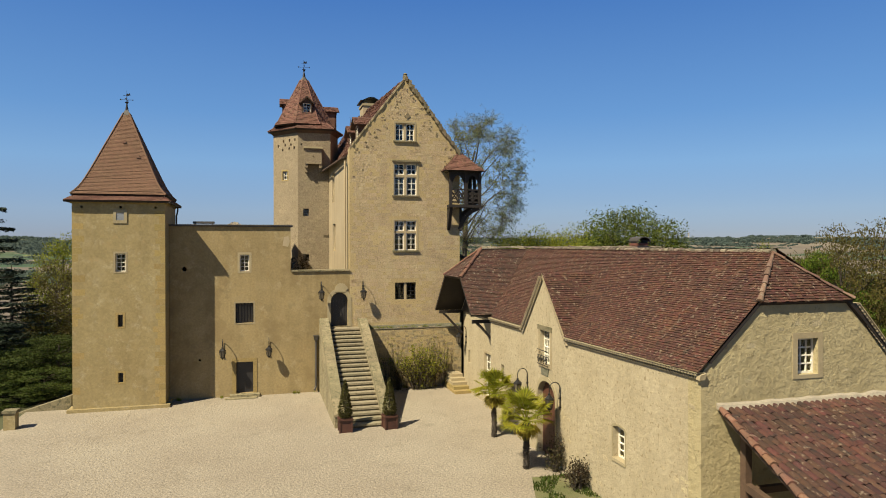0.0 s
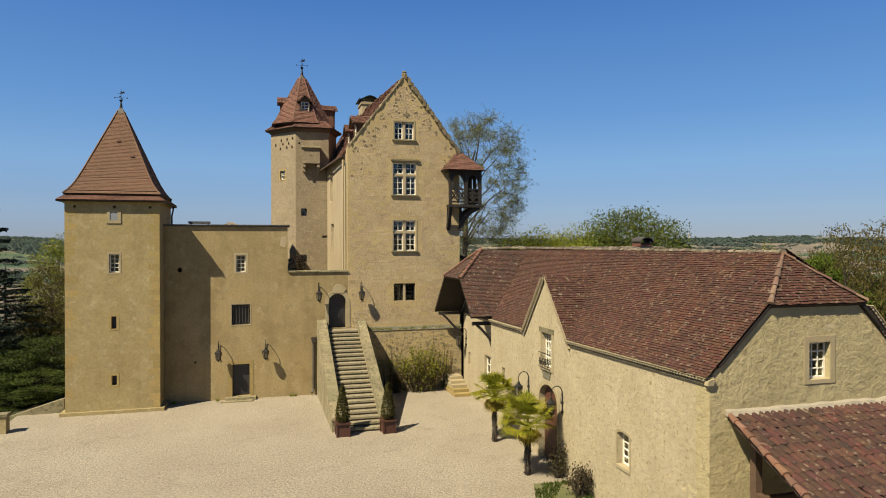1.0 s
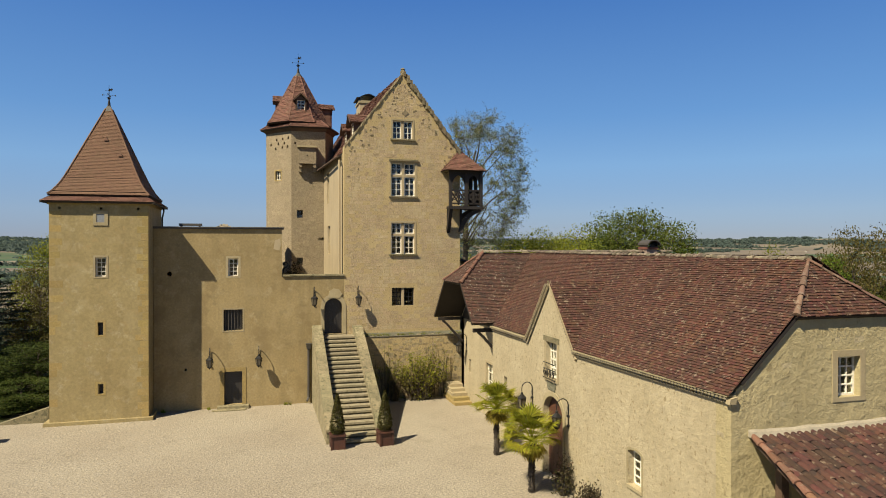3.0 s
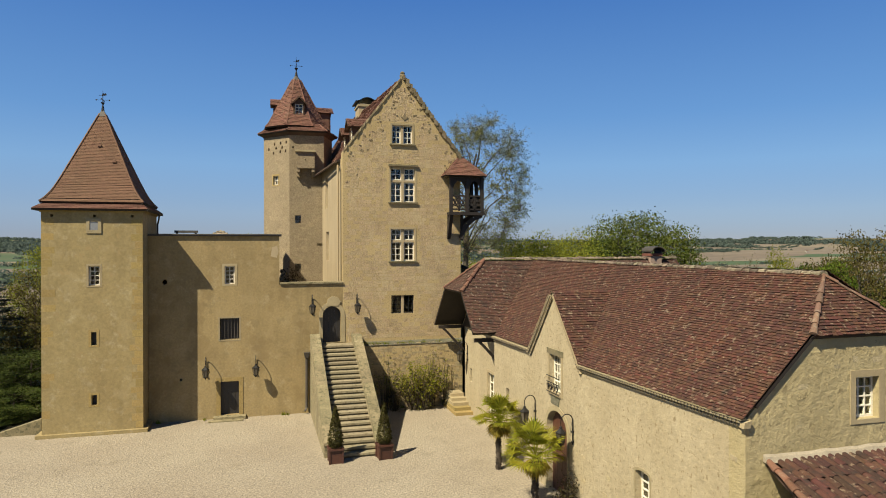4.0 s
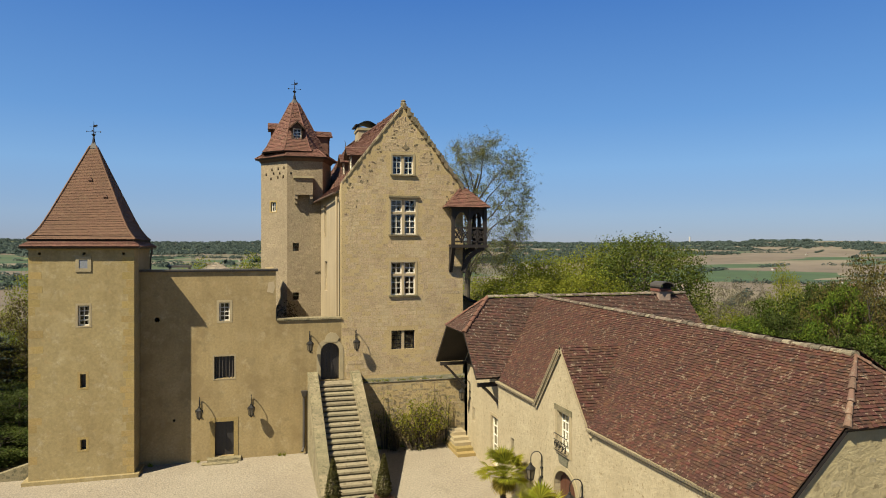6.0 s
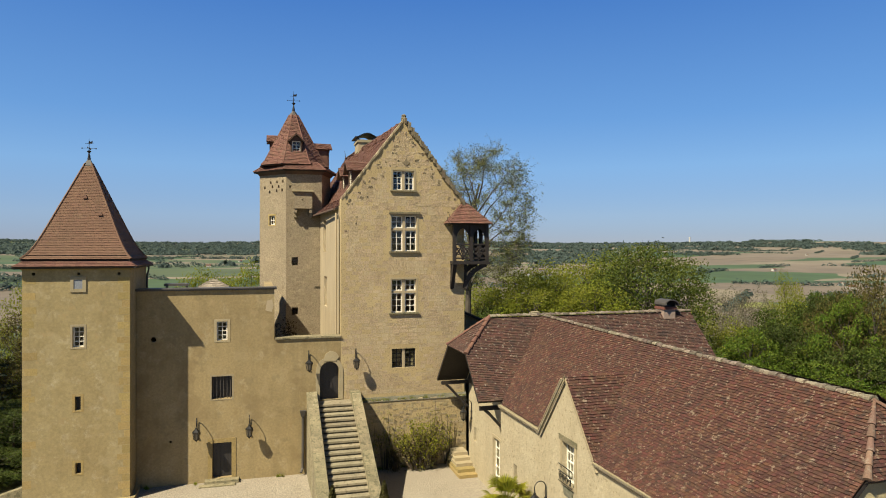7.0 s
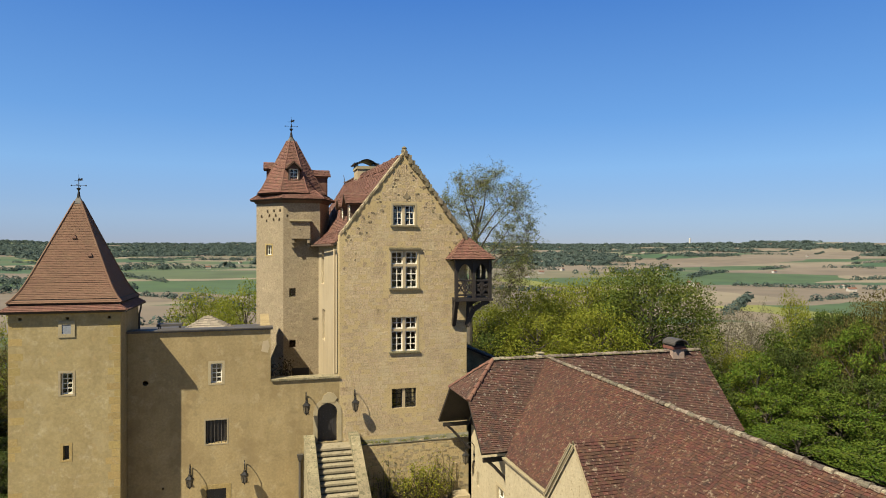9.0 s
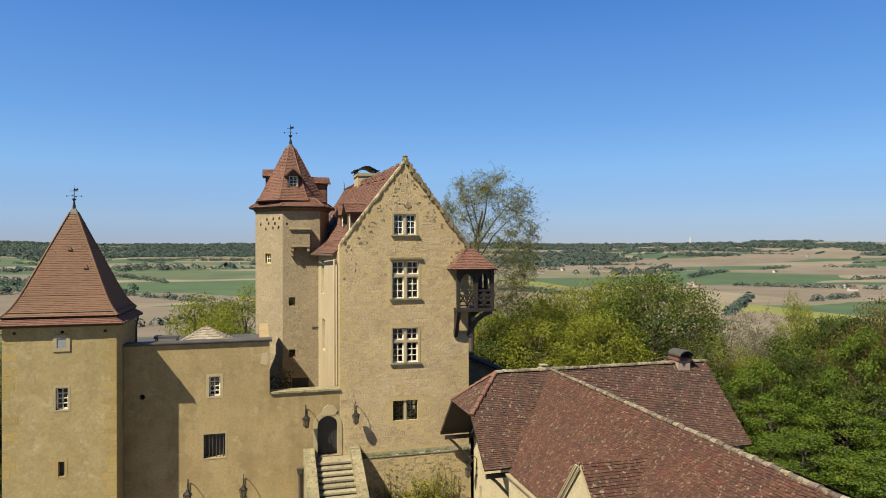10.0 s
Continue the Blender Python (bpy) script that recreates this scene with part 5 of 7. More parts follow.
for (xa, ya), (xb, yb) in zip(posts, posts[1:]):
    a, b = Vector((xa, ya, 0)), Vector((xb, yb, 0))
    ln_ = (b - a).length
    u = (b - a).normalized()
    n = Vector((u.y, -u.x, 0))
    s2 = Shape()
    s2.beam(a + Z * 12.78, b + Z * 12.78, 0.1, 0.09)
    rl = part("railing", s2, TIMBER, bc, "dark timber railing with crossed braces")
    s2 = Shape()
    s2.beam(a + Z * 12.0, b + Z * 12.0, 0.08, 0.09)
    part("bottom_rail", s2, TIMBER, rl)
    m = 2 if ln_ > 0.9 else 1
    for i in range(m):
        p, q = a.lerp(b, i / m), a.lerp(b, (i + 1) / m)
        s3 = Shape()
        s3.beam(p + Z * 12.02, q + Z * 12.76, 0.06, 0.075)
        s3.beam(p + Z * 12.76, q + Z * 12.02, 0.06, 0.075)
        c = (p + q) / 2 + Z * 12.39
        s3.tube([c + u * 0.17 * math.cos(w) + Z * 0.17 * math.sin(w) for w in [j * math.pi / 6 for j in range(13)]], 0.036, 5)
        part("cross_brace", s3, TIMBER, rl)
        s3 = Shape()
        s3.beam(q + Z * 11.9, q + Z * 12.8, 0.08, 0.08, (0, 1, 0))
        part("baluster", s3, TIMBER, rl)
    s2 = Shape()
    outer = [(0, 13.0), (0.1, 13.0)] + [(ln_ / 2 - (ln_ / 2 - 0.1) * math.cos(math.pi * j / 10), 13.0 + 0.68 * (1 - abs(1 - j / 5) ** 1.6)) for j in range(1, 10)] + [(ln_ - 0.1, 13.0), (ln_, 13.0), (ln_, 13.9), (0, 13.9)]
    s2.wall(a - n * 0.0, u, n, outer, (), 0.06)
    part("arch_brace", s2, TIMBER, bc)
for pts in ([(11.45, 41.98, 10.35), (11.45, 41.8, 10.7), (11.45, 41.55, 11.3), (11.45, 41.38, 11.68)], [(12.22, 41.9, 10.3), (12.32, 41.84, 10.72), (12.55, 41.72, 11.16), (12.92, 41.55, 11.48), (13.32, 41.38, 11.66)], [(12.22, 43.2, 10.3), (12.32, 43.2, 10.72), (12.55, 43.2, 11.16), (12.92, 43.2, 11.48), (13.32, 43.2, 11.66)]):
    s2 = Shape()
    for a, b in zip(pts, pts[1:]):
        s2.beam(a, b, 0.2, 0.26)
    part("bracket", s2, TIMBER, bc, "curved dark timber bracket")
for x, y, z0 in ((11.45, 41.96, 10.25), (12.26, 41.96, 10.2)):
    s2 = Shape()
    s2.box(x - 0.07, x + 0.07, y - 0.06, y + 0.03, z0, 11.68)
    part("wall_post", s2, TIMBER, bc)
rt, rd = Shape(), Shape()
EX0, EX1, EY0, EY1, AP = 11.0, 13.55, 40.98, 43.8, (12.2, 42.15, 15.28)
for q in ([(EX0, EY0, 13.94), (EX1, EY0, 13.94), AP], [(EX1, EY0, 13.94), (EX1, EY1, 13.94), (12.2, 43.8, 15.28), AP], [(EX0, EY0, 13.94), (EX0, 42.0, 13.94), (12.2, 42.0, 15.28), AP]):
    slope(rt, rd, q, 0.17, 0.11, thick=0.07)
rf = part("roof", rt, TILE_RED, bc, "small roof of red-brown tiles", kind="stuff")
part("roof_deck", rd, TIMBER, rf)


# ---- wrought-iron lanterns ----
def lantern(at, out):
    """A swan-neck bracket on a wall bar, from which a six-sided lantern hangs."""
    at, out = Vector(at), Vector(out)
    t = thing("wall_lantern", at, "black wrought-iron wall lantern on a swan-neck bracket", "wall lantern", "court lanterns")
    w = at - out * 0.5
    s = Shape()
    s.tube([w + Z * (-0.35) + out * 0.05, w + Z * 0.45 + out * 0.05], 0.022, 6)
    for z in (-0.25, 0.1):
        s.tube([w + Z * z - out * 0.02, w + Z * z + out * 0.1], 0.035, 6)
        s.lathe(w + Z * z + out * 0.05, [(0.03, -0.05), (0.05, 0.0), (0.03, 0.05)], 8)
    part("wall_bar", s, IRON, t)
    s = Shape()
    arc = [w + out * 0.05 + Z * 0.4] + [w + out * (0.275 - 0.225 * math.cos(a)) + Z * (0.5 + 0.24 * math.sin(a)) for a in [j * math.pi / 10 for j in range(11)]] + [at + Z * 0.38]
    s.tube(arc, 0.019, 6)
    s.tube([at + out * 0.0 + Z * 0.38, at + Z * 0.3], 0.012, 5)
    part("swan_neck", s, IRON, t)
    s = Shape()
    s.lathe(at, [(0.02, 0.34), (0.06, 0.3), (0.05, 0.26), (0.2, 0.12), (0.2, 0.1)][::-1], 6)
    s.lathe(at, [(0.11, -0.3), (0.13, -0.27)], 6)
    s.lathe(at, [(0.01, -0.4), (0.05, -0.34), (0.1, -0.3)], 6)
    for j in range(6):
        a = j * math.pi / 3
        s.tube([at + Vector((0.12 * math.cos(a), 0.12 * math.sin(a), -0.28)), at + Vector((0.185 * math.cos(a), 0.185 * math.sin(a), 0.11))], 0.012, 4)
    hd = part("lantern_frame", s, IRON, t)
    s = Shape()
    s.lathe(at, [(0.105, -0.27), (0.17, 0.1)], 6)
    part("lantern_glass", s, LAMP_GLASS, hd, "smoky lantern glass")
    return t


for at, out in (((-2.08, 41.5, 3.2), -Y), ((0.48, 41.5, 3.18), -Y), ((3.5, 41.5, 6.42), -Y), ((6.0, 41.5, 6.42), -Y), ((10.8, 28.85, 3.16), -X), ((10.8, 25.6, 3.2), -X), ((11.5, 39.9, 3.7), -X)):
    lantern(at, out)


# ---- potted conifers, palms and shrubs ----
def leaf(sh, p, size, rng, droop=0.0, n=None):
    n = n or Vector((rng.gauss(0, 1), rng.gauss(0, 1), rng.gauss(0.5, 1))).normalized()
    a = n.cross(Vector((rng.gauss(0, 1), rng.gauss(0, 1), rng.gauss(0, 1)))).normalized()
    b = n.cross(a)
    s, w = size * rng.uniform(0.7, 1.3), size * rng.uniform(0.35, 0.6)
    n0 = len(sh.v)
    sh.v += [tuple(p - a * s), tuple(p + b * w), tuple(p + a * s), tuple(p - b * w)]
    sh.f.append((n0, n0 + 1, n0 + 2, n0 + 3))


LEAF_DARK = leaf_mat("dark_conifer_leaf", (0.04, 0.038, 0.009), (0.058, 0.05, 0.012), 0.35, 0.2)
LEAF_GREEN = leaf_mat("fresh_green_leaf", (0.045, 0.078, 0.005), (0.073, 0.1, 0.008), 0.45, 0.2, 0.35)
LEAF_MID = leaf_mat("green_leaf", (0.03, 0.046, 0.0056), (0.046, 0.0615, 0.008), 0.45, 0.2, 0.3)
LEAF_OLIVE = leaf_mat("olive_spring_leaf", (0.148, 0.172, 0.013), (0.176, 0.18, 0.02), 0.28, 0.42)
PALE_BARK = surf("grey_ash_bark", (0.0689, 0.0567, 0.0395), (0.0446, 0.036, 0.0257), None, 2, 18, bump=0.4, local=True)
LEAF_BROWN = leaf_mat("bronze_spring_leaf", (0.068, 0.055, 0.014), (0.085, 0.075, 0.018), 0.4, 0.3)
LEAF_HAZE = leaf_mat("budding_ash_leaf", (0.15, 0.16, 0.045), (0.18, 0.18, 0.06), 0.3, 0.45)
LEAF_WALNUT = leaf_mat("walnut_leaf", (0.056, 0.078, 0.009), (0.076, 0.09, 0.012), 0.4, 0.25)
LEAF_GREY = leaf_mat("grey_twig_leaf", (0.158, 0.146, 0.0896), (0.132, 0.116, 0.0686), 0.3)
LEAF_PALM = leaf_mat("palm_leaf", (0.15, 0.16, 0.01), (0.24, 0.21, 0.016), 0.35)
LEAF_PALM_OLD = leaf_mat("yellowed_palm_leaf", (0.254, 0.19, 0.0264), (0.211, 0.169, 0.0264), 0.3)
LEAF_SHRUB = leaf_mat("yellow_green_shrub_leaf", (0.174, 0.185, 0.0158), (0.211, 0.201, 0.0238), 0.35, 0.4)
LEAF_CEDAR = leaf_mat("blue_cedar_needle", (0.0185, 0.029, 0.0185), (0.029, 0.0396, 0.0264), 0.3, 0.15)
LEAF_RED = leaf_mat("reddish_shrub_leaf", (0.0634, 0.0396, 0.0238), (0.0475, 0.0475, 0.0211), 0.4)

rng = random.Random(21)
pc = thing("potted_conifer", (3.82, 33.1, G), "clipped cone-shaped conifer in a rust-red square planter", "potted conifer", "conifers at the stair foot")
s2 = Shape()
s2.box(3.54, 4.1, 32.82, 33.38, G, G + 0.6)
for x, y in ((3.54, 32.82), (4.1, 32.82), (4.1, 33.38), (3.54, 33.38)):
    s2.box(x - 0.035, x + 0.035, y - 0.035, y + 0.035, G, G + 0.66)
pt = part("planter_box", s2, RUST, pc, "rust-red square planter")
s2 = Shape()
for a, b in (((3.5, 32.78), (4.14, 32.78)), ((3.5, 33.42), (4.14, 33.42)), ((3.5, 32.78), (3.5, 33.42)), ((4.14, 32.78), (4.14, 33.42))):
    s2.beam((*a, G + 0.6), (*b, G + 0.6), 0.06, 0.06)
part("planter_rim", s2, RUST, pt)
s2 = Shape()
s2.box(3.55, 4.09, 32.83, 33.37, G + 0.5, G + 0.57)
part("soil", s2, BARK, pt)
s2 = Shape()
s2.tube([(3.82, 33.1, G + 0.5), (3.82, 33.1, G + 2.1)], 0.04, 6, 0.01)
part("trunk", s2, BARK, pc)
s2 = Shape()
for i in range(2600):
    f = rng.random() ** 1.4
    r = (0.36 * (1 - f) ** 0.8 + 0.02) * (0.75 + 0.3 * rng.random()) * (0.6 + 0.4 * min(1, f * 8))
    w = rng.random() * 6.283
    leaf(s2, Vector((3.82 + r * math.cos(w), 33.1 + r * math.sin(w), G + 0.68 + 1.72 * f)), 0.045, rng)
part("crown", s2, LEAF_DARK, pc)
copy_thing(pc, pose(5.94, 33.08, G, 0, 0, 6))


def palm(x, y, h, seed, wide):
    rng = random.Random(seed)
    t = thing("fan_palm", (x, y, G), "young fan palm with a shaggy trunk and yellowing lower fronds", "palm", "court palms")
    s = Shape()
    s.tube([(x + 0.02 * math.sin(i), y + 0.02 * math.cos(i * 1.3), G - 0.03 + h * i / 10) for i in range(11)], 0.1, 8, 0.09)
    for i in range(400):
        w, z = rng.random() * 6.283, rng.random()
        p = Vector((x + 0.1 * math.cos(w), y + 0.1 * math.sin(w), G + h * z))
        leaf(s, p, 0.07, rng)
    part("trunk", s, BARK, t, "dark fibrous trunk")
    base = Vector((x, y, G + h))
    for i in range(50):
        el = rng.uniform(-0.3, 1.25) if i > 13 else rng.uniform(-1.3, -0.65)
        az = i * 2.39996 + rng.uniform(-0.2, 0.2)
        d = Vector((math.cos(az) * math.cos(el), math.sin(az) * math.cos(el), math.sin(el)))
        L1 = rng.uniform(0.45, 0.75) * (wide if el > -0.5 else 0.5)
        hub = base + d * L1 + Z * 0.05
        s = Shape()
        s.tube([base, base + d * L1 * 0.5 + Z * 0.04, hub], 0.014, 4)
        side = d.cross(Z).normalized()
        up = side.cross(d)
        R = rng.uniform(0.52, 0.7) * (wide if el > -0.5 else 0.85)
        for j in range(15):
            a = (j - 7) * 0.19
            q = d * math.cos(a) + side * math.sin(a)
            tip = hub + q * R * (1 - 0.08 * abs(a)) + Z * (-0.05 - 0.05 * abs(a)) * (0.4 + rng.random())
            mid = hub + q * R * 0.55 + up * 0.03
            wv = (d * -math.sin(a) + side * math.cos(a)) * 0.028
            s.face(hub, mid + wv, tip, mid - wv)
        part("frond", s, LEAF_PALM_OLD if el < -0.45 else LEAF_PALM, t)


palm(10.24, 30.3, 2.0, 1, 1.0)
palm(9.98, 25.95, 1.85, 2, 1.12)


def shrub(x, y, z, rx, ry, h, n, mats, seed, label, size=0.07, stems=26):
    rng = random.Random(seed)
    t = thing("shrub", (x, y, z), label, "shrub")
    s = Shape()
    ls = [Shape() for _ in mats]
    for i in range(stems):
        w = rng.random() * 6.283
        q = rng.random() ** 0.5
        tip = Vector((x + rx * q * math.cos(w), y + ry * q * math.sin(w), z + h * rng.uniform(0.55, 1.0) * (1.05 - 0.45 * q * q)))
        foot = Vector((x + 0.35 * (tip.x - x), y + 0.35 * (tip.y - y), z - 0.03))
        mid = foot.lerp(tip, 0.55) + Vector((rng.uniform(-0.1, 0.1), rng.uniform(-0.1, 0.1), 0.12 * h))
        s.tube([foot, mid, tip], 0.018, 4, 0.006)
        for k in range(n // stems):
            f = rng.random() ** 0.7
            p = (foot.lerp(mid, f * 2) if f < 0.5 else mid.lerp(tip, f * 2 - 1)) + Vector((rng.gauss(0, 0.13), rng.gauss(0, 0.13), rng.gauss(0, 0.13)))
            p.z = max(p.z, z + 0.04)
            # leaves near the ground take the second colour more often
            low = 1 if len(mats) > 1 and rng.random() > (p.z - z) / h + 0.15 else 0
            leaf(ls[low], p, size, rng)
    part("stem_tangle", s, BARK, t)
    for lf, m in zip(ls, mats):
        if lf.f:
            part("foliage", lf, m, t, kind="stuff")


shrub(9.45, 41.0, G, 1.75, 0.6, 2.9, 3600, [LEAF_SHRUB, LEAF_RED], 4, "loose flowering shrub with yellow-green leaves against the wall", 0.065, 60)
for x, h, k in ((6.75, 2.6, 11), (7.55, 3.3, 12), (11.1, 2.9, 13), (10.3, 3.5, 14)):
    shrub(x, 41.5, G, 0.5, 0.14, h, 320, [LEAF_SHRUB, LEAF_OLIVE], k, "thin yellow-green climber on the rubble base wall", 0.05, 14)
shrub(10.85, 23.4, G, 0.45, 0.45, 1.15, 900, [LEAF_RED, LEAF_RED], 5, "small reddish shrub beside the barn", 0.055)
shrub(10.95, 25.4, G, 0.35, 0.35, 1.5, 800, [LEAF_RED, LEAF_DARK], 6, "thin dark shrub beside the barn door", 0.05)
shrub(8.0, 41.1, G, 0.5, 0.4, 1.6, 700, [LEAF_RED, LEAF_DARK], 8, "dark bare-stemmed shrub at the wall foot", 0.05)
s2 = Shape()
k = 16
for j in range(k + 1):
    for i in range(k + 1):
        y = 14 + (24.9 - 14) * j / k
        x0 = 8.0 + (y - 20) * 0.36
        x = x0 + (11.28 - x0) * i / k
        s2.v.append((x, y, G + 0.03 + 0.03 * noise.noise(Vector((x, y, 3)))))
s2.f = [(a, a + 1, a + k + 2, a + k + 1) for j in range(k) for a in range(j * (k + 1), j * (k + 1) + k)]
LAWN = surf("patchy_lawn", (0.0896, 0.0952, 0.0317), (0.132, 0.116, 0.0581), (0.0528, 0.0686, 0.0185), 0.9, 20, bump=0.8, grain=0.35)
gp = part("lawn", s2, LAWN, None, "patchy strip of lawn along the barn", True)
tagged(gp, category="lawn", kind="structure")
s2 = Shape()
for i in range(5200):
    y = rng.uniform(15, 24.8)
    x = rng.uniform(8.0 + (y - 20) * 0.36, 11.25)
    if noise.noise(Vector((x * 1.1, y * 1.1, 5))) < -0.05:
        continue
    p = Vector((x, y, G + 0.03))
    w = rng.random() * 6.283
    d = Vector((math.cos(w), math.sin(w), 0)) * 0.03
    s2.face(p - d, p + d, p + Vector((rng.gauss(0, 0.03), rng.gauss(0, 0.03), rng.uniform(0.05, 0.14))))
gb_ = part("grass", s2, LEAF_MID, None, "short uneven grass on the lawn")
tagged(gb_, category="grass", kind="stuff")
s2 = Shape()
for x0, x1, y0, n_ in ((-4.8, -1.9, 41.93, 260), (0.0, 3.1, 41.93, 300), (6.3, 12.2, 41.68, 500)):
    for i in range(n_):
        x = rng.uniform(x0, x1)
        if noise.noise(Vector((x * 1.7, y0, 9))) < 0.22:
            continue
        p = Vector((x, y0 - abs(rng.gauss(0, 0.09)), G))
        w = rng.random() * 6.283
        d = Vector((math.cos(w), math.sin(w), 0)) * 0.03
        s2.face(p - d, p + d, p + Vector((rng.gauss(0, 0.06), rng.gauss(0, 0.05), rng.uniform(0.06, 0.2))))
for i in range(700):
    x = rng.uniform(6.3, 12.2)
    p = Vector((x, 41.72 + rng.uniform(0, 0.2), 4.24))
    if noise.noise(Vector((x * 1.3, 2, 4))) < -0.1:
        continue
    w = rng.random() * 6.283
    d = Vector((math.cos(w), math.sin(w), 0)) * 0.025
    s2.face(p - d, p + d, p + Vector((rng.gauss(0, 0.07), rng.gauss(-0.04, 0.05), rng.uniform(0.02, 0.16))))
wd_ = part("weeds", s2, LEAF_OLIVE, None, "thin weeds along the wall feet and ledge")
tagged(wd_, category="weeds", kind="stuff")
wb = thing("garden_steps", (11.4, 40, G), "small flight of pale stone steps beside the wing", "steps")
for i in range(5):
    s2 = Shape()
    s2.box(11.0 + 0.05 * i, 11.995, 39.0 + 0.42 * i, 41.6, G - 0.05 if i == 0 else G + 0.17 * i, G + 0.17 * (i + 1))
    part("step", s2, QUOIN if i < 2 else DRESSED, wb)
pil = thing("gate_pillar", (-11.5, 37.9, G), "short stone gate pillar with a brick-edged cap", "pillar")
s2 = Shape()
s2.box(-11.75, -11.25, 37.65, 38.15, G - 0.2, G + 0.8)
part("shaft", s2, TOWER_RENDER, pil)
s2 = Shape()
s2.box(-11.8, -11.2, 37.6, 38.2, G + 0.8, G + 0.92)
part("cap", s2, GREY_STONE, pil)
lw = thing("low_wall", (-10.6, 41, G), "low sloping stone garden wall beside the tower", "wall")
s2 = Shape()
s2.wall((0, 41.3, 0), X, -Y, [(-12.5, G - 0.6), (-9.75, G - 0.6), (-9.75, G + 0.75), (-12.5, G - 0.1)], (), 0.4)
part("body", s2, GREY_STONE, lw)
dp = thing("downpipe", (3.2, 41.9, G), "dark stained iron downpipe with a hopper beside the stairs", "downpipe")
s2 = Shape()
s2.tube([(3.2, 41.9, 3.7), (3.2, 41.9, 2.0), (3.19, 41.88, 0.9), (3.1, 41.72, 0.72)], 0.07, 8)
part("pipe", s2, LEAD, dp)
s2 = Shape()
s2.hexa([(3.1, 41.8, 3.65), (3.3, 41.8, 3.65), (3.3, 41.99, 3.65), (3.1, 41.99, 3.65), (3.04, 41.74, 3.95), (3.36, 41.74, 3.95), (3.36, 41.99, 3.95), (3.04, 41.99, 3.95)])
part("hopper", s2, LEAD, dp)
# terrace door in the turret, and the shrub beside it
a, u, n, ln_ = side[0]
s2 = Shape()
s2.wall(a - Z * 0 + n * 0.02, u, n, rect(0.47, 1.68, 4.9, 6.95), [rect(0.55, 1.6, 4.95, 6.86)], 0.06)
td = part("terrace_door", s2, DRESSED, st, "low dark door opening on the terrace")
s2 = Shape()
s2.wall(a + n * 0.012, u, n, rect(0.55, 1.6, 4.95, 6.86), (), 0.03)
part("door_leaf", s2, BLACK_DOOR, td)
s2 = Shape()
s2.wall(a + n * 0.03, u, n, rect(0.9, 1.29, 6.97, 7.34), [rect(0.99, 1.2, 7.06, 7.25)], 0.06)
part("carved_stone", s2, DRESSED, st, "small carved square stone above the door")
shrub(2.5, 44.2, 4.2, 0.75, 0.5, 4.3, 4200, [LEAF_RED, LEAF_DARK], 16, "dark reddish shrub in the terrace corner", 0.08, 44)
# the manor's shadow here is put into the annex roof's dark colour
an = thing("rear_annex", (14.5, 48, 0), "low annex behind the wing, its slate lean-to roof darkened for the manor's shade", "annex")
SHADED_SLATE = surf("shade_dark_slate", (0.0264, 0.0264, 0.0274), (0.0201, 0.0201, 0.0222), (0.0343, 0.0327, 0.0317), 1.2, 14, bump=0.3, rnd="island", amount=0.2)
s2 = Shape()
s2.wall((0, 45.0, 0), X, -Y, [(12.22, -0.3), (16.9, -0.3), (16.9, 6.9), (12.22, 8.9)], (), 0.4)
part("front_wall", s2, GREY_STONE, an)
s2 = Shape()
s2.wall((16.9, 0, 0), Y, X, rect(45.4, 52, -1.5, 6.9), (), 0.4)
part("side_wall", s2, GREY_STONE, an)
rt, rd = Shape(), Shape()
slope(rt, rd, [(17.1, 44.7, 6.95), (17.1, 52.2, 6.95), (12.23, 52.2, 9.05), (12.23, 44.7, 9.05)], 0.2, 0.16)
rf = part("roof", rt, SHADED_SLATE, an, "blue-grey slate roof with the manor's shade in its colour", kind="stuff")
part("roof_deck", rd, TIMBER, rf)
s2 = Shape()
s2.box(14.75, 15.05, 38.05, 38.35, 8.0, 9.2)
fl = part("flue", s2, CREAM, wg, "small pale rendered flue")
s2 = Shape()
s2.box(14.72, 15.08, 38.02, 38.38, 9.2, 9.25)
part("flue_cap", s2, DRESSED, fl)
hk = thing("iron_spout", (1.95, 42.35, 7.9), "black curved iron water spout on the terrace", "spout")
s2 = Shape()
s2.tube([(1.8, 42.35, 8.5), (1.98, 42.35, 8.55), (2.1, 42.35, 8.42), (2.02, 42.35, 8.28), (1.86, 42.35, 8.2), (1.84, 42.35, 7.95)], 0.05, 6)
s2.lathe((1.86, 42.35, 8.45), [(0.02, -0.1), (0.1, 0.0), (0.02, 0.1)], 8)
part("pipe", s2, IRON, hk)


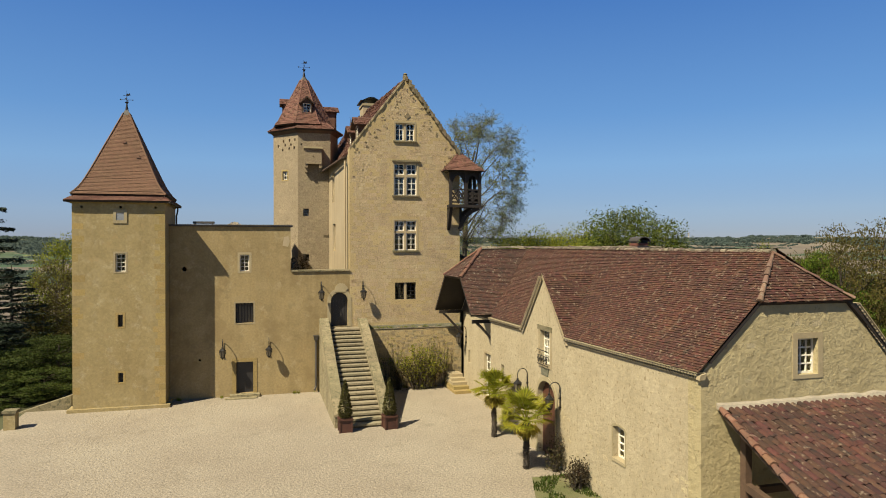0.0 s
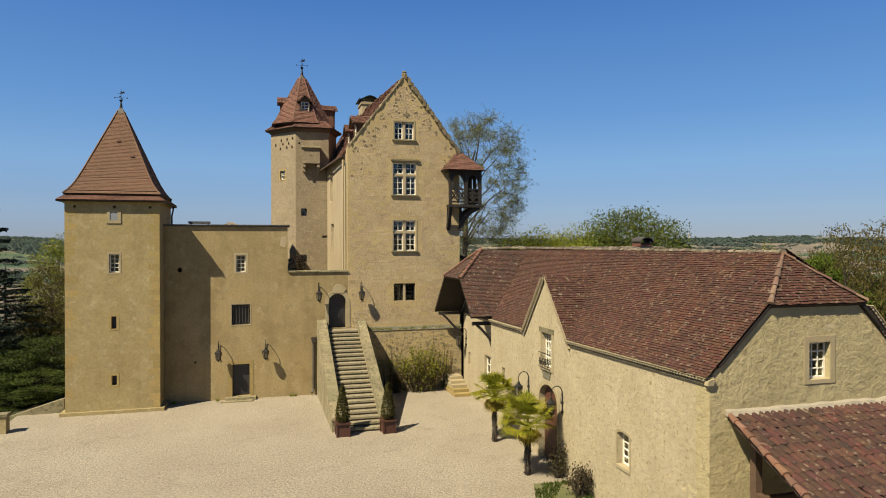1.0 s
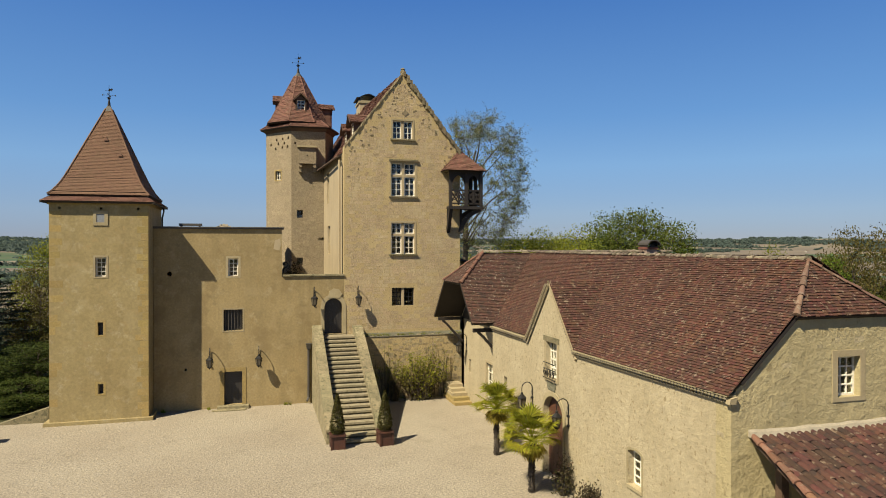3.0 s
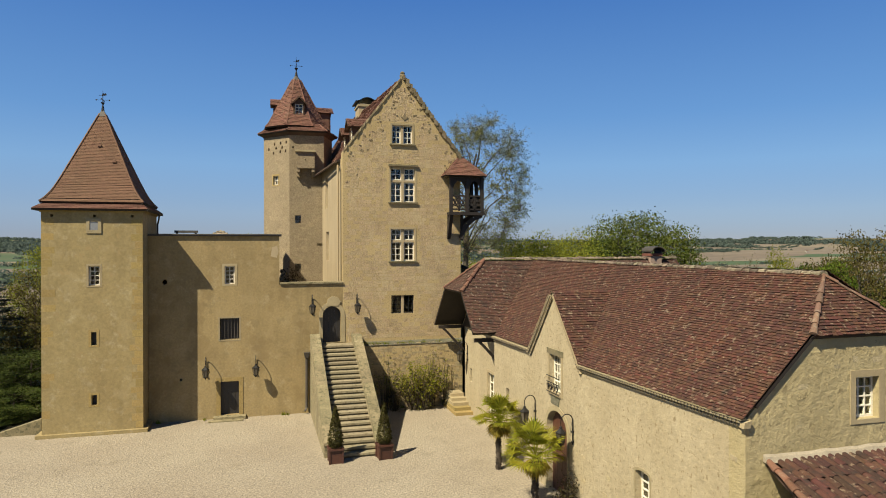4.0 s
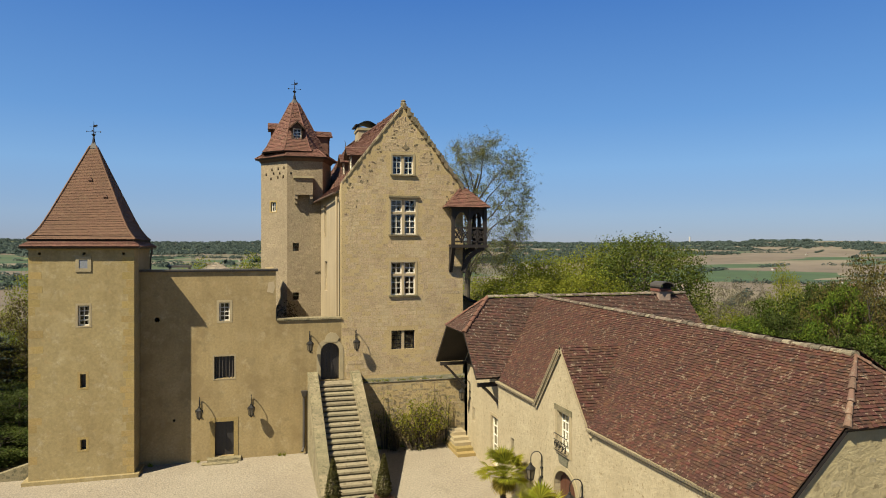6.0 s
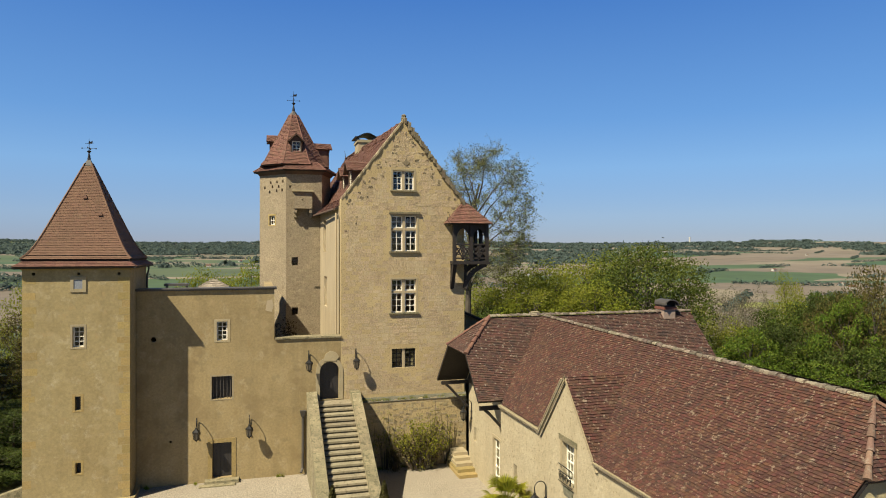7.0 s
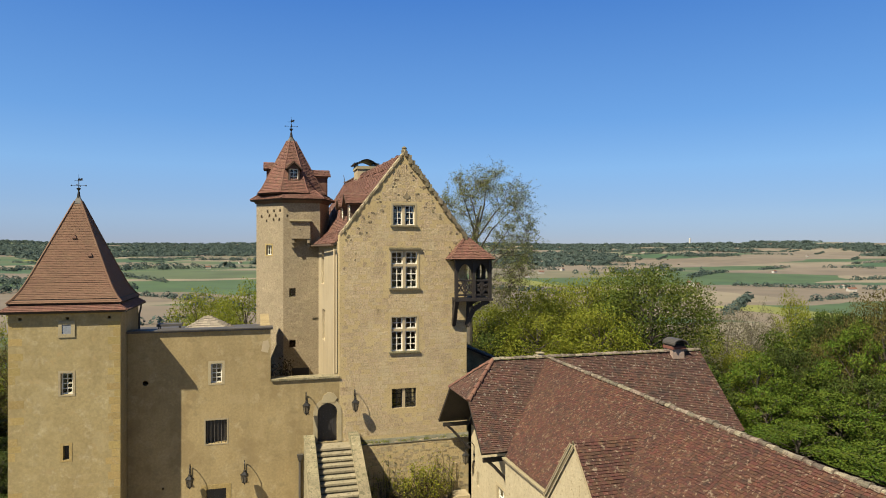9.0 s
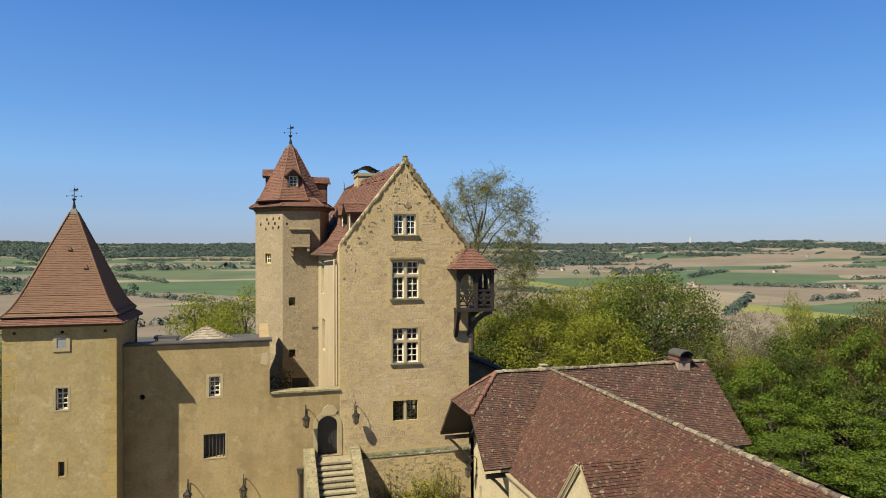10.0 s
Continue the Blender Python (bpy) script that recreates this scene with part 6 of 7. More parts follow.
# ---- trees ----
def broad(name, label, seed, h, r, low, mat, n, size, clumps=30, loose=1.0, flat=0.8, bough=0.3):
    """A tapered trunk whose limbs each carry one uneven clump of single leaves; base at the origin."""
    rng = random.Random(seed)
    t = thing(name, (0, 0, 0), label, "tree")
    tr, lf = Shape(), Shape()
    c, rz = Vector((0, 0, (h + low) / 2)), (h - low) / 2
    r0 = 0.014 * h + 0.05
    stem = [Vector((0, 0, -0.6)), Vector((0.1, 0.05, low)), Vector((-0.15, 0.1, c.z)), Vector((0.05, 0, h * 0.82))]
    tr.tube(stem, r0, 7, r0 * 0.25)
    for i in range(clumps):
        f = (i + 0.5) / clumps
        w = i * 2.4 + rng.uniform(-0.3, 0.3)
        q = math.sqrt(max(0.0, 1 - (2 * f - 1) ** 2))
        k = rng.uniform(0.55, 0.9)
        e = c + Vector((math.cos(w) * q * r * k, math.sin(w) * q * r * k, (2 * f - 1) * rz * rng.uniform(0.78, 0.95)))
        rc = r * rng.uniform(0.73, 1.27) * bough
        a = stem[1].lerp(stem[2], f * 2) if f < 0.5 else stem[2].lerp(stem[3], f * 2 - 1)
        a = a - Z * min(0.1 * h, a.z - stem[1].z)
        m = a.lerp(e, 0.55) + Vector((rng.gauss(0, 0.2), rng.gauss(0, 0.2), rng.gauss(0.1, 0.2)))
        tr.tube([a, m, e], r0 * 0.3, 4, r0 * 0.1)
        for j in range(4):
            d = Vector((rng.gauss(0, 1), rng.gauss(0, 1), rng.gauss(0.3, 1))).normalized()
            p = m.lerp(e, rng.uniform(0.2, 1.0))
            tr.tube([p, p + d * rc * 0.9], r0 * 0.09, 3, r0 * 0.03)
        for j in range(int(n / clumps * (rc / (bough * r)) ** 2)):
            d = Vector((rng.gauss(0, 1), rng.gauss(0, 1), rng.gauss(0.15, 1))).normalized()
            g = rc * (rng.uniform(0.45, 1.0) + abs(rng.gauss(0, 0.11)) * loose) * (1 + 0.35 * noise.noise(d * 2.2 + Vector((i, seed, 0))))
            p = e + Vector((d.x, d.y, d.z * flat)) * g
            leaf(lf, p, size, rng, n=(d + Vector((rng.gauss(0, 0.8), rng.gauss(0, 0.8), rng.gauss(0.2, 0.8)))).normalized())
    part("trunk", tr, BARK, t)
    part("crown", lf, mat, t, kind="stuff")
    return t


def crowned(name, label, seed, centre, radii, trunk, mat, n, size, ends=260):
    """A nearly bare tree: limbs that fan out of the trunk and carry fine twigs to an even, rounded crown."""
    rng = random.Random(seed)
    t = thing(name, (0, 0, 0), label, "tree")
    tr, lf = Shape(), Shape()
    c = Vector(centre)
    low = c.z - radii[1]
    axis = [Vector((0, 0, -0.6)), Vector((0.1, 0, low)), Vector((c.x * 0.35 - 0.1, 0.1, c.z)), Vector((c.x * 0.8, 0, c.z + 0.45 * radii[1]))]
    r0 = 0.0125 * (c.z + radii[1])
    tr.tube(axis, r0, 8, r0 * 0.25)
    nodes = [axis[1].lerp(axis[2], k / 6) for k in range(7)] + [axis[2].lerp(axis[3], k / 4) for k in range(5)]
    for i in range(16):
        w, f = i * 2.4, (i + 0.5) / 16
        a = axis[1].lerp(axis[3], f * 0.85)
        q = math.sqrt(max(0.05, 1 - (2 * f - 1) ** 2))
        b = c + Vector((math.cos(w) * q * radii[0] * 0.62, math.sin(w) * q * radii[0] * 0.62, (2 * f - 0.75) * radii[1] * 0.62))
        m = a.lerp(b, 0.5) + Vector((rng.gauss(0, 0.2), rng.gauss(0, 0.2), rng.gauss(0.1, 0.2)))
        tr.tube([a, m, b], r0 * 0.27, 6, r0 * 0.09)
        nodes += [a.lerp(m, 0.5), m, m.lerp(b, 0.5), b]
    tips = []
    for i in range(ends):
        d = Vector((rng.gauss(0, 1), rng.gauss(0, 1), rng.gauss(0.1, 1))).normalized() * rng.uniform(0.7, 1.0) * (1 + 0.12 * noise.noise(Vector((i * 0.37, seed, 0))))
        p = c + Vector((d.x * radii[0], d.y * radii[0], d.z * radii[1]))
        a = min(nodes, key=lambda q: (q - p).length)
        m = a.lerp(p, 0.5) + Vector((rng.gauss(0, 0.15), rng.gauss(0, 0.15), rng.gauss(0.05, 0.15)))
        tr.tube([a, m, p], r0 * 0.075, 4, r0 * 0.025)
        nodes.append(m)
        for k in range(6):
            q = m.lerp(p, rng.uniform(0.2, 1.0))
            e = q + Vector((rng.gauss(0, 0.4), rng.gauss(0, 0.4), rng.gauss(0.12, 0.4)))
            tr.tube([q, q.lerp(e, 0.5) + Z * 0.06, e], r0 * 0.026, 3, r0 * 0.012)
            tips += [q.lerp(e, 0.6), e]
    part("trunk", tr, PALE_BARK, t)
    for i in range(n):
        p = rng.choice(tips)
        leaf(lf, p + Vector((rng.gauss(0, 0.1), rng.gauss(0, 0.1), rng.gauss(0, 0.1))), size, rng)
    part("crown", lf, mat, t, kind="stuff")
    return t


def cedar(seed, h):
    rng = random.Random(seed)
    t = thing("cedar", (0, 0, 0), "dark blue-green cedar with layered drooping boughs", "tree")
    tr, lf = Shape(), Shape()
    tr.tube([(0, 0, -0.6), (0, 0, h * 0.5), (0, 0, h)], 0.32, 8, 0.04)
    for i in range(46):
        f = 0.12 + 0.86 * i / 46
        w = i * 2.4 + rng.uniform(-0.3, 0.3)
        L1 = (1 - f) ** 0.7 * h * 0.42 + 0.5
        d = Vector((math.cos(w), math.sin(w), 0.12))
        a = Vector((0, 0, f * h))
        pts = [a + d * L1 * k / 5 - Z * (0.1 * L1 * (k / 5) ** 2) for k in range(6)]
        tr.tube(pts, 0.07 * (1 - f) + 0.025, 5, 0.012)
        s = d.cross(Z).normalized()
        for j in range(230):
            g = rng.random() ** 0.8
            c = pts[0].lerp(pts[5], g) - Z * 0.02 + s * rng.gauss(0, 0.22 * L1 * (0.3 + g * 0.7)) + Z * rng.gauss(-0.05, 0.06)
            leaf(lf, c, 0.2, rng, n=Vector((rng.gauss(0, 0.4), rng.gauss(0, 0.4), 1)).normalized())
    part("trunk", tr, BARK, t)
    part("crown", lf, LEAF_CEDAR, t, kind="stuff")
    return t


SIZES = {}


def plant(proto, x, y, top, h0, turn, wide=1.0, first=False):
    """Sets a copy of a tree of height h0 on the ground so that its top reaches the given level."""
    z = height(x, y)
    co = np.array([v.co[:] for c in SIZES.setdefault(proto, proto.children)[:] for v in c.data.vertices])
    s = (top - z) / co[:, 2].max()
    k = wide * 4.6 / np.percentile(np.hypot(co[:, 0], co[:, 1]), 96)
    m = pose(x, y, z, 0, 0, turn) @ Matrix.Diagonal((k, k, s, 1))
    if first:
        proto.matrix_basis = m
        return proto
    k = proto.scale
    return copy_thing(proto, m @ Matrix.Diagonal((1 / k.x, 1 / k.y, 1 / k.z, 1)))


walnut = broad("walnut_tree", "dense dark green tree with broad leaves behind the barn", 31, 13, 5.2, 2.0, LEAF_WALNUT, 30000, 0.105, 44, 0.9)
plant(walnut, 35.0, 58.9, 13.6, 13.6, 20, 1.22, True)
ash = crowned("bare_ash_tree", "tall ash tree with bare twigs just coming into leaf", 33, (1.3, 0, 16.6), (4.5, 7.2), 20, LEAF_HAZE, 46000, 0.055, 640)
plant(ash, 18.6, 61.5, 22.6, 24.5, 0, 1.22, True)
fresh = broad("maple_tree", "broad tree in fresh bright green leaf", 35, 12, 5.0, 1.2, LEAF_GREEN, 15000, 0.125, 30, 1.2, 0.5, 0.27)
olive = broad("willow_tree", "light feathery tree in yellow-green spring leaf", 36, 12, 5.0, 1.5, LEAF_OLIVE, 14000, 0.115, 36, 1.4)
mid = broad("oak_tree", "full green broadleaf tree on the slope", 37, 12, 5.4, 1.0, LEAF_MID, 13000, 0.135, 28, 1.2, 0.55, 0.27)
bronze = broad("bronze_tree", "open tree with bronze spring leaves", 38, 12, 5.0, 2.2, LEAF_BROWN, 11000, 0.115, 32, 1.0)
pale = crowned("grey_poplar_tree", "nearly bare grey tree with thin upright twigs", 39, (0, 0, 7.6), (3.0, 4.4), 8, LEAF_GREY, 2600, 0.08, 100)
spots = {}
spots[olive] = [(25.1, 64.9, 11.4, 1.0), (29.9, 68.9, 11.7, 1.1), (35.5, 72.9, 12.3, 1.2), (40.7, 76.9, 12.1, 1.1), (23.9, 58.9, 9.9, 0.9), (27.6, 60.9, 10.3, 1.0), (29.0, 57.5, 10.1, 0.9), (26.0, 70.9, 9.6, 0.8), (41.5, 55.9, 7.1, 0.8), (63.8, 72.9, 9.1, 0.8), (60.0, 66.9, 8.5, 1.0), (-5.0, 78.9, 10.9, 0.85), (-2.4, 72.9, 9.6, 0.8), (-0.3, 82.9, 11.5, 1.0), (-3.6, 86.0, 10.4, 0.9), (47.8, 68.9, 7.0, 0.9), (-15.9, 64.1, 10.6, 0.6)]
spots[pale] = [(51.1, 68.9, 9.0, 0.75), (57.6, 72.9, 8.5, 0.75), (55.2, 66.9, 8.5, 0.75), (48.0, 62.9, 7.8, 0.7), (55.7, 76.9, 7.8, 0.75), (32.4, 62.9, 9.0, 0.6), (48.3, 60.9, 7.7, 0.7), (44.0, 66.0, 7.8, 0.7)]
spots[fresh] = [(41.0, 52.9, 6.0, 0.9), (47.6, 56.9, 6.4, 1.0), (54.2, 59.9, 6.7, 1.1), (45.0, 51.9, 4.1, 1.0), (47.4, 49.6, 8.8, 0.8), (51.4, 47.9, 6.4, 1.1), (43.2, 46.9, 3.0, 1.0), (44.4, 43.9, 3.0, 1.0), (39.2, 49.9, 4.0, 0.9), (36.5, 44.0, 2.6, 0.9), (38.0, 38.0, 2.8, 1.0)]
spots[mid] = [(60.8, 64.9, 8.1, 1.0), (59.5, 60.9, 7.3, 1.0), (58.2, 56.9, 6.9, 1.1), (45.7, 53.9, 5.4, 0.9), (59.7, 54.9, 5.8, 1.1), (48.0, 52.9, 4.7, 0.9), (46.0, 46.9, 4.0, 0.9), (21.1, 60.9, 7.6, 0.7), (-13.2, 47.1, 3.3, 0.65), (-11.6, 46.1, 4.0, 0.5), (-13.5, 45.1, 2.2, 0.6), (-11.8, 44.1, 2.4, 0.5), (-13.8, 43.1, 1.5, 0.6), (-15.4, 46.1, 3.2, 0.8), (-19.5, 56.0, 4.0, 1.1), (33.0, 52.0, 6.0, 0.9), (-15.0, 51.5, 3.4, 0.7)]
spots[bronze] = [(47.8, 51.0, 9.2, 0.8), (64.3, 66.9, 7.7, 1.0), (70.6, 68.9, 9.0, 1.1), (50.6, 49.6, 11.6, 1.0), (54.8, 49.2, 12.2, 1.15), (53.0, 44.5, 10.4, 1.0), (58.1, 58.9, 6.7, 0.9), (51.8, 56.9, 6.0, 0.8), (21.5, 63.9, 7.9, 0.8), (-14.6, 57.1, 8.5, 0.6), (-15.0, 55.1, 5.7, 0.6)]
# the wood on the slope behind the barn
rng = random.Random(81)
for i in range(34):
    az = radians(rng.uniform(17, 53))
    d = rng.uniform(74, 104)
    x, y = d * math.sin(az), 5 + d * math.cos(az)
    a = math.degrees(az)
    top = (rng.uniform(7.6, 9.4) if a < 30 else rng.uniform(4.6, 6.6)) - max(0, d - 85) * 0.02
    kind_ = rng.choice([olive, olive, olive, pale] if a < 29 else [mid, olive, mid] if a < 34 else [pale, pale, olive] if a < 40 else [fresh, mid, bronze, olive, pale])
    spots[kind_].append((x, y, top, rng.uniform(0.95, 1.25)))
for proto, where in spots.items():
    for i, (x, y, top, wide) in enumerate(where):
        plant(proto, x, y, top + (1.1 * math.sin(i * 2.3) if x > 38 and proto is not bronze else 0.0), 12.8, i * 77 % 360, wide * (0.85 if x > 38 else 1.0), i == 0)
cd = cedar(41, 15)
plant(cd, -16.0, 48.1, 12.8, 15, 0, 0.62, True)
plant(cd, -16.6, 54.1, 8.0, 15, 130, 0.66)
plant(cd, -14.9, 47.6, 4.8, 15, 60, 0.5)


# ---- far woods, hedges and farms ----
def clump(sh, x, y, z, r, h, rng, n=16, leafy=0.55):
    for i in range(n):
        w, e = rng.random() * 6.283, rng.random()
        q = (1 - e * e) ** 0.5
        p = Vector((x + r * q * math.cos(w), y + r * q * math.sin(w), z + h * (0.12 + 0.85 * e)))
        nrm = Vector((q * math.cos(w), q * math.sin(w), 0.3 + e)).normalized()
        leaf(sh, p, r * leafy, rng, n=(nrm + Vector((rng.gauss(0, 0.3), rng.gauss(0, 0.3), rng.gauss(0, 0.3)))).normalized())


def place(az, r):
    a = radians(az)
    x, y = r * math.sin(a), r * math.cos(a)
    return x, y, height(x, y)


rng = random.Random(51)
woods, hedge, near = Shape(), Shape(), Shape()
for i in range(15000):
    az, r = rng.uniform(-28, 62), math.sqrt(rng.uniform(1300 ** 2, 4640 ** 2))
    x, y, z = place(az, r)
    v = noise.noise(Vector((x / 520, y / 520, 7.7))) + 0.6 * noise.noise(Vector((x / 170, y / 170, 3.1)))
    if v > 0.42 - 0.5 * min(1, max(0, (r - 1500) / 1900)):
        clump(woods, x, y, z - 1, rng.uniform(10, 18), rng.uniform(9, 15), rng, 30, 0.4)
for i in range(170):
    az, r = rng.uniform(-28, 62), math.sqrt(rng.uniform(330 ** 2, 3600 ** 2))
    x, y, z = place(az, r)
    w = rng.choice((0.5, 2.07)) + rng.gauss(0, 0.25)
    for j in range(rng.randint(14, 44)):
        g = rng.uniform(4, 8)
        x, y = x + g * math.cos(w), y + g * math.sin(w)
        if rng.random() < 0.8:
            k = rng.uniform(0.5, 1.3)
            clump(hedge, x, y, height(x, y) - 0.5, 4.5 * k, 6.0 * k, rng, 34, 0.36)
for i in range(26):
    az, r = rng.uniform(-28, 45), math.sqrt(rng.uniform(500 ** 2, 2300 ** 2))
    x, y, z = place(az, r)
    for j in range(rng.randint(12, 40)):
        a, b = x + rng.gauss(0, 45), y + rng.gauss(0, 22)
        k = rng.uniform(0.7, 1.4)
        clump(hedge, a, b, height(a, b) - 0.5, 6 * k, 9 * k, rng, 40, 0.34)
for i in range(14):
    x, y, z = place(-23.6 + i * 0.26 + rng.uniform(-0.1, 0.1), 4300)
    clump(woods, x, y, z, rng.uniform(2.5, 4), rng.uniform(22, 40), rng, 14, 0.8)
for i in range(700):
    az, r = rng.uniform(-30, 64), rng.uniform(110, 330)
    x, y, z = place(az, r)
    if noise.noise(Vector((x / 70, y / 70, 1.7))) + 0.5 * (1 - r / 330) < 0.1:
        continue
    k = rng.uniform(0.7, 1.2)
    clump(near, x, y, z - 0.5, 4.2 * k, min(9.5 * k, 3.0 - z), rng, 170, 0.2)
# the haze of distance is put into this bluish leaf colour
HAZED_LEAF = leaf_mat("hazed_wood_leaf", (0.06, 0.086, 0.078), (0.08, 0.105, 0.084), 0.3, 0.45)
for nm, s, m, lb in (("far_woods", woods, HAZED_LEAF, "distant dark woods on the hills"), ("hedgerows", hedge, HAZED_LEAF, "hedgerows and copses between the fields"), ("hillside_wood", near, LEAF_MID, "scrub and woodland on the lower slope")):
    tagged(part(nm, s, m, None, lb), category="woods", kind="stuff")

FARM_WALL = surf("far_white_wall", (0.42, 0.4, 0.36), (0.36, 0.34, 0.3))
fh = thing("far_farmhouse", (0, 0, 0), "distant white farmhouse with a tiled roof", "house", "far farmhouses")
s2 = Shape()
s2.wall((0, -4, 0), X, -Y, rect(-8, 8, -2, 4.5), [rect(a, a + 1.2, 1.5, 3) for a in (-6, -2.5, 1.3, 4.8)], 0.4)
s2.wall((0, 4, 0), X, Y, rect(-8, 8, -2, 4.5), (), 0.4)
s2.wall((-8, 0, 0), Y, -X, [(-4, -2), (4, -2), (4, 4.5), (0, 7.4), (-4, 4.5)], (), 0.4)
s2.wall((8, 0, 0), Y, X, [(-4, -2), (4, -2), (4, 4.5), (0, 7.4), (-4, 4.5)], (), 0.4)
part("wall", s2, FARM_WALL, fh)
s2 = Shape()
for sg in (-1, 1):
    s2.hexa([(-8.4, sg * 4.5, 4.2), (8.4, sg * 4.5, 4.2), (8.4, 0, 7.5), (-8.4, 0, 7.5), (-8.4, sg * 4.5, 4.45), (8.4, sg * 4.5, 4.45), (8.4, 0, 7.75), (-8.4, 0, 7.75)])
part("roof", s2, TILE_RED, fh)
for i, (az, r, tn) in enumerate(((42.2, 1350, 20), (47.2, 900, -15), (46.6, 960, 60), (36.5, 920, 10), (36.0, 960, 80), (24.0, 1150, 0), (25.8, 1250, 40), (32.5, 2600, 5), (44.5, 2300, 30), (-4.0, 1400, 0), (-1.5, 1800, 50), (22.8, 1050, 90), (-12, 2100, 20), (40.0, 3000, 10))):
    x, y, z = place(az, r)
    m = pose(x, y, z, 0, 0, tn)
    if i == 0:
        fh.matrix_basis = m @ Matrix.Scale(0.62, 4)
    else:
        copy_thing(fh, m)
wt = thing("water_tower", (0, 0, 0), "slender white water tower on the far hill", "water tower")
s2 = Shape()
s2.lathe((0, 0, 0), [(4.6, -6), (4.3, 20), (4.3, 34), (4.7, 34.5), (4.7, 40), (1.5, 41)], 16)
part("shaft", s2, FARM_WALL, wt)
x, y, z = place(36.15, 4050)
wt.location = (x, y, z)


# ---- pieces of walls and roofs ----
def unit_block(mat, inset=0.05):
    """A block 1 x 1 x 1 with a chamfered face towards -Y."""
    k = 0.5
    j = 0.5 - inset * 0.5
    me = bpy.data.meshes.new("block")
    v = [(-k, 0.5, -k), (k, 0.5, -k), (k, 0.5, k), (-k, 0.5, k), (-k, -0.1, -k), (k, -0.1, -k), (k, -0.1, k), (-k, -0.1, k), (-j, -0.5, -j), (j, -0.5, -j), (j, -0.5, j), (-j, -0.5, j)]
    f = [(0, 3, 2, 1)]
    for a in (0, 4):
        for b in range(4):
            c = (b + 1) % 4
            f.append((a + b, a + c, a + 4 + c, a + 4 + b))
    f.append((8, 9, 10, 11))
    me.from_pydata(v, [], f)
    me.materials.append(mat)
    return me


WORN = surf("worn_gable_stone", (0.2, 0.155, 0.088), (0.145, 0.112, 0.064), (0.055, 0.043, 0.025), 1.6, 12, bump=1.0, dist=0.06, rnd="object", amount=0.35)
pitted(WORN, (0.05, 0.038, 0.022), 6.0, 0.53, 0.7)


def lay(parent, name, o, u, n, area, mat, joined, course, length, proud, inside, pick, limit=300, jitter=0.0, fill=1.0, seed=1, worn=None, joint=(0.012, 0.032)):
    """Stones in courses over a wall face: those that pick() chooses are pieces, the others are joined."""
    rng = random.Random(seed)
    o, u, n = Vector(o), Vector(u), Vector(n)
    a0, a1, z0, z1 = area
    me = unit_block(mat)
    worn_me = unit_block(WORN, 0.3) if worn else None
    rest = Shape()
    base = [Vector(v.co) for v in me.vertices]
    faces = [tuple(p.vertices) for p in me.polygons]
    rot = Matrix((u, -n, Z)).transposed().to_4x4()
    org = ORG[parent]
    z, count = z0, 0
    while z < z1:
        h = rng.uniform(*course)
        a = a0 - rng.uniform(0, length[1])
        while a < a1:
            w = rng.uniform(*length)
            c, cz = a + w / 2, z + h / 2 + rng.uniform(-jitter, jitter)
            a += w
            if rng.random() > fill or not inside(c - w / 2, c + w / 2, z, z + h):
                continue
            pr = rng.uniform(*proud)
            m = Matrix.Translation(o + u * c + Z * cz + n * (pr - 0.06)) @ rot @ Matrix.Rotation(rng.gauss(0, jitter * 2), 4, "Y") @ Matrix.Diagonal((w - rng.uniform(*joint), 0.12, h - rng.uniform(*joint), 1))
            if worn and rng.random() < worn(c, cz):
                for _ in range(2):
                    ob = new("worn_" + name, worn_me)
                    ob.parent = parent
                    ob.matrix_basis = Matrix.Translation(-org) @ Matrix.Translation(n * rng.uniform(0.006, 0.018) + u * rng.uniform(-0.3, 0.3) * w + Z * rng.uniform(-0.3, 0.3) * h) @ m @ Matrix.Rotation(rng.gauss(0, 0.25), 4, "Y") @ Matrix.Diagonal((rng.uniform(0.2, 0.65), 1, rng.uniform(0.3, 0.75), 1))
            if count < limit and pick(c, cz):
                ob = new(name, me)
                ob.parent = parent
                ob.matrix_basis = Matrix.Translation(-org) @ m
                count += 1
            else:
                k = len(rest.v)
                rest.v += [tuple(m @ q) for q in base]
                rest.f += [tuple(k + i for i in f) for f in faces]
        z += h
    if rest.f:
        part(name + "_rest", rest, joined, parent, kind="stuff")


def clear(holes, margin):
    boxes = [(min(p[0] for p in h) - margin, max(p[0] for p in h) + margin, min(p[1] for p in h) - margin, max(p[1] for p in h) + margin) for h in holes]
    return lambda a0, a1, z0, z1: not any(a1 > b[0] and a0 < b[1] and z1 > b[2] and z0 < b[3] for b in boxes)


free = clear(gholes, 0.13)


def on_gable(a0, a1, z0, z1):
    lim = (19.5 - z1) / (19.75 - GZ) if z1 > GZ - 0.2 else 1.0
    return a0 > 8.76 - (8.76 - GX0 - 0.02) * min(1, lim) and a1 < 8.76 + (GX1 - 8.76 - 0.02) * min(1, lim) and free(a0, a1, z0, z1) and (z0 > 4.42 or a1 < 6.2)


def by_rake(a, z):
    """How likely a stone is dark and worn: most along the sloping edges of the gable."""
    if z < 13.0:
        return 0.0
    half = (GX1 - GX0) / 2 * min(1.0, (19.75 - z) / (19.75 - GZ))
    d = half - abs(a - 8.74)
    return max(0.0, 1.1 - 0.8 * d) * min(1.0, (z - 13.0) / 1.5)


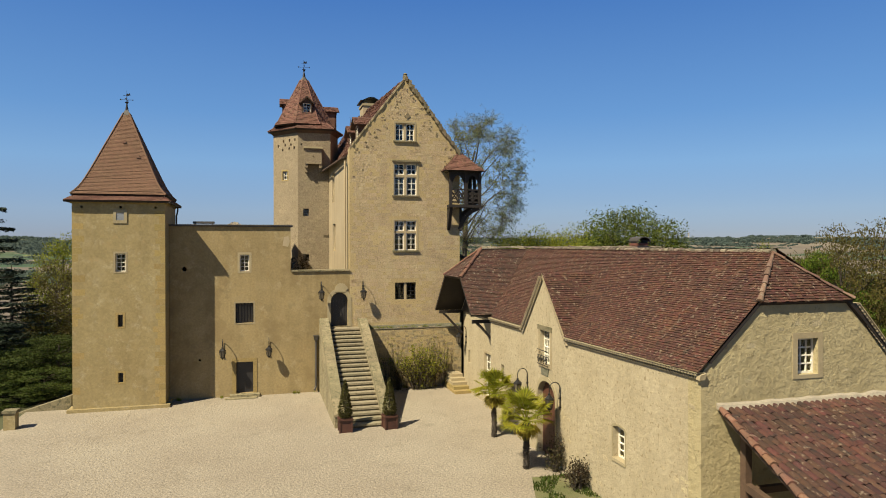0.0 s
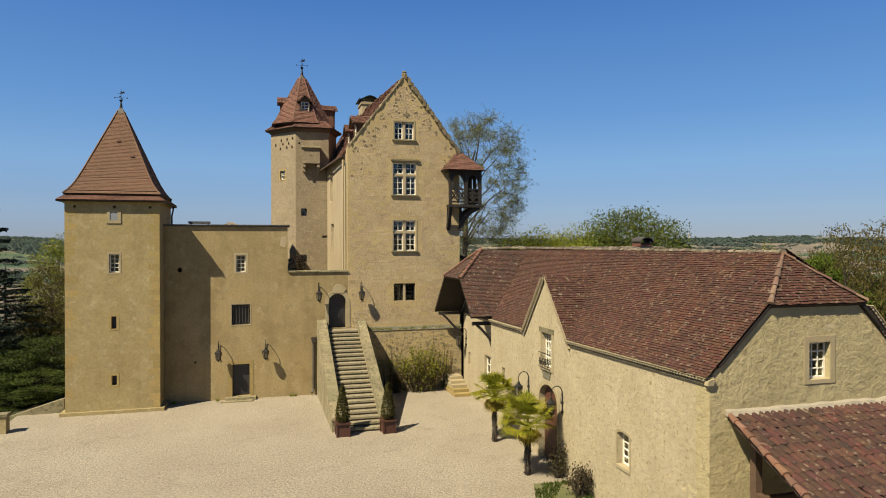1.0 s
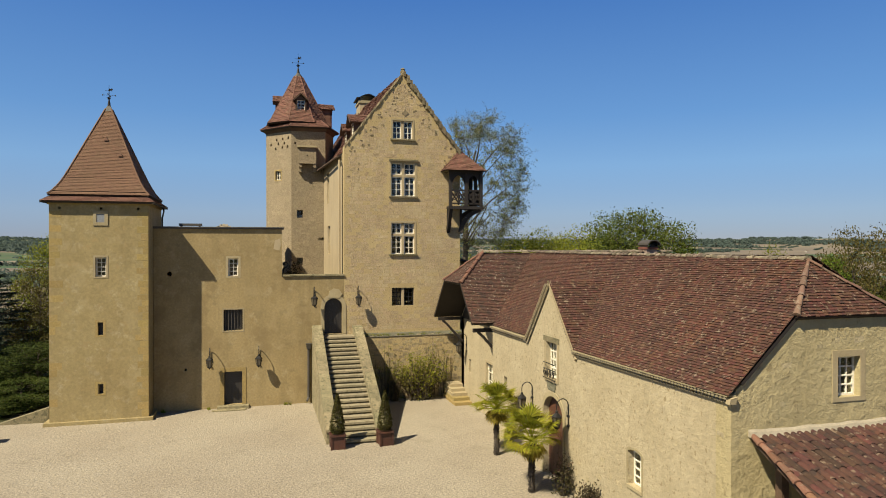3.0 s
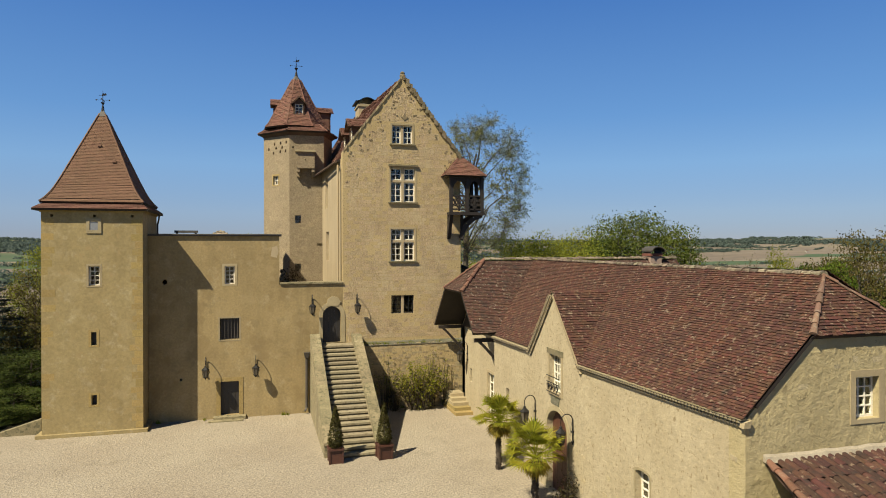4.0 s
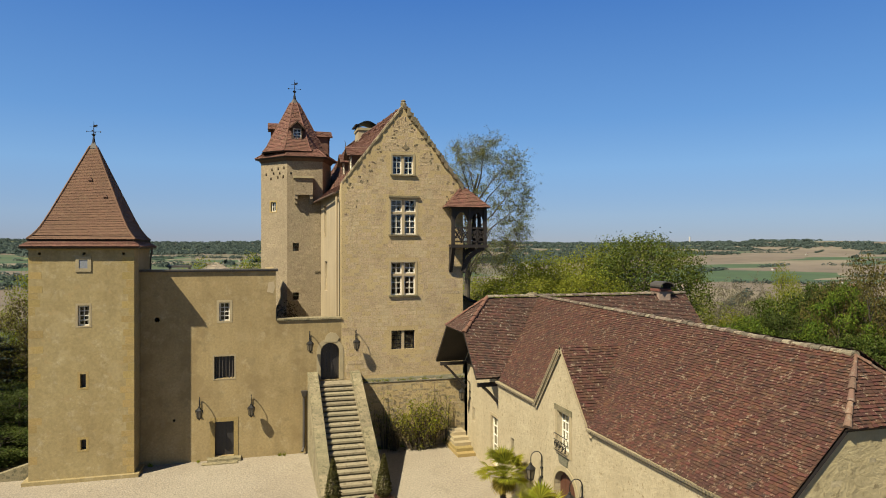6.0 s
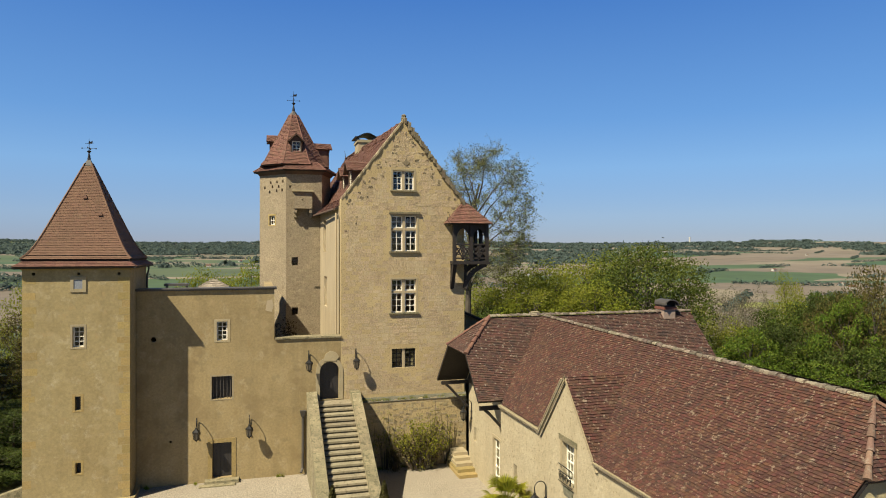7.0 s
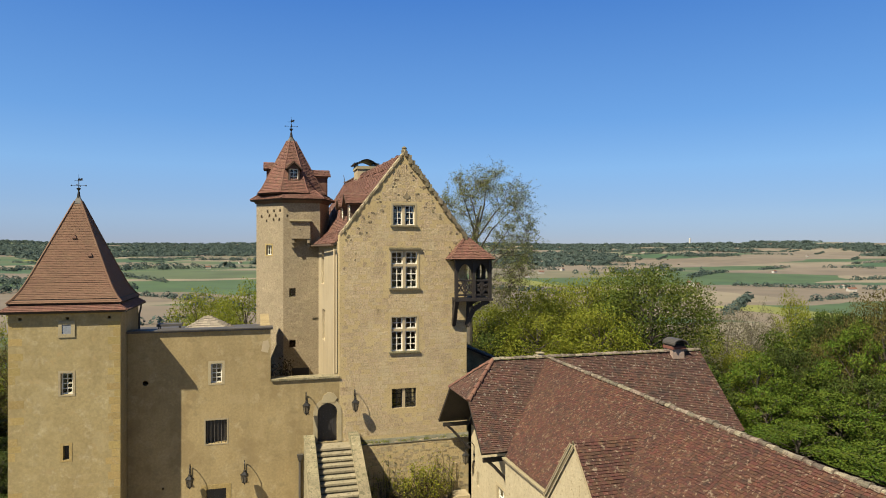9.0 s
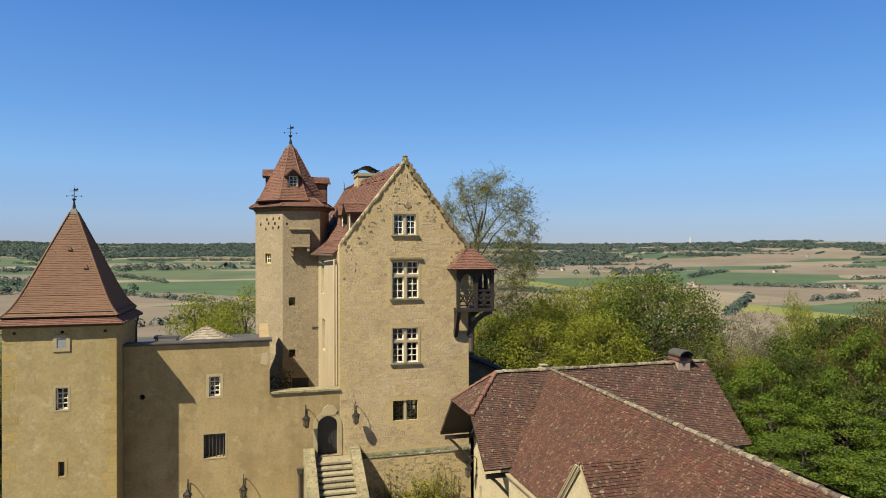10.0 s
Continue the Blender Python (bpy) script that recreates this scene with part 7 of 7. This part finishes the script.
lay(mh, "stone", FO, X, FN, (5.25, 12.2, 4.4, 19.4), ASHLAR_PIECE, ASHLAR, (0.14, 0.25), (0.18, 0.5), (-0.001, 0.006), on_gable, lambda a, z: 4.5 < z < 9.6, seed=3, worn=by_rake, joint=(0.006, 0.018))
lay(mh, "rubble", (0, 41.72, 0), X, FN, (6.22, 12.28, 0.45, 4.15), RUBBLE, RUBBLE, (0.1, 0.2), (0.12, 0.34), (-0.01, 0.014), lambda a0, a1, z0, z1: a0 > 6.2 and a1 < 12.3, lambda a, z: False, jitter=0.03, fill=0.86, seed=4)
TURRET_PIECE = surf("turret_stone_block", (0.235, 0.19, 0.118), (0.2, 0.16, 0.098), (0.16, 0.122, 0.07), 0.6, 11, bump=0.8, dist=0.05, rnd="object", amount=0.1, grain=0.38)
for i in (5, 0):
    a, u, n, ln_ = side[i]
    hl = {5: [rect(0.98, 1.5, 14.12, 14.75), rect(0.3, 2.45, 16.2, 17.2)], 0: [rect(0.37, 0.77, 11.44, 11.98), rect(0.37, 0.77, 8.18, 8.68), rect(0.2, 0.32, 16.55, 16.7), rect(0.4, 1.72, 4.2, 7.36), rect(0.4, 1.74, 14.6, 16.4)]}[i]
    fr = clear(hl, 0.08)
    lay(st, "stone", a, u, n, (0, ln_, 4.3, 17.45), TURRET_PIECE, TURRET_STONE, (0.15, 0.25), (0.18, 0.48), (-0.001, 0.005), lambda a0, a1, z0, z1: a0 > 0.0 and a1 < ln_ and fr(a0, a1, z0, z1), lambda a_, z: 7 < z < 11.5, 120, seed=5 + i, joint=(0.006, 0.016), fill=0.5)
fr = clear([rect(14.45, 15.15, 5.64, 6.65)], 0.24)
lay(bn, "rubble", (0, EY, 0), X, -Y, (11.35, 18.0, 0.4, 7.5), surf("end_wall_stone", (0.327, 0.274, 0.166), (0.28, 0.235, 0.138), (0.248, 0.211, 0.132), 1.5, 9, bump=0.8, dist=0.05, rnd="object", amount=0.14), BARN_END, (0.09, 0.18), (0.12, 0.38), (-0.022, 0.001),
    lambda a0, a1, z0, z1: fr(a0, a1, z0, z1) and z1 < 7.5 and a0 > 11.6 and (z1 < 5.5 or (a0 > 11.35 + (z1 - 5.4) * 0.88 and a1 < 18.0 - (z1 - 5.4) * 0.88)), lambda a, z: z > 4.9, jitter=0.035, fill=0.5, seed=7)
fr = clear(bholes, 0.3)
lay(bn, "rubble", (WX, 0, 0), Y, -X, (17.7, 33.5, 0.6, 7.4), surf("long_wall_stone", (0.349, 0.29, 0.174), (0.306, 0.254, 0.148), (0.264, 0.206, 0.116), 1.5, 9, bump=0.6, dist=0.05, rnd="object", amount=0.12), BARN_WALL, (0.1, 0.2), (0.12, 0.36), (-0.02, 0.005),
    lambda a0, a1, z0, z1: fr(a0, a1, z0, z1) and (z1 < 5.2 or (abs((a0 + a1) / 2 - 27.2) < (7.6 - z1) * 0.75)), lambda a, z: True, jitter=0.03, fill=0.42, limit=300, seed=8)

# tower quoins
for cx, sx, flip in ((TX0, 1, 0), (TX1, -1, 1)):
    z, i = 0.75, 0
    me = unit_block(QUOIN, 0.06)
    rng = random.Random(60 + flip)
    while z < 11.2:
        h = rng.uniform(0.28, 0.42)
        w = (0.55 if i % 2 else 0.32) + rng.uniform(-0.06, 0.1)
        if not flip and rng.random() < 0.45:
            z, i = z + h, i + 1
            continue
        ob = new("quoin", me)
        ob.parent = tw
        x = cx + sx * (w / 2 - 0.006)
        ob.matrix_basis = Matrix.Translation(-ORG[tw]) @ Matrix.Translation((x, TY0 + 0.051, z + h / 2)) @ Matrix.Diagonal((w, 0.11, h - 0.008, 1))
        z, i = z + h, i + 1

# barrel tiles of the lean-to
seg = 7
me = bpy.data.meshes.new("barrel_tile")
v = []
for y, r in ((0.0, 0.088), (-0.44, 0.108)):
    for rr in (r, r - 0.016):
        v += [(rr * math.cos(math.pi * j / seg), y, rr * math.sin(math.pi * j / seg) * 0.8) for j in range(seg + 1)]
k = seg + 1
f = [(j, j + 1, 2 * k + j + 1, 2 * k + j) for j in range(seg)] + [(k + j, 3 * k + j, 3 * k + j + 1, k + j + 1) for j in range(seg)] + [(2 * k + j, 2 * k + j + 1, 3 * k + j + 1, 3 * k + j) for j in range(seg)] + [(j, k + j, k + j + 1, j + 1) for j in range(seg)]
me.from_pydata(v, [], f)
me.materials.append(TILE_CANAL)
rng = random.Random(71)
rest, count, chan = Shape(), 0, Shape()
tilt = math.atan(LS)
for c in range(38):
    for r in range(22):
        y = EY - 0.08 - 0.335 * r
        x = 11.95 + 0.205 * c + rng.gauss(0, 0.012)
        while x < verge(y) + 0.1:
            x += 0.205
        if c * 0.205 + 11.95 < verge(y) - 0.05 or y < low + 0.4:
            continue
        m = Matrix.Translation(lean(x, y, 0.02 + rng.uniform(-0.006, 0.012))) @ Matrix.Rotation(tilt, 4, "X") @ Matrix.Rotation(rng.gauss(0, 0.035), 4, "Z") @ Matrix.Rotation(rng.gauss(0, 0.04), 4, "Y")
        if count < 300 and y > 12.9 and x < 17.2:
            ob = new("barrel_tile", me)
            ob.parent = ln
            ob.matrix_basis = Matrix.Translation(-ORG[ln]) @ m
            count += 1
        else:
            b0 = len(rest.v)
            rest.v += [tuple(m @ Vector(p)) for p in v]
            rest.f += [tuple(b0 + i for i in q) for q in f]
for r in range(30):
    y = EY - 0.3 * r
    if verge(y) < 11.95 - 0.2:
        for i in range(int((11.95 - verge(y)) / 0.205)):
            m = Matrix.Translation(lean(11.95 - 0.205 * (i + 1), y, 0.02)) @ Matrix.Rotation(tilt, 4, "X")
            b0 = len(rest.v)
            rest.v += [tuple(m @ Vector(p)) for p in v]
            rest.f += [tuple(b0 + i2 for i2 in q) for q in f]
part("barrel_tile_rest", rest, TILE_CANAL_FAR, ln, kind="stuff")
s2 = Shape()
ridge(s2, lean(verge(low), low, 0.06), lean(verge(EY - 0.1), EY - 0.1, 0.05), 0.085, 0.36)
part("verge_tiles", s2, surf("orange_verge_tile", (0.138, 0.0607, 0.0343), (0.116, 0.0634, 0.0396), (0.158, 0.116, 0.0792), 2.2, 24, bump=0.4, rnd="island", amount=0.25), ln, "row of orange verge tiles", kind="stuff")
